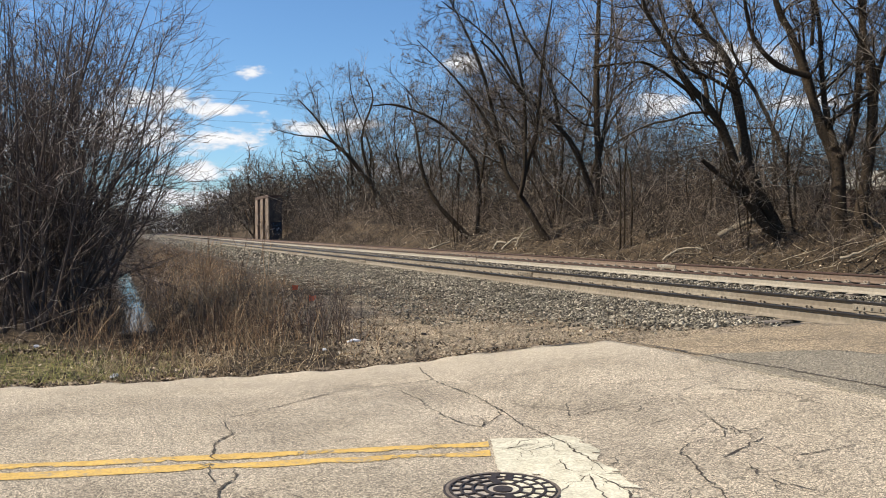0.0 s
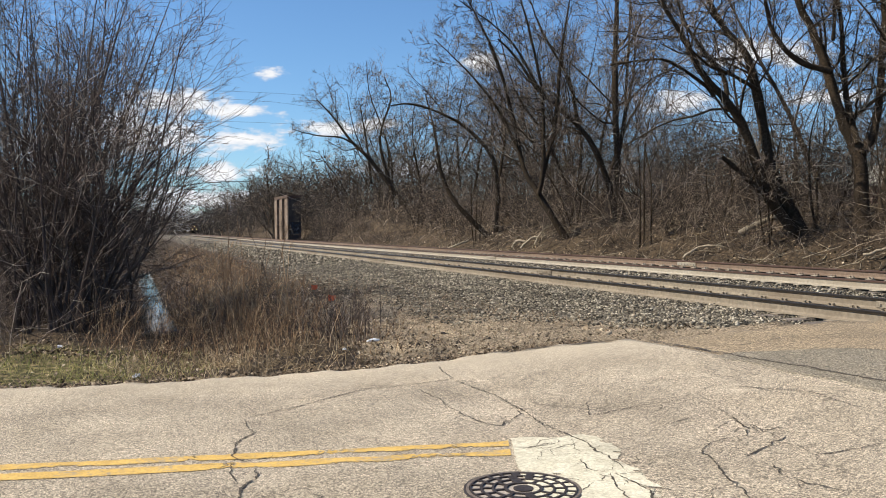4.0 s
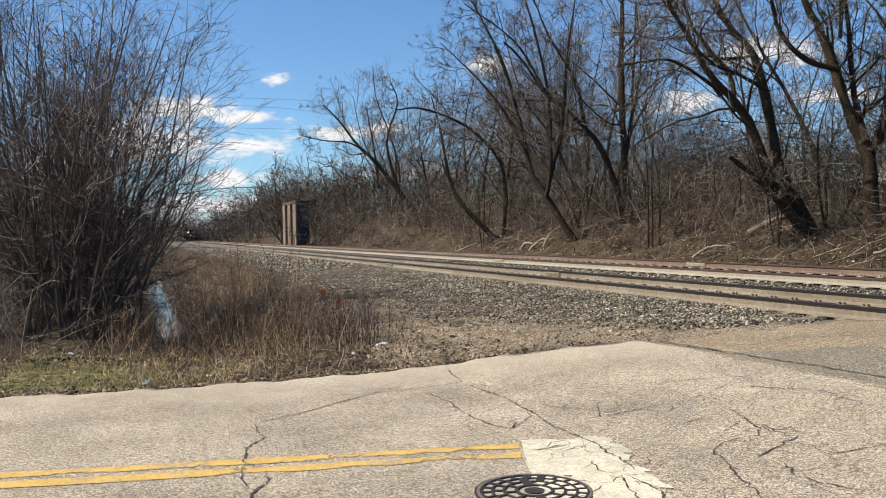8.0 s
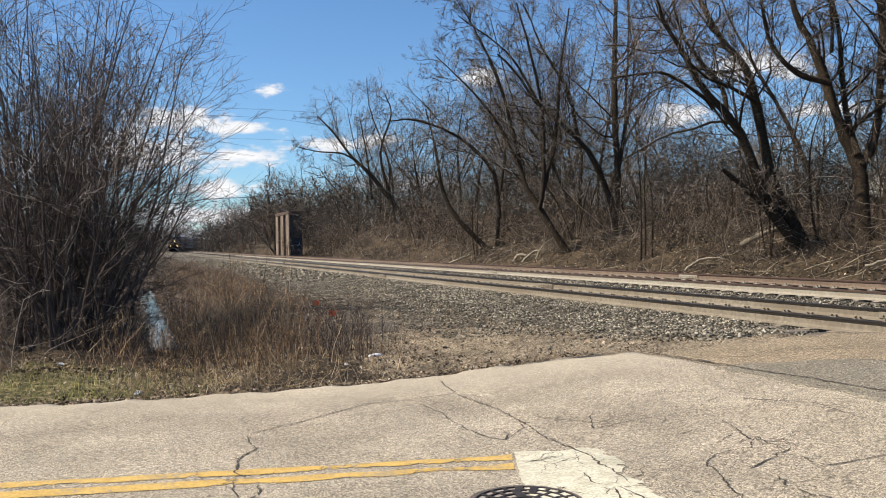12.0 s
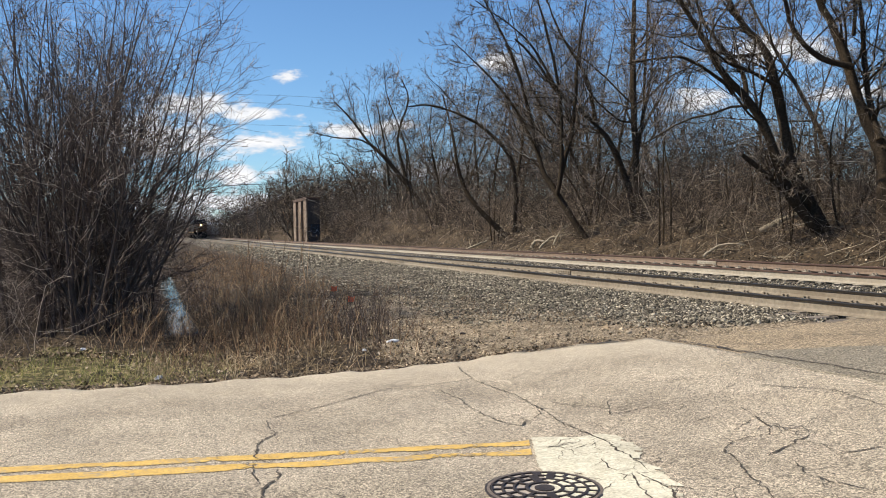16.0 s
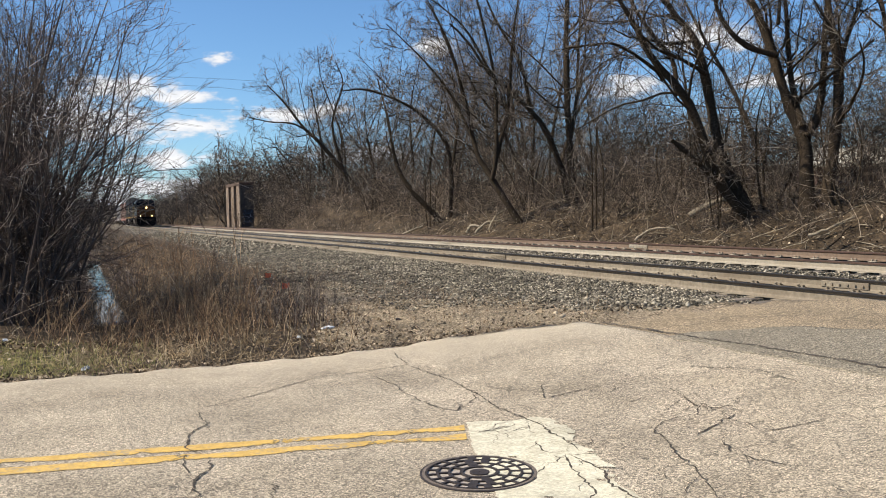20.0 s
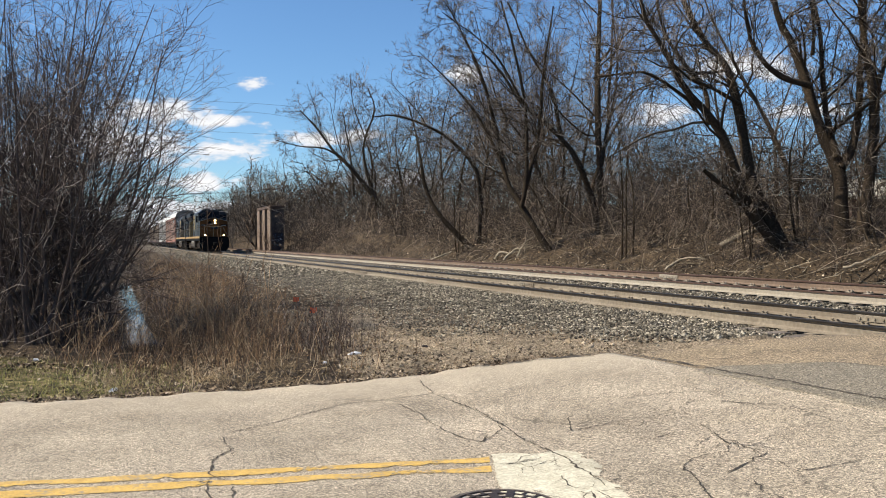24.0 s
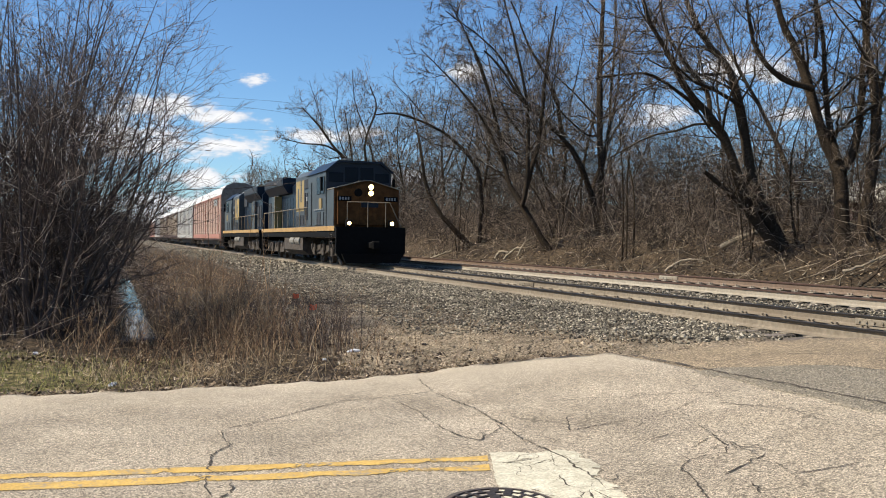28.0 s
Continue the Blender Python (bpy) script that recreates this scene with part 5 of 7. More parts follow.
# ---- weeds, straw and grass ----
def weeds():
    g = np.random.default_rng(21)
    cnt = 430
    s = 9.2 + 13 * g.beta(1.1, 2.2, cnt)
    n = 1.75 + g.normal(0, 0.7, cnt) + 0.25 * np.sin(s * 2.3)
    ci = g.integers(0, 70, cnt)
    cl = g.choice(cnt, 70)
    pull = 0.75 * (g.random(cnt) < 0.8)
    n, s = n + (n[cl][ci] - n) * pull, s + (s[cl][ci] - s) * pull
    ok = ns_clear(n, s, 0.5)
    n, s = n[ok], s[ok]
    P, R = stems(g, n, s, 1.15 * g.beta(1.6, 2.4, len(n)) + 0.1, 0.32, 6, 0.005, 0.0, 0.16)
    S1 = sprout(g, P, R, 4, 0.35, 38, (0.15, 0.4), 0.08, 0.12, 3, 0.7, rmin=0.0022)
    S2 = sprout(g, *S1, 1, 0.3, 35, (0.3, 0.6), 0.05, 0.1, 3, 0.8, rmin=0.0018)
    stuff("weeds", [(P, R), S1, S2], M["weed"], "tall dry brown weeds between ditch and gravel", "weeds")
    cnt = 1000
    s = 9.0 + 22 * g.beta(1.0, 2.6, cnt)
    n = 1.5 + g.normal(0, 0.8, cnt)
    ok = ns_clear(n, s, 0.25) & (n < 2.9)
    n, s = n[ok], s[ok]
    A = stems(g, n, s, g.uniform(0.08, 0.36, len(n)), 1.1, 4, 0.0038, 0.12, 0.22)
    stuff("straw", [A], M["straw"], "matted dry straw and dead grass beside the ditch", "grass")
    # a dark twiggy clump at the weeds' end
    cnt = 110
    P, R = stems(g, g.normal(2.85, 0.26, cnt), g.normal(12.0, 0.3, cnt), g.uniform(0.35, 0.85, cnt), 0.2, 5, 0.005, 0.0, 0.08)
    stuff("weeds", [(P, R), sprout(g, P, R, 4, 0.3, 35, (0.2, 0.45), 0.06, 0.1, 3, 0.7, rmin=0.003)], M["shrub"], "dark twiggy weeds at the edge of the gravel", "weeds")
    # a pale tuft drooping over the ditch's mouth
    cnt = 1300
    n, s = g.uniform(-0.2, 2.2, cnt), g.uniform(9.2, 10.9, cnt)
    ok = ns_clear(n, s, 0.18) & (np.sin(n * 5.1 + s * 3.3) > -0.2)
    A = stems(g, n[ok], s[ok], g.uniform(0.12, 0.4, ok.sum()), 1.2, 5, 0.0036, 0.14, 0.25)
    stuff("straw", [A], M["straw"], "pale dead grass drooping at the ditch mouth", "grass")
    # sparse dead weeds on the gravel
    cnt = 420
    n, s = g.uniform(3.0, 6.6, cnt), g.uniform(9.5, 26, cnt)
    ok = ns_clear(n, s, 0.6)
    A = stems(g, n[ok], s[ok], g.uniform(0.05, 0.3, ok.sum()), 0.6, 4, 0.003, 0.1, 0.15)
    stuff("straw", [A, sprout(g, *A, 3, 0.2, 40, (0.3, 0.6), 0.02, 0.1, 3, 0.7, rmin=0.002)], M["weed"], "sparse dead weeds on the gravel", "weeds")
    # verge
    cnt = 15000
    n, s = g.uniform(-9, 0.9, cnt), g.uniform(6, 15.5, cnt)
    x, y = xy(n, s)
    d = y - road_edge(x)
    ok = (d > 0.12) & (d < 3.6) & (n < 1.2 + 0.3 * np.sin(s * 3))
    A = stems(g, n[ok], s[ok], g.uniform(0.02, 0.13, ok.sum()), 0.8, 3, 0.004, 0.2, 0.2, 0.01)
    stuff("grass", [A], M["blade"], "short patchy green and yellow verge grass", "grass")
    cnt = 4200
    n, s = g.uniform(-9, 1.2, cnt), g.uniform(7, 16.5, cnt)
    x, y = xy(n, s)
    d = y - road_edge(x)
    ok = (d > 1.7) & (d < 4.5)
    A = stems(g, n[ok], s[ok], g.uniform(0.1, 0.35, ok.sum()), 1.2, 4, 0.0032, 0.12, 0.25)
    stuff("straw", [A], M["straw"], "dead straw along the foot of the shrubs", "grass")


def more_weeds():
    g = np.random.default_rng(22)
    cnt = 1000
    s = 14 + 60 * g.beta(1.0, 1.5, cnt)
    n = 1.2 + 3.2 * g.beta(1, 2.0, cnt) + np.clip((s - 28) / 20, 0, 1.6) * g.random(cnt)
    P, R = stems(g, n, s, 0.12 + 0.75 * g.beta(1.3, 2.6, cnt), 0.5, 5, 0.006, 0.04, 0.2)
    stuff("weeds", [(P, R), sprout(g, P, R, 4, 0.3, 40, (0.2, 0.5), 0.05, 0.12, 2, 0.7, rmin=0.004)], M["weed"], "brown dead weeds on the ditch bank", "weeds")
    cnt = 1300
    s = 12 + 40 * g.beta(1.0, 1.8, cnt)
    n = np.where(g.random(cnt) < 0.6, g.normal(1.75, 0.3, cnt), g.uniform(1.2, 3.2, cnt))
    A = stems(g, n, s, g.uniform(0.12, 0.42, cnt), 1.1, 4, 0.005, 0.14, 0.22)
    stuff("straw", [A], M["straw"], "matted dead grass hanging over the ditch", "grass")
    # growth closing the ditch's near end and hanging over both sides
    cnt = 480
    n, s = g.uniform(-0.6, 2.2, cnt), g.uniform(11.3, 18.0, cnt)
    P, R = stems(g, n, s, g.uniform(0.25, 0.9, cnt), 0.5, 4, 0.0045, 0.12, 0.14)
    stuff("weeds", [(P, R), sprout(g, P, R, 4, 0.3, 40, (0.2, 0.5), 0.03, 0.12, 2, 0.7, rmin=0.003)], M["weed"], "brown dead weeds in the ditch mouth", "weeds")
    cnt = 700
    s = g.uniform(16, 46, cnt)
    n = np.where(g.random(cnt) < 0.65, g.normal(0.05, 0.22, cnt), g.normal(1.35, 0.15, cnt))
    P, R = stems(g, n, s, g.uniform(0.4, 1.3, cnt), 0.7, 5, 0.007, 0.1, 0.16)
    stuff("ditch_brush", [(P, R), sprout(g, P, R, 5, 0.3, 45, (0.2, 0.5), 0.0, 0.15, 2, 0.7, rmin=0.004)], M["shrub"], "dark bare brush hanging over the ditch", "brush")
    # a few tall stalks
    n, s = g.normal(1.75, 0.35, 12), g.uniform(11.5, 15, 12)
    P, R = stems(g, n, s, g.uniform(1.5, 2.3, 12), 0.10, 7, 0.008, 0.0, 0.06)
    stuff("weeds", [(P, R), sprout(g, P, R, 7, 0.4, 35, (0.08, 0.2), 0.08, 0.12, 3, 0.6, rmin=0.003)], M["weed"], "tall dark dead weed stalks", "weeds")


def flakes(seed, n, s, size, name, label, material):
    g = np.random.default_rng(seed)
    x, y = xy(n, s)
    z = ground_z(x, y)
    N = len(n)
    a = g.uniform(0, 6.28, N)
    u = np.stack([np.cos(a), np.sin(a), g.normal(0, 0.45, N)], 1) * size[:, None]
    v = np.stack([-np.sin(a), np.cos(a), g.normal(0, 0.45, N)], 1) * size[:, None] * 0.6
    c = np.stack([x, y, z + size * 0.5 + 0.004], 1)
    bend_up = np.array([0, 0, 1.0]) * (size * g.uniform(-0.4, 0.5, N))[:, None]
    V = np.stack([c - u, c + v * 0.9 + bend_up, c + u, c - v + bend_up], 1).reshape(-1, 3)
    F = np.array([(0, 2, 1), (0, 3, 2)])[None] + 4 * np.arange(N)[:, None, None]
    return tagged(quad_obj(name, V, F.reshape(-1, 3), material), label, "leaves", kind="stuff")


def litter_leaves():
    g = np.random.default_rng(41)
    n, s = 18.6 + 9 * g.random(16000), -2 + 62 * g.beta(1, 1.3, 16000)
    flakes(42, n, s, g.uniform(0.02, 0.07, 16000), "leaf_litter", "dead brown leaves strewn on the bank", M["leaf"])
    x = g.uniform(-6.5, 1.5, 3000)
    y = road_edge(x) + np.abs(g.normal(0.05, 0.28, 3000)) + 0.03
    n, s = ns(x, y)
    flakes(43, n, s, g.uniform(0.008, 0.026, 3000), "leaf_litter", "dead leaves and scraps along the road edge", M["leaf"])
    n, s = g.uniform(0.4, 4.0, 4500), 9.4 + 16 * g.beta(1, 1.6, 4500)
    ok = ns_clear(n, s, 0.1)
    flakes(44, n[ok], s[ok], g.uniform(0.012, 0.035, ok.sum()), "leaf_litter", "dead leaves and scraps among the weeds", M["leaf"])
    x = g.uniform(-9, -2.6, 3500)
    y = road_edge(x) + g.uniform(0.3, 5.0, 3500)
    n, s = ns(x, y)
    flakes(45, n, s, g.uniform(0.008, 0.024, 3500), "leaf_litter", "dead leaves strewn over the verge", M["leaf"])
    x = g.uniform(-9, -2.4, 3500)
    y = road_edge(x) + g.normal(3.3, 0.45, 3500)
    n, s = ns(x, y)
    flakes(47, n, s, g.uniform(0.012, 0.034, 3500), "leaf_litter", "heaped brown leaves under the shrubs", M["leaf"])
    x = g.uniform(-7, 0.6, 2600)
    y = road_edge(x) + np.abs(g.normal(0.1, 0.12, 2600)) + 0.03
    n, s = ns(x, y)
    flakes(48, n, s, g.uniform(0.006, 0.02, 2600), "leaf_litter", "dark crumbs of soil and leaf at the road edge", M["soil"])
    n, s = g.uniform(2.4, 6.8, 7000), 8.8 + 14 * g.beta(1, 1.5, 7000)
    ok = ns_clear(n, s, 0.12) & (g.random(7000) < 0.25 + 0.75 * np.clip(np.hypot((n - 4.9) / 1.5, (s - 11.3) / 2.0) - 0.4, 0, 1))
    flakes(46, n[ok], s[ok], g.uniform(0.006, 0.026, ok.sum()), "leaf_litter", "brown plant scraps strewn over the gravel", M["leaf"])
    # loose pale sticks on the bank
    cnt = 800
    n, s = 18.6 + 7 * g.random(cnt), 0 + 60 * g.beta(1, 1.4, cnt)
    x, y = xy(n, s)
    P = [np.stack([x, y, ground_z(x, y) + 0.05], 1)]
    a, L = g.uniform(0, 6.28, cnt), g.uniform(0.25, 1.3, cnt)
    d = np.stack([np.cos(a), np.sin(a), g.normal(0.15, 0.25, cnt)], 1)
    for k in range(3):
        d = d + g.normal(0, 0.15, d.shape)
        P.append(P[-1] + d * L[:, None] / 3)
    P = np.stack(P, 1)
    ground_here = ground_z(P[..., 0], P[..., 1])
    P[..., 2] = np.maximum(P[..., 2], ground_here + 0.02)
    R = g.uniform(0.006, 0.02, cnt)[:, None] * np.linspace(1, 0.5, 4)[None]
    stuff("fallen_sticks", [(P, R)], M["deadwood"], "pale fallen sticks on the bank", "sticks")


def ns_clear(n, s, gap):
    x, y = xy(n, s)
    return (y - road_edge(x)) > gap


weeds()
more_weeds()
litter_leaves()


# ---- stones ----
def stones(seed, n, s, size, name, label, lift=0.25, material=None):
    g = np.random.default_rng(seed)
    x, y = xy(n, s)
    z = ground_z(x, y)
    N = len(n)
    ico = np.array([(1, 0, 0), (-1, 0, 0), (0, 1, 0), (0, -1, 0), (0, 0, 1), (0, 0, -1)], float)
    tri = np.array([(0, 2, 4), (2, 1, 4), (1, 3, 4), (3, 0, 4), (2, 0, 5), (1, 2, 5), (3, 1, 5), (0, 3, 5)])
    V = ico[None] * g.uniform(0.5, 1.2, (N, 6, 1)) + g.normal(0, 0.33, (N, 6, 3))
    a = g.uniform(0, 6.28, N)
    b = g.uniform(-0.7, 0.7, N)
    c, q = np.cos(a)[:, None], np.sin(a)[:, None]
    X, Y, Z = V[..., 0], V[..., 1], V[..., 2]
    X, Y = c * X - q * Y, q * X + c * Y
    c, q = np.cos(b)[:, None], np.sin(b)[:, None]
    Y, Z = c * Y - q * Z, q * Y + c * Z
    V = np.stack([X, Y, Z * 0.7], -1) * size[:, None, None] + np.stack([x, y, z + size * lift], 1)[:, None]
    F = (tri[None] + 6 * np.arange(N)[:, None, None]).reshape(-1, 3)
    ob = quad_obj(name, V.reshape(-1, 3), F, material or M["stone"])
    return tagged(ob, label, "stones", kind="stuff")


g = np.random.default_rng(31)
n, s = g.uniform(6.0, 9.42, 30000), 7.6 + 30 * g.beta(1, 1.6, 30000)
ok = ns_clear(n, s, 0.25) & (g.random(30000) < np.clip((n - 6.0) / 1.2, 0.05, 1)) & ~((s < 8.3) & (n < 9.1))
stones(32, n[ok], s[ok], g.uniform(0.012, 0.033, ok.sum()), "ballast_stones", "loose grey ballast stones beside the track")
n, s = g.uniform(11.2, 14.0, 9000), 4.5 + 40 * g.beta(1, 1.5, 9000)
stones(33, n, s, g.uniform(0.016, 0.042, 9000), "ballast_stones", "loose grey ballast stones between the tracks", 0.5)
n, s = np.concatenate([g.uniform(16.0, 18.2, 2500), g.uniform(9.6, 10.8, 2500), g.uniform(14.3, 15.6, 2000)]), 6 + 40 * g.beta(1, 1.5, 7000)
stones(34, n, s, g.uniform(0.02, 0.045, 7000), "ballast_stones", "loose grey ballast stones along the track", 0.3)
n, s = g.uniform(2.6, 6.0, 9000), 8.6 + 20 * g.beta(1, 1.8, 9000)
ok = ns_clear(n, s, 0.02)
stones(35, n[ok], s[ok], g.uniform(0.005, 0.016, ok.sum()) * (1 + 1.4 * (g.random(ok.sum()) < 0.05)), "gravel_stones", "scattered small tan gravel beside the road", 0.2, M["pebble"])
n, s = g.uniform(4.6, 6.8, 9000), 12 + 30 * g.beta(1, 1.8, 9000)
stones(36, n, s, g.uniform(0.011, 0.03, 9000), "ballast_stones", "loose grey ballast stones beside the track", 0.2)

n, s = g.uniform(5.6, 9.4, 7000), 34 + 60 * g.beta(1, 1.5, 7000)
stones(37, n, s, g.uniform(0.03, 0.07, 7000), "ballast_stones", "loose grey ballast stones along the track", 0.25)


# ---- concrete pier of a vanished bridge ----
def build_pier():
    n0, s0 = 21.4, 122.8
    x, y = xy(n0, s0)
    th = thing("bridge_pier", pose(float(x), float(y), 0.35, 0, 0, math.degrees(math.atan2(ST, CT))), "tall abandoned concrete bridge pier with graffiti", "bridge pier")
    W, L, Hh = 1.85, 11.6, 6.2
    part("end_face", bm_box(0.02, W - 0.02, -0.06, 0.0, -0.4, Hh - 0.5, bevel=0.01), M["shade_soot"], th, "sooty concrete end face with its shade painted in darker")
    part("shaft", bm_box(0.25, W, 0.0, L, -0.4, Hh - 0.5, bevel=0.04), M["concrete"], th, "grey weathered concrete shaft")
    part("cap", bm_box(-0.16, W + 0.08, -0.1, L + 0.1, Hh - 0.45, Hh, bevel=0.05), M["concrete_dark"], th, "dark weathered coping")
    for k in range(3):
        y0 = 4.65 * k
        part("pilaster", bm_box(-0.12, 0.26, y0, y0 + 2.3, -0.4, Hh - 0.45, bevel=0.03), M["concrete"], th, "sunlit concrete pilaster")
    for k in range(2):
        y0 = 2.3 + k * 4.65
        part("recess", bm_box(0.2, 0.27, y0, y0 + 2.35, -0.4, Hh - 0.45), M["concrete_dark"], th, "dark red brown recess")
    gr = {"k": mat("graffiti_black", (0.014, 0.016, 0.022), 0.6, scale=4), "a": mat("graffiti_blue", (0.05, 0.10, 0.17), 0.7, scale=4), "b": mat("graffiti_pale", (0.3, 0.34, 0.4), 0.7, scale=4)}
    g = np.random.default_rng(3)
    part("graffiti_ground", bm_box(0.12, W - 0.1, -0.066, -0.058, -0.2, 2.35), gr["k"], th, "black sprayed field")
    for k in range(16):
        cx, cz = 0.28 + 0.085 * k, 1.25 + 0.7 * math.sin(k * 2.1)
        bm = bmesh.new()
        an, ln = g.uniform(0, 3.14), g.uniform(0.18, 0.42)
        ux, uz = math.cos(an), math.sin(an)
        arc = [(cx + ln * (t * ux - 0.5 * t * t * uz), cz + ln * (t * uz + 0.5 * t * t * ux)) for t in np.linspace(-1, 1, 7)]
        w = g.uniform(0.02, 0.05)
        prism(bm, arc + [(p[0] + w * 0.7, p[1] + w) for p in arc[::-1]], -0.074 - 0.0006 * k, -0.064)
        part("graffiti", bm, gr["a" if k % 3 else "b"], th, "blue and pale sprayed stroke")


build_pier()


# ---- fallen wood ----
def log(name, pts, r0, r1, seed, label, material=None):
    g = np.random.default_rng(seed)
    P = smooth_path(pts, 10)[None]
    P = P + g.normal(0, 0.015, P.shape)
    x, y = P[0, 0, 0], P[0, 0, 1]
    th = thing(name, pose(float(x), float(y), float(P[0, 0, 2])), label, "log", "fallen wood on the bank")
    P = P - P[:, :1]
    R = np.linspace(r0, r1, 10)[None]
    v, q = tubes(P, R, 8)
    quad_obj("stem", v, q, material or M["deadwood"], th, smooth=True)
    A = sprout(g, P, R, 4, 0.2, 50, (0.15, 0.4), 0.05, 0.2, 4, 0.4)
    for i in range(4):
        v, q = tubes(A[0][i:i + 1], A[1][i:i + 1], 4)
        quad_obj("branch_stub", v, q, material or M["deadwood"], th)


def on_bank(x, y, dz):
    return (x, y, float(ground_z(x, y)) + dz)


log("fallen_log", [on_bank(10.4, 32.4, 0.12), on_bank(10.9, 32.2, 0.26), on_bank(11.4, 32.1, 0.32), on_bank(12.0, 32.2, 0.36)], 0.12, 0.08, 1, "pale barkless fallen log on the bank")
log("fallen_log", [on_bank(8.3, 32.4, 0.1), on_bank(8.9, 32.2, 0.3), on_bank(9.6, 31.6, 0.15)], 0.05, 0.03, 2, "thin pale fallen branch on the bank")
log("fallen_log", [on_bank(10.6, 23.2, 0.1), on_bank(11.4, 23.6, 0.3), on_bank(12.2, 23.8, 0.5)], 0.06, 0.03, 3, "dark fallen branch above the far rail", M["bark"])
log("fallen_log", [on_bank(11.7, 25.3, 0.15), on_bank(12.2, 25.1, 0.3), on_bank(12.9, 24.9, 0.35)], 0.05, 0.03, 4, "pale fallen branch on the bank")
log("fallen_log", [on_bank(2.8, 47.6, 0.1), on_bank(3.05, 47.5, 0.35), on_bank(3.5, 47.2, 0.15)], 0.09, 0.06, 5, "pale broken log at the foot of the bank")
log("fallen_log", [on_bank(3.2, 46.6, 0.1), on_bank(3.8, 46.5, 0.3), on_bank(4.4, 46.2, 0.2)], 0.07, 0.04, 6, "pale broken branch at the foot of the bank")
log("fallen_log", [on_bank(3.9, 46.0, 0.1), on_bank(4.3, 46.4, 0.5), on_bank(4.9, 46.6, 0.6)], 0.05, 0.03, 8, "pale broken branch at the foot of the bank")
log("fallen_log", [on_bank(-1.2, 50.0, 0.0), on_bank(-0.4, 50.5, 0.5), on_bank(0.4, 51.0, 0.8)], 0.07, 0.04, 7, "pale fallen branch leaning on the bank")


# ---- a dark shed behind the trees ----
def build_shed():
    x, y = 25.6, 45.0
    z = float(ground_z(x, y))
    th = thing("shed", pose(x, y, z - 1.4, 0, 0, -12), "dark red brown wooden shed with pale roof edge", "shed")
    part("wall", bm_box(-4.0, 4.0, 0.0, 5.0, 0, 2.5), M["plank"], th)
    for k in range(40):
        part("plank", bm_box(-4.0 + 0.2 * k, -3.82 + 0.2 * k, -0.03, 0.0, 0, 2.5), M["plank"], th)
    bm = bmesh.new()
    prism(bm, [(-0.4, 2.5), (5.4, 2.5), (2.5, 3.6)], -4.3, 4.3, axis="x")
    part("roof", bm, M["pale"], th, "pale roof")
    part("fascia", bm_box(-4.35, 4.35, -0.46, -0.4, 2.4, 2.62), M["pale"], th, "pale fascia board")
    part("chimney", bm_box(0.6, 1.6, 2.0, 2.8, 3.0, 4.2), M["pale"], th, "pale chimney box")


build_shed()


# ---- overhead cables far off ----
def build_cables():
    th = thing("power_line", pose(0, 0, 0), "thin overhead power cables strung across the sky", "power line")
    for z0, z1 in ((43.5, 41.5), (41.0, 36.5), (34.5, 33.0)):
        pts = [(-170, 245, z0 + 6), (-110, 252, z0 + 1.2), (-60, 258, z0 - 0.6), (-20, 263, z1 - 0.2), (60, 273, z1 + 2.5), (190, 289, z0 + 6)]
        v, q = tubes(smooth_path(pts, 40)[None], np.full((1, 40), 0.03), 4)
        quad_obj("cable", v, q, M["iron"], th)
    for x, y in ((-170, 245), (190, 289)):
        bm = bmesh.new()
        rod(bm, (x, y, -2), (x, y, 54), 0.5, 10, 0.25)
        for z in (48.5, 44.5, 39.0):
            box(bm, x - 2, x + 2, y - 0.1, y + 0.1, z, z + 0.25)
        part("pole", bm, M["iron"], th)


build_cables()


# ---- markers and litter ----
def marker(n, s, h, label):
    x, y = xy(n, s)
    th = thing("marker_flag", pose(x, y, float(ground_z(x, y)), 0, 0, 20), label, "marker flag", "survey flags")
    bm = bmesh.new()
    rod(bm, (0, 0, -0.05), (0.02, 0, h), 0.004, 5)
    part("wire", bm, M["iron"], th)
    bm = bmesh.new()
    prism(bm, [(0.02, h - 0.11), (0.08, h - 0.12), (0.15, h - 0.10), (0.15, h - 0.01), (0.08, h - 0.02), (0.02, h)], -0.004, 0.004)
    part("flag", bm, M["orange"], th, "orange plastic flag")


for n, s in ((3.75, 18.8), (3.42, 15.6)):
    marker(n, s, 0.27, "small orange wire survey flag among weeds")


def scrap(x, y, size, seed, material, label):
    g = np.random.default_rng(seed)
    bm = bmesh.new()
    bmesh.ops.create_icosphere(bm, subdivisions=2, radius=1.0)
    for v in bm.verts:
        k = g.uniform(0.55, 1.15)
        v.co = Vector((v.co.x * size[0] * k, v.co.y * size[1] * k, max(v.co.z, -0.3) * size[2] * k))
    th = thing("litter", pose(x, y, float(ground_z(x, y)) + size[2] * 0.3, 0, 0, 30 * seed), label, "litter", "scraps of litter")
    part("wrapper", bm, material, th)


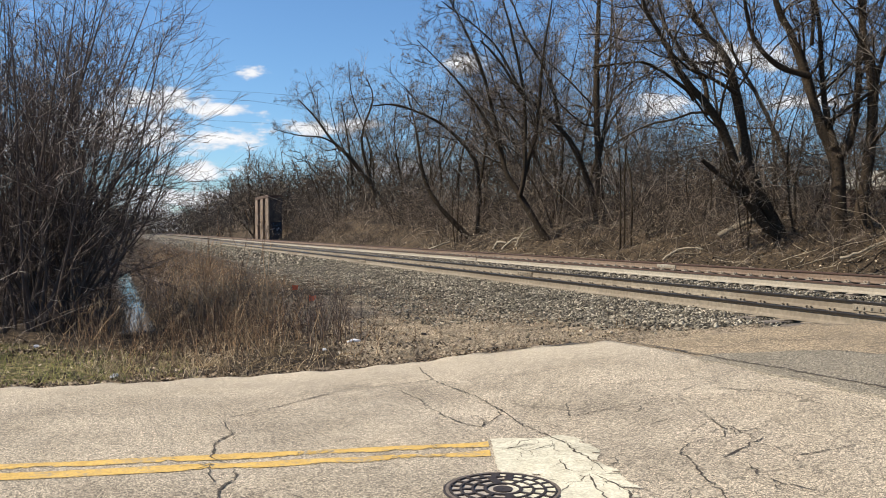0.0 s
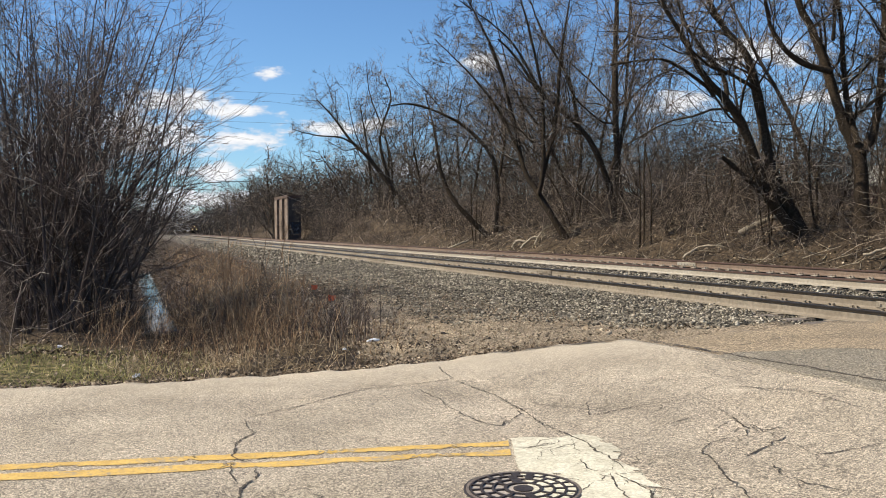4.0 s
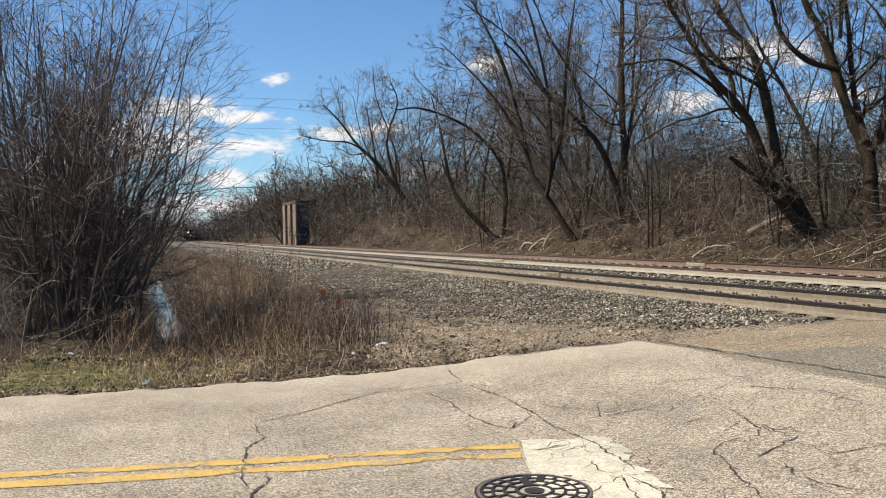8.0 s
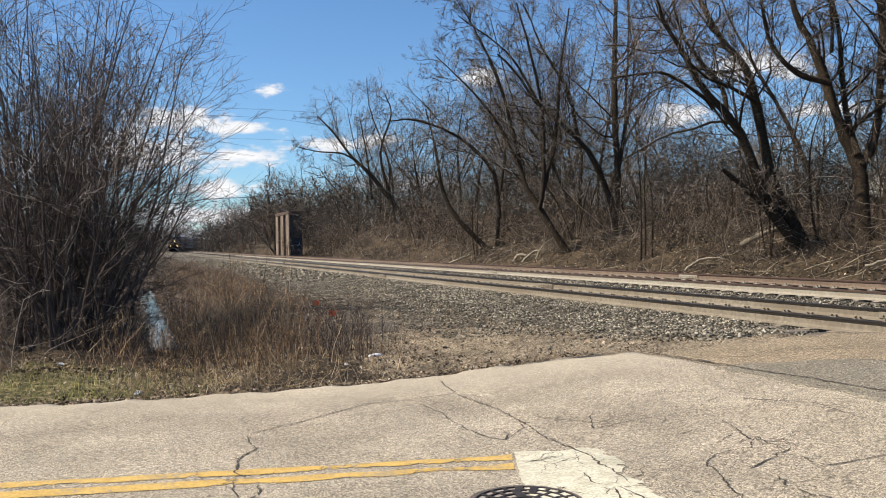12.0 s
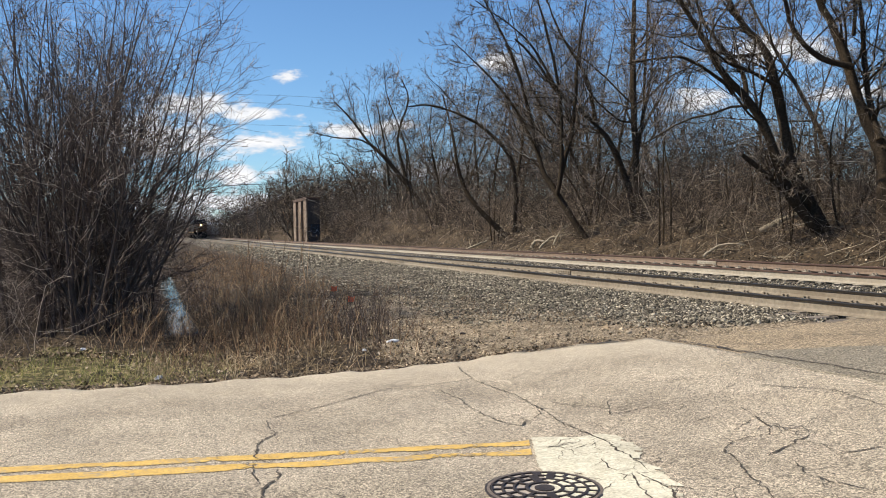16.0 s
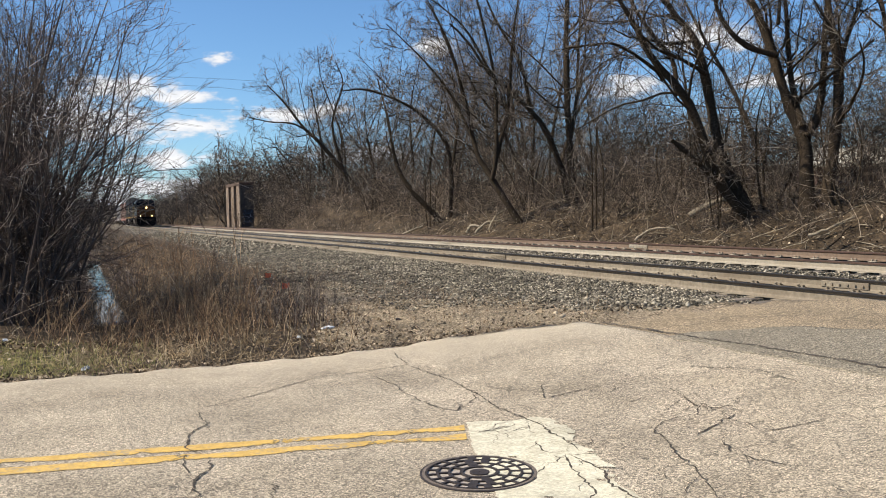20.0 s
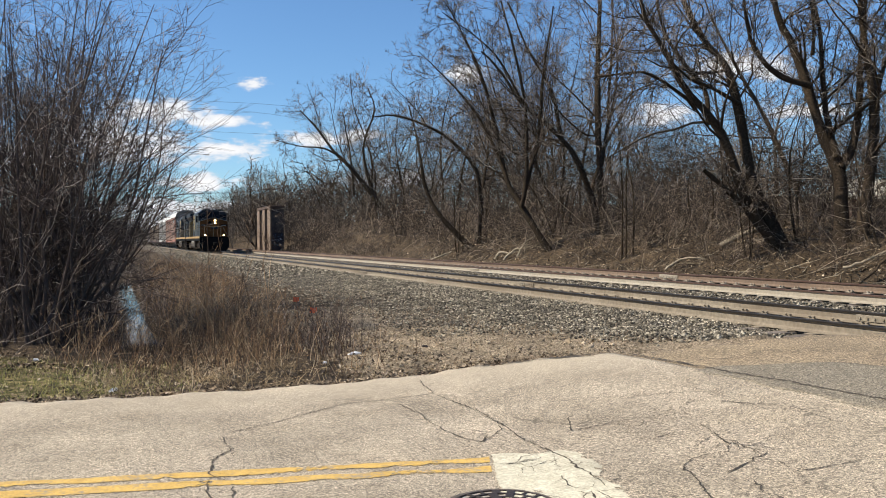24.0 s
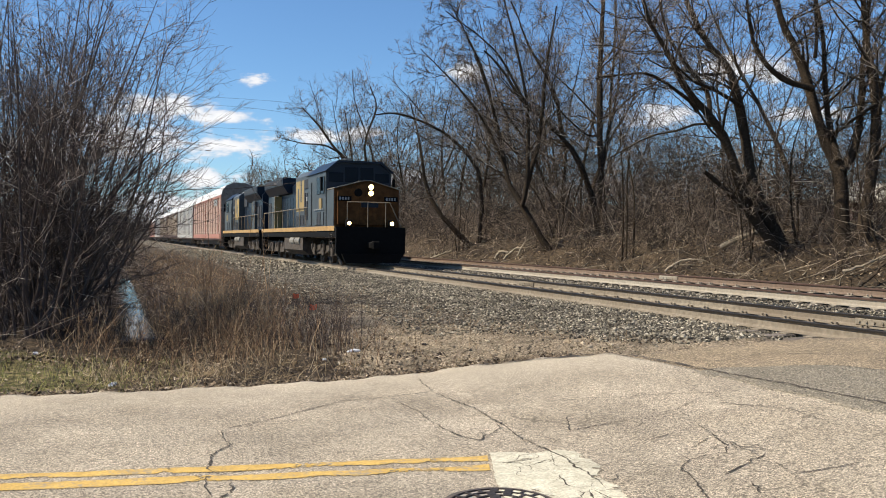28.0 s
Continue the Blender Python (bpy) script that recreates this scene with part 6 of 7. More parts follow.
scrap(-1.21, 11.7, (0.10, 0.05, 0.035), 1, M["scrap"], "crumpled pale plastic wrapper on the ground")
scrap(-1.5, 10.85, (0.035, 0.03, 0.025), 2, M["scrap"], "small crumpled pale scrap on the ground")
scrap(-3.46, 9.02, (0.10, 0.035, 0.03), 3, M["scrap"], "crumpled pale paper by the road edge")
scrap(-5.5, 11.6, (0.05, 0.04, 0.03), 4, M["scrap"], "small pale scrap on the verge")
scrap(-0.27, 12.2, (0.05, 0.04, 0.03), 5, M["iron"], "small dark lump on the gravel")
scrap(-0.42, 14.2, (0.05, 0.05, 0.03), 6, M["iron"], "small dark lump on the gravel")


# ---- the train ----
T = {
    "blue": mat("loco_blue", (0.007, 0.013, 0.024), 0.4, scale=3, vary=0.25, bump=0.03, spec=0.25),
    "mark": mat("loco_marking", (0.36, 0.24, 0.075), 0.6, scale=1.5, vary=0.35, tint2=(0.22, 0.16, 0.07), bump=0.03),
    "grey": mat("loco_grey_blue", (0.050, 0.058, 0.060), 0.5, scale=3, vary=0.35, tint2=(0.045, 0.054, 0.06), bump=0.03),
    # Nose yellow is darkened in its base colour to imitate the shaded front
    "yellow": mat("loco_yellow_shaded", (0.10, 0.043, 0.013), 0.7, scale=4, vary=0.4, tint2=(0.062, 0.026, 0.009), bump=0.03, spec=0.12),
    "stripe": mat("loco_stripe", (0.40, 0.24, 0.085), 0.6, scale=4, vary=0.2, bump=0.02),
    "black": mat("loco_black", (0.006, 0.0055, 0.005), 0.8, scale=6, vary=0.3, bump=0.1, spec=0.12),
    "truck": mat("truck_grime", (0.072, 0.056, 0.042), 0.8, 0.2, scale=6, vary=0.45),
    "tank": mat("tank_grey", (0.21, 0.19, 0.155), 0.6, scale=4, vary=0.25),
    "glass": mat("cab_glass", (0.004, 0.007, 0.014), 0.25, scale=2, vary=0.1, bump=0, spec=0.1),
    "rail": mat("handrail_paint", (0.20, 0.155, 0.10), 0.5, scale=5, vary=0.2, bump=0),
    "grille": mat("grille", (0.022, 0.024, 0.028), 0.7, scale=20, vary=0.4),
    "plate": mat("number_plate", (0.25, 0.25, 0.24), 0.5, scale=5, vary=0.2, bump=0),
    "lamp": mat("lamp_lens", (0.9, 0.8, 0.6), 0.2, bump=0, emit=(1.0, 0.62, 0.24, 10.0)),
    "ditch": mat("ditch_lens", (0.9, 0.8, 0.6), 0.2, bump=0, emit=(1.0, 0.60, 0.22, 10.0)),
    "roof": mat("rack_roof", (0.66, 0.65, 0.63), 0.5, 0.0, scale=2, vary=0.15, bump=0.05),
    "rust": mat("rack_red", (0.30, 0.13, 0.095), 0.75, scale=3, vary=0.3, tint2=(0.36, 0.17, 0.125)),
    "pink": mat("rack_faded_panel", (0.34, 0.215, 0.165), 0.7, scale=3, vary=0.3, tint2=(0.36, 0.28, 0.225)),
    "silver": mat("rack_silver", (0.42, 0.40, 0.37), 0.55, 0.2, scale=3, vary=0.2, tint2=(0.36, 0.33, 0.29)),
    "tan": mat("rack_tan", (0.30, 0.235, 0.17), 0.7, scale=3, vary=0.25, tint2=(0.24, 0.18, 0.13)),
    "dark": mat("rack_brown", (0.10, 0.06, 0.045), 0.75, scale=3, vary=0.3),
}


def wheel_truck(parent, yc, axles, length, r=0.53, mat_frame=None):
    """A bogie: side frames, springs, and its wheelsets."""
    bm = bmesh.new()
    for sd in (-1, 1):
        prism(bm, [(-length / 2, 0.52), (-length / 2 + 0.25, 0.85), (length / 2 - 0.25, 0.85), (length / 2, 0.52), (length / 2 - 0.35, 0.40), (length * 0.2, 0.62), (0, 0.40), (-length * 0.2, 0.62), (-length / 2 + 0.35, 0.40)],
              sd * 1.05 - 0.09, sd * 1.05 + 0.09, axis="x")
        for v in list(bm.verts)[-18:]:
            v.co.y += yc
        for a in axles:
            box(bm, sd * 1.08 - 0.16, sd * 1.08 + 0.16, yc + a - 0.17, yc + a + 0.17, 0.36, 0.72, 0.03)
            rod(bm, (sd * 1.2, yc + a - 0.28, 0.62), (sd * 1.2, yc + a - 0.28, 0.88), 0.09, 8)
            rod(bm, (sd * 1.2, yc + a + 0.28, 0.62), (sd * 1.2, yc + a + 0.28, 0.88), 0.09, 8)
            rod(bm, (sd * 1.16, yc + a - 0.5, 0.95), (sd * 1.16, yc + a + 0.1, 0.35), 0.035, 6)
    tr = part("truck", bm, mat_frame or T["truck"], parent, "grimy wheel truck")
    for a in axles:
        bm = bmesh.new()
        for sd in (-1, 1):
            rod(bm, (sd * 0.69, 0, 0), (sd * 0.82, 0, 0), r, 20)
            rod(bm, (sd * 0.66, 0, 0), (sd * 0.69, 0, 0), r + 0.03, 20)
            for k in range(6):
                an = k * math.pi / 3
                box(bm, sd * 0.835 - 0.02, sd * 0.835 + 0.02, math.cos(an) * r * 0.55 - 0.05, math.cos(an) * r * 0.55 + 0.05, math.sin(an) * r * 0.55 - 0.05, math.sin(an) * r * 0.55 + 0.05)
        rod(bm, (-0.7, 0, 0), (0.7, 0, 0), 0.09, 8)
        w = part("wheelset", bm, T["truck"], tr)
        w.matrix_basis = pose(0, yc + a, r)
        SPIN.append((w, yc + a, r))
    return tr


SPIN = []


def build_loco(label):
    """A six-axle wide-nosed freight locomotive; y runs forward, the coupler face at 0."""
    th = thing("locomotive", pose(0, 0, 0), label, "locomotive", "train")
    # frame, pilot, coupler
    bm = bmesh.new()
    box(bm, -1.5, 1.5, -19.0, -0.55, 1.18, 1.42, 0.02)
    part("underframe", bm, T["black"], th)
    bm = bmesh.new()
    for sd in (-1, 1):
        box(bm, sd * 1.515 - 0.02, sd * 1.515 + 0.02, -19.0, -0.7, 1.46, 1.66)
    part("sill_stripe", bm, T["stripe"], th, "yellow stripe along the sill")
    part("walkway", bm_box(-1.5, 1.5, -19.0, -0.6, 1.42, 1.62), T["black"], th)
    for y0, sg in ((-0.55, 1), (-19.05, -1)):
        bm = bmesh.new()
        prism(bm, [(-1.5, 0.55), (-1.2, 0.14), (1.2, 0.14), (1.5, 0.55), (1.5, 1.62), (-1.5, 1.62)], y0 - 0.06, y0 + 0.06)
        prism(bm, [(-1.15, 0.12), (1.15, 0.12), (1.3, 0.5), (-1.3, 0.5)], y0 + sg * 0.05, y0 + sg * 0.3)
        part("pilot", bm, T["black"], th, "black pilot plate")
        bm = bmesh.new()
        box(bm, -0.16, 0.16, min(y0, y0 + sg * 0.55), max(y0, y0 + sg * 0.55), 0.72, 1.0, 0.04)
        box(bm, -0.22, 0.12, min(y0 + sg * 0.4, y0 + sg * 0.66), max(y0 + sg * 0.4, y0 + sg * 0.66), 0.68, 1.04, 0.05)
        part("coupler", bm, T["black"], th)
        for sd in (-1, 1):
            bm = bmesh.new()
            for k in range(4):
                box(bm, sd * 1.36 - 0.16, sd * 1.36 + 0.16, y0 - sg * 0.75 - 0.2, y0 - sg * 0.75 + 0.2, 0.38 + 0.3 * k, 0.42 + 0.3 * k)
            box(bm, sd * 1.53 - 0.01, sd * 1.53 + 0.01, y0 - sg * 0.75 - 0.27, y0 - sg * 0.75 - 0.23, 0.36, 1.4)
            box(bm, sd * 1.53 - 0.01, sd * 1.53 + 0.01, y0 - sg * 0.75 + 0.23, y0 - sg * 0.75 + 0.27, 0.36, 1.4)
            part("step", bm, T["truck"], th)
    # nose
    bm = bmesh.new()
    prism(bm, [(-1.42, 1.62), (1.42, 1.62), (1.42, 3.24), (0.14, 3.58), (-0.14, 3.58), (-1.42, 3.24)], -2.5, -1.05)
    bmesh.ops.bevel(bm, geom=[e for e in bm.edges if all(v.co.y > -1.2 for v in e.verts)], offset=0.12, segments=2, affect="EDGES")
    nose = part("nose", bm, T["yellow"], th, "yellow front of the nose, darkened for its shade")
    bm = bmesh.new()
    for sd in (-1, 1):
        box(bm, sd * 1.43 - 0.015, sd * 1.43 + 0.015, -2.5, -1.2, 1.63, 3.2)
    part("nose_side", bm, T["grey"], nose, "grey blue side of the nose")
    bm = bmesh.new()
    prism(bm, [(-1.44, 3.24), (-0.15, 3.585), (0.15, 3.585), (1.44, 3.24), (1.44, 3.27), (0.15, 3.615), (-0.15, 3.615), (-1.44, 3.27)], -2.5, -1.08)
    part("nose_top", bm, T["tank"], nose, "pale grey top of the nose")
    part("nose_door", bm_box(-0.36, 0.36, -1.06, -1.02, 1.7, 3.1, bevel=0.01), T["yellow"], nose)
    bm = bmesh.new()
    rod(bm, (0.42, -1.06, 3.08), (0.42, -0.99, 3.08), 0.17, 14)
    part("bell_plate", bm, T["black"], nose)
    for sd in (-1, 1):
        bm = bm_box(sd * 1.02 - 0.3, sd * 1.02 + 0.3, -1.04, -1.0, 2.72, 2.92, bevel=0.01)
        nb = part("number_board", bm, T["black"], nose)
        for k in range(4):
            part("bar", bm_box(sd * 1.02 - 0.2 + 0.12 * k, sd * 1.02 - 0.13 + 0.12 * k, -1.0, -0.994, 2.76, 2.88), T["plate"], nb)
    part("emblem", bm_box(-0.45, 0.3, -1.012, -0.995, 2.46, 2.66), T["blue"], nose, "dark band of a painted emblem")
    for z in (3.32, 3.06):
        bm = bmesh.new()
        rod(bm, (-0.12, -1.06, z), (-0.12, -0.98, z), 0.14, 14)
        hl = part("headlight", bm, T["black"], nose)
        bm = bmesh.new()
        rod(bm, (-0.12, -0.99, z), (-0.12, -0.965, z), 0.105, 14)
        part("lens", bm, T["lamp"], hl, "glowing headlight lens")
    for sd in (-1, 1):
        bm = bmesh.new()
        box(bm, sd * 0.93 - 0.13, sd * 0.93 + 0.13, -0.75, -0.55, 1.62, 1.92, 0.03)
        dl = part("ditch_light", bm, T["black"], th)
        bm = bmesh.new()
        rod(bm, (sd * 0.93, -0.56, 1.77), (sd * 0.93, -0.53, 1.77), 0.08, 14)
        part("lens", bm, T["ditch"], dl, "glowing ditch light lens")
    # cab
    bm = bmesh.new()
    prism(bm, [(-1.48, 1.62), (1.48, 1.62), (1.48, 4.08), (0.95, 4.47), (-0.95, 4.47), (-1.48, 4.08)], -6.0, -2.45)
    cab = part("cab", bm, T["grey"], th, "grey blue cab")
    bm = bmesh.new()
    prism(bm, [(-1.55, 4.05), (-0.98, 4.53), (0.98, 4.53), (1.55, 4.05), (1.47, 4.02), (0.93, 4.44), (-0.93, 4.44), (-1.47, 4.02)], -6.1, -2.28)
    part("cab_roof", bm, T["blue"], cab, "dark blue cab roof")
    bm = bmesh.new()
    prism(bm, [(-1.44, 3.2), (1.44, 3.2), (1.44, 4.04), (0.93, 4.42), (-0.93, 4.42), (-1.44, 4.04)], -2.46, -2.41)
    part("cab_front", bm, T["blue"], cab, "dark blue cab front")
    for x0, x1 in ((-1.36, -0.72), (-0.64, -0.05), (0.05, 0.64), (0.72, 1.36)):
        part("windshield", bm_box(x0, x1, -2.42, -2.39, 3.6, 4.0 if abs(x0 + x1) > 1 else 4.25, bevel=0.012), T["glass"], cab)
    bm = bmesh.new()
    box(bm, -0.5, 0.5, -4.9, -4.1, 4.5, 4.66, 0.05)
    part("air_conditioner", bm, T["roof"], cab)
    for sd in (-1, 1):
        for y0, y1 in ((-4.1, -3.4), (-3.3, -2.7)):
            part("side_window", bm_box(sd * 1.5 - 0.015, sd * 1.5 + 0.015, y0, y1, 3.1, 3.85, bevel=0.008), T["glass"], cab)
        part("cab_door", bm_box(sd * 1.5 - 0.02, sd * 1.5 + 0.02, -5.8, -5.2, 1.7, 3.7, bevel=0.01), T["grey"], cab)
        part("mirror", bm_box(sd * 1.64 - 0.05, sd * 1.64 + 0.05, -2.65, -2.55, 3.2, 3.8), T["black"], cab)
        part("crest", bm_box(sd * 1.515 - 0.01, sd * 1.515 + 0.01, -3.6, -3.1, 2.45, 2.9), T["mark"], cab, "small yellow painted crest")
    # hood in sections
    def hood(y0, y1, w, z1, name, material, label=""):
        b = bmesh.new()
        prism(b, [(-w, 1.62), (w, 1.62), (w, z1 - 0.25), (w - 0.25, z1), (-w + 0.25, z1), (-w, z1 - 0.25)], y0, y1)
        return part(name, b, material, th, label)
    aux = hood(-9.3, -6.0, 1.40, 4.38, "control_hood", T["grey"], "grey blue hood panel")
    for sd in (-1, 1):
        part("marking", bm_box(sd * 1.395 - 0.01, sd * 1.395 + 0.01, -9.2, -7.3, 2.45, 3.95), T["mark"], aux, "large faded yellow painted block")
        part("marking_bar", bm_box(sd * 1.40 - 0.012, sd * 1.40 + 0.012, -8.75, -8.45, 2.6, 3.6), T["grey"], aux)
        part("marking_bar", bm_box(sd * 1.40 - 0.012, sd * 1.40 + 0.012, -8.1, -7.85, 2.9, 3.95), T["grey"], aux)
        for k in range(4):
            part("grille", bm_box(sd * 1.40 - 0.02, sd * 1.40 + 0.02, -9.1 + 0.62 * k, -8.65 + 0.62 * k, 1.75, 2.25), T["grille"], aux)
        for k in range(3):
            part("louvre", bm_box(sd * 1.41 - 0.02, sd * 1.41 + 0.02, -7.15 + 0.4 * k, -6.9 + 0.4 * k, 2.0, 3.3), T["grille"], aux)
        part("vent", bm_box(sd * 1.41 - 0.02, sd * 1.41 + 0.02, -7.1, -6.2, 3.5, 3.95), T["grille"], aux)
        part("placard", bm_box(sd * 1.425 - 0.02, sd * 1.425 + 0.02, -6.6, -6.35, 2.9, 3.1), T["plate"], aux, "small pale placard")
        for k in range(3):
            part("locker_door", bm_box(sd * 1.50 - 0.02, sd * 1.50 + 0.02, -4.5 + 0.62 * k, -4.0 + 0.62 * k, 1.72, 2.3, bevel=0.01), T["grille"] if k == 1 else T["grey"], cab)
        part("grab_rail", bm_box(sd * 1.53 - 0.012, sd * 1.53 + 0.012, -4.6, -2.7, 2.40, 2.43), T["plate"], cab)
    eng = hood(-15.4, -9.3, 0.98, 4.15, "engine_hood", T["blue"], "dark blue engine hood")
    for sd in (-1, 1):
        for k in range(7):
            part("engine_door", bm_box(sd * 0.99 - 0.015, sd * 0.99 + 0.015, -15.0 + 0.8 * k, -14.27 + 0.8 * k, 1.75, 3.3, bevel=0.01), T["blue"], eng)
        part("air_intake", bm_box(sd * 1.02 - 0.04, sd * 1.02 + 0.04, -10.9, -9.45, 3.35, 4.0), T["grille"], eng)
    bm = bmesh.new()
    box(bm, -0.45, 0.45, -12.6, -11.8, 4.2, 4.5, 0.06)
    part("exhaust_stack", bm, T["black"], eng)
    rad = hood(-18.5, -15.4, 1.2, 4.1, "radiator_hood", T["blue"], "dark blue radiator section")
    bm = bmesh.new()
    prism(bm, [(-1.2, 3.55), (1.2, 3.55), (1.5, 4.0), (1.5, 4.4), (-1.5, 4.4), (-1.5, 4.0)], -18.2, -12.4)
    part("radiator_wing", bm, T["blue"], rad, "overhanging dark blue radiator wing")
    for sd in (-1, 1):
        part("radiator_grille", bm_box(sd * 1.505 - 0.015, sd * 1.505 + 0.015, -18.0, -12.6, 4.05, 4.35), T["grille"], rad)
        for k in range(3):
            part("grille", bm_box(sd * 1.215 - 0.015, sd * 1.215 + 0.015, -18.2 + 0.9 * k, -17.5 + 0.9 * k, 1.8, 3.2), T["grille"], rad)
    for sd in (-1, 1):
        part("bulkhead", bm_box(sd * 1.19 - 0.2, sd * 1.19 + 0.2, -15.4, -15.34, 1.64, 3.5, bevel=0.01), T["mark"], rad, "amber painted end panel")
        part("hood_case", bm_box(sd * 1.19 - 0.2, sd * 1.19 + 0.2, -16.4, -15.42, 1.64, 3.5, bevel=0.02), T["grey"], rad)
    # tank, air reservoirs
    bm = bmesh.new()
    prism(bm, [(-1.45, 1.15), (-1.45, 0.55), (-1.1, 0.30), (1.1, 0.30), (1.45, 0.55), (1.45, 1.15)], -12.0, -7.3)
    part("fuel_tank", bm, T["truck"], th, "grimy fuel tank")
    for sd in (-1, 1):
        bm = bmesh.new()
        rod(bm, (sd * 1.32, -9.0, 1.0), (sd * 1.32, -7.9, 1.0), 0.22, 14)
        part("air_tank", bm, T["tank"], th, "pale dusty air reservoir")
        bm = bmesh.new()
        rod(bm, (sd * 1.32, -10.3, 1.0), (sd * 1.32, -9.2, 1.0), 0.22, 14)
        part("air_tank", bm, T["tank"], th, "pale dusty air reservoir")
    wheel_truck(th, -4.1, (-1.75, 0, 1.75), 4.8)
    wheel_truck(th, -15.2, (-1.75, 0, 1.75), 4.8)
    # handrails
    for sd in (-1, 1):
        bm = bmesh.new()
        rod(bm, (sd * 1.46, -18.5, 2.6), (sd * 1.46, -6.3, 2.6), 0.022, 5)
        hr = part("handrail", bm, T["rail"], th)
        for k in range(9):
            bm = bmesh.new()
            rod(bm, (sd * 1.46, -18.4 + 1.48 * k, 1.62), (sd * 1.46, -18.4 + 1.48 * k, 2.6), 0.02, 5)
            part("post", bm, T["rail"], hr)
    bm = bmesh.new()
    rod(bm, (-0.85, -0.62, 2.66), (1.0, -0.62, 2.66), 0.022, 5)
    rod(bm, (-0.85, -0.62, 2.66), (-1.4, -0.75, 1.62), 0.022, 5)
    rod(bm, (-0.66, -0.62, 2.66), (-0.66, -0.62, 1.62), 0.02, 5)
    rod(bm, (0.12, -0.62, 2.66), (0.12, -0.62, 1.62), 0.02, 5)
    rod(bm, (1.0, -0.62, 2.66), (1.0, -0.62, 1.62), 0.02, 5)
    part("handrail", bm, T["rail"], th)
    bm = bmesh.new()
    for k in range(3):
        rod(bm, (0.3 + 0.12 * k, -3.3 - 0.1 * k, 4.55), (0.3 + 0.12 * k, -2.85 - 0.1 * k, 4.61), 0.05, 8, 0.09)
    part("horn", bm, T["tank"], th)
    return th


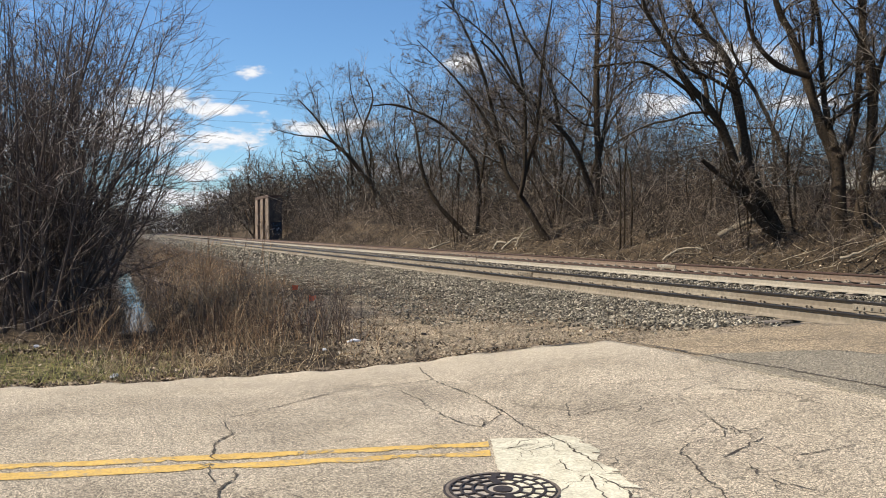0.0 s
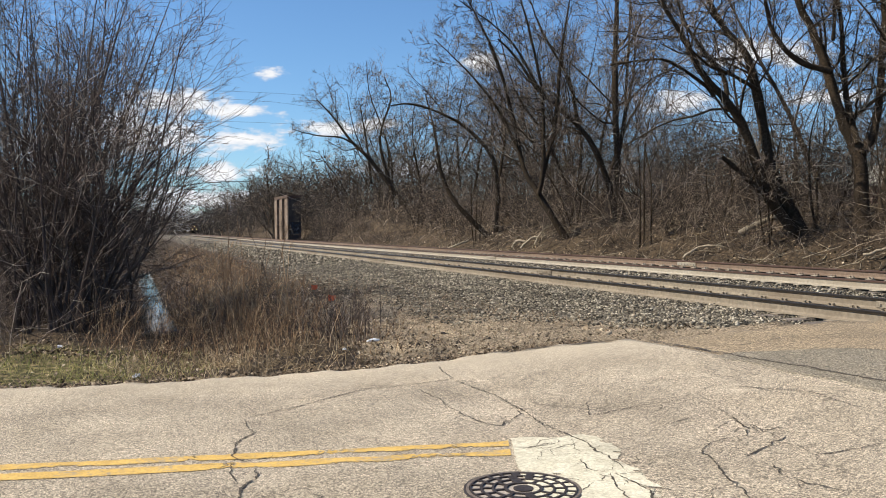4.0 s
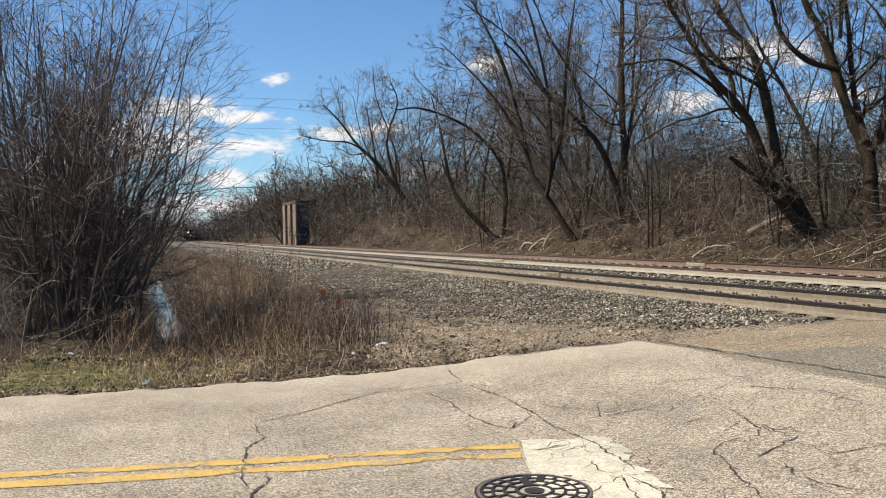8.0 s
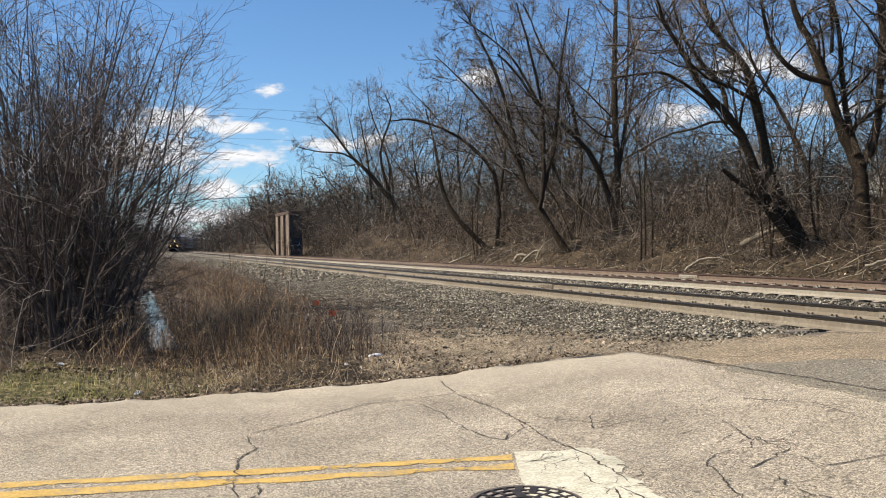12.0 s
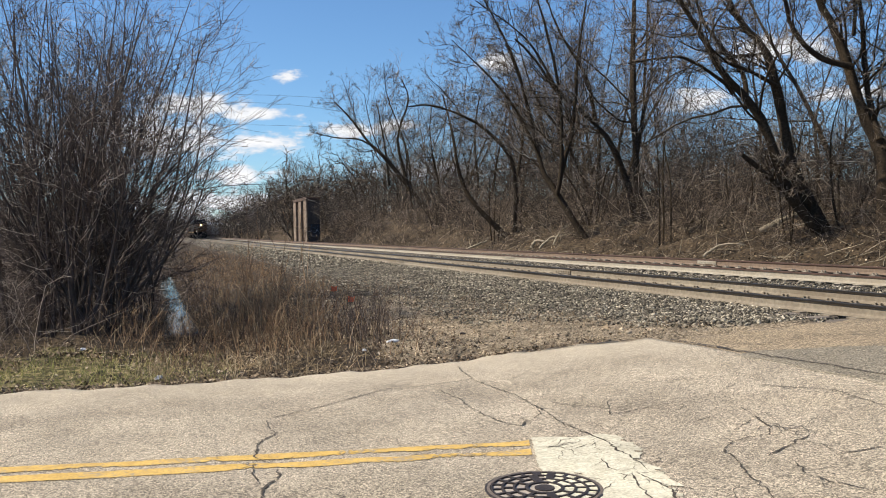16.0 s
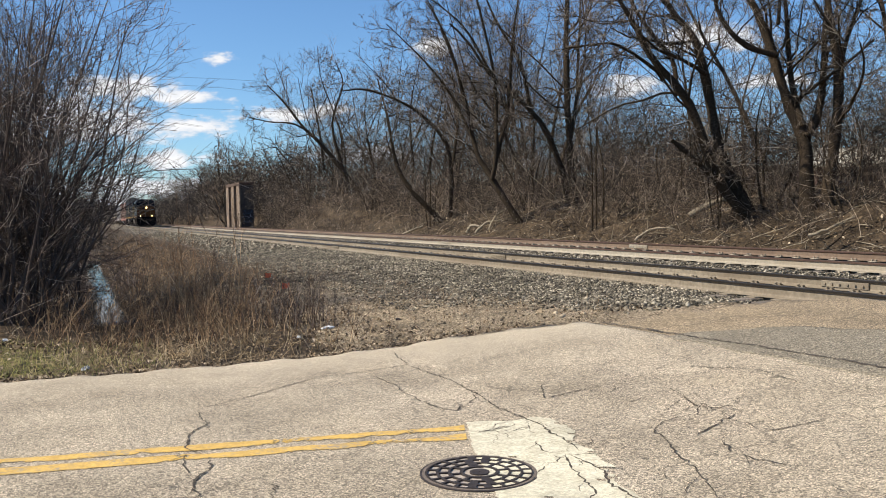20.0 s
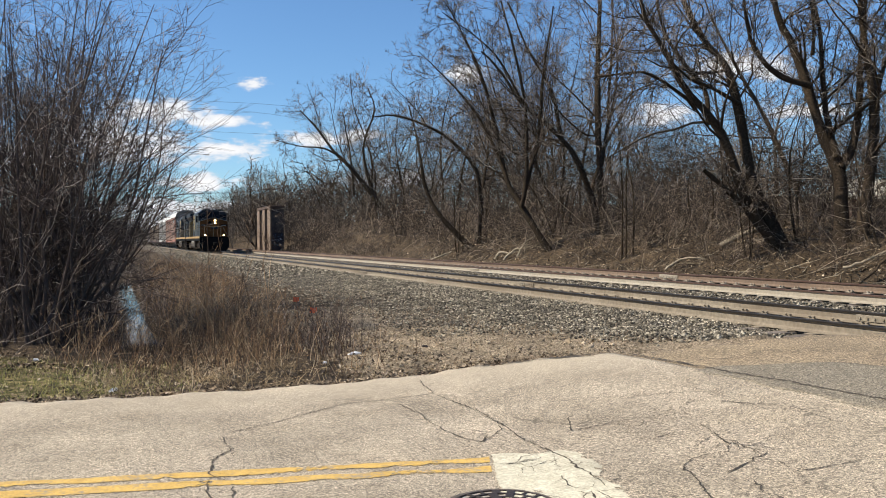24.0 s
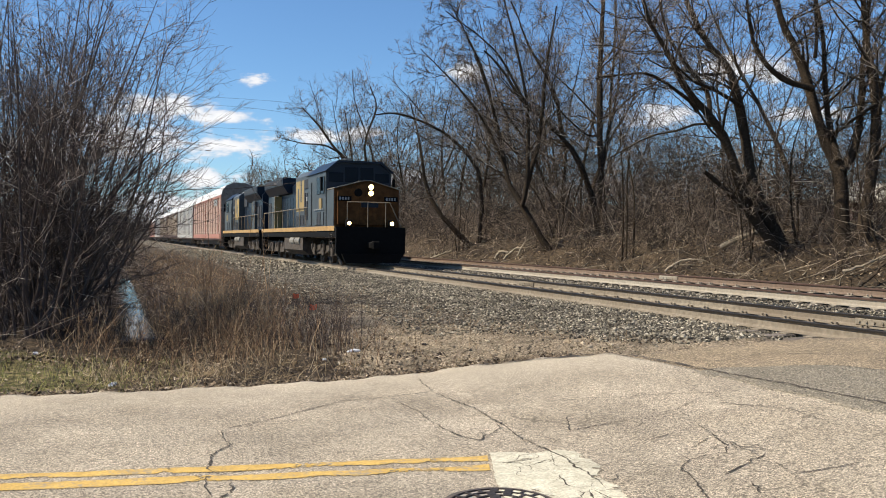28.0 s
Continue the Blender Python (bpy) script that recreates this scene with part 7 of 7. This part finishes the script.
def build_autorack(label, post, panel, roof_end):
    """A tall closed car carrier; y runs forward, the coupler face at 0."""
    th = thing("autorack_car", pose(0, 0, 0), label, "freight car", "train")
    L = 27.4
    bm = bmesh.new()
    box(bm, -1.45, 1.45, -L + 0.5, -0.5, 0.85, 1.15, 0.02)
    box(bm, -0.3, 0.3, -L + 0.05, -0.05, 0.75, 1.0, 0.03)
    part("underframe", bm, T["dark"], th)
    arch = [(1.52, 1.15), (1.52, 4.7), (1.40, 5.15), (1.08, 5.52), (0.5, 5.76), (-0.5, 5.76), (-1.08, 5.52), (-1.40, 5.15), (-1.52, 4.7), (-1.52, 1.15)]
    bm = bmesh.new()
    top = [p for p in arch if p[1] > 4.6]
    prism(bm, top + [(-1.42, 4.68), (1.42, 4.68)], -L + 0.6, -0.6)
    part("roof", bm, T["roof"], th, "pale metal roof")
    for y in (-0.62, -L + 0.62):
        bm = bmesh.new()
        prism(bm, [(p[0] * 0.98, p[1] * 0.995) for p in arch], y - 0.05, y + 0.05)
        end = part("end_door", bm, roof_end, th)
        for k in range(4):
            part("rib", bm_box(-1.2 + 0.72 * k, -1.1 + 0.72 * k, y - 0.1, y + 0.1, 1.2, 5.3), roof_end, end)
    # one folded sheet: flat bands between raised ribs
    edge = [(-0.022, 0.0)]
    for k in range(8):
        z = 0.2 + 0.38 * k
        edge += [(-0.022, z), (-0.05, z + 0.02), (-0.05, z + 0.09), (-0.022, z + 0.11)]
    edge.append((-0.022, 3.3))
    bm = bmesh.new()
    prism(bm, edge + [(-x, z) for x, z in edge[::-1]], -1.02, 1.02)
    pan = bpy.data.meshes.new("side_panel")
    bm.to_mesh(pan), bm.free()
    pan.materials.append(panel)
    cnt = 12
    w = (L - 1.4) / cnt
    pm = bpy.data.meshes.new("post")
    bm = bm_box(-0.07, 0.07, -0.07, 0.07, 1.1, 4.72)
    bm.to_mesh(pm), bm.free()
    pm.materials.append(post)
    pm2 = pm.copy()
    pm2.materials[0] = panel
    for sd in (-1, 1):
        for k in range(cnt):
            ob = new("side_panel", pan)
            ob.parent = th
            ob.matrix_basis = pose(sd * 1.46, -0.7 - w * (k + 0.5), 1.3)
        for k in range(cnt + 1):
            ob = new("post", pm if k in (0, 1, 6, cnt) else pm2)
            ob.parent = th
            ob.matrix_basis = pose(sd * 1.48, -0.7 - w * k, 0)
        part("top_rail", bm_box(sd * 1.49 - 0.06, sd * 1.49 + 0.06, -L + 0.6, -0.6, 4.5, 4.72), post, th)
        part("side_sill", bm_box(sd * 1.49 - 0.06, sd * 1.49 + 0.06, -L + 0.6, -0.6, 1.02, 1.4), post, th)
        part("placard", bm_box(sd * 1.54 - 0.01, sd * 1.54 + 0.01, -6.0, -3.2, 3.9, 4.4), T["plate"], th, "pale lettered placard as plain block")
        bm = bmesh.new()
        for k in range(9):
            rod(bm, (sd * 1.56, -0.95, 1.1 + 0.42 * k), (sd * 1.56, -0.6, 1.1 + 0.42 * k), 0.02, 4)
        part("ladder", bm, post, th)
    wheel_truck(th, -3.0, (-0.9, 0.9), 2.7, 0.42)
    wheel_truck(th, -L + 3.0, (-0.9, 0.9), 2.7, 0.42)
    return th


TRAIN = []
lead = build_loco("dark blue and yellow freight locomotive with lit headlights")
TRAIN.append((lead, 19.6, 0.0, False))
second = copy_thing(lead, pose(0, 0, 0))
tagged(second, "dark blue and yellow freight locomotive running backwards")
TRAIN.append((second, 19.6, 19.6, True))
racks = [build_autorack("tall red and faded pink autorack freight car", T["rust"], T["pink"], T["tank"]),
         build_autorack("tall silver autorack freight car with pale posts", T["silver"], T["silver"], T["tank"]),
         build_autorack("tall tan autorack freight car with brown posts", T["dark"], T["tan"], T["dark"])]
order = [0, 1, 2, 2, 1, 0, 2, 1, 2]
used = set()
for i, k in enumerate(order):
    ob = racks[k]
    if k in used:
        ob = copy_thing(ob, pose(0, 0, 0))
    used.add(k)
    TRAIN.append((ob, 27.6, 39.3 + 27.6 * i, False))


def front_s(t):
    """How far down the line the leading coupler is."""
    near, far = min(28.0 - t, 3.0), max(25.0 - t, 0.0)
    return 34.15 + 14.6 * near + 14.3 * far


def car_pose(s0, length, backwards):
    a = Vector((*[float(v) for v in track_xy(N_NEAR, s0 + 4)], 0))
    b = Vector((*[float(v) for v in track_xy(N_NEAR, s0 + length - 4)], 0))
    d = (a - b).normalized()
    if backwards:
        at = a - d * (length - 4)
        d = -d
    else:
        at = a + d * 4
    return Matrix.Translation((at.x, at.y, RAIL_TOP)) @ Matrix.Rotation(math.atan2(-d.x, d.y), 4, "Z")


def motions():
    for ob, length, back, rev in TRAIN:
        walk(ob, [(t, car_pose(front_s(t) + back, length, rev)) for t in np.arange(0, 28.01, 0.5)])
    # wheels of the leading engine
    for w, y, r in SPIN[:6]:
        rows = []
        for k in range(0, 841):
            t = k / 30
            rows.append((t, Matrix.Translation((0, y, r)) @ Matrix.Rotation(-(14.4 * t) / r, 4, "X")))
        walk(w, rows)


motions()
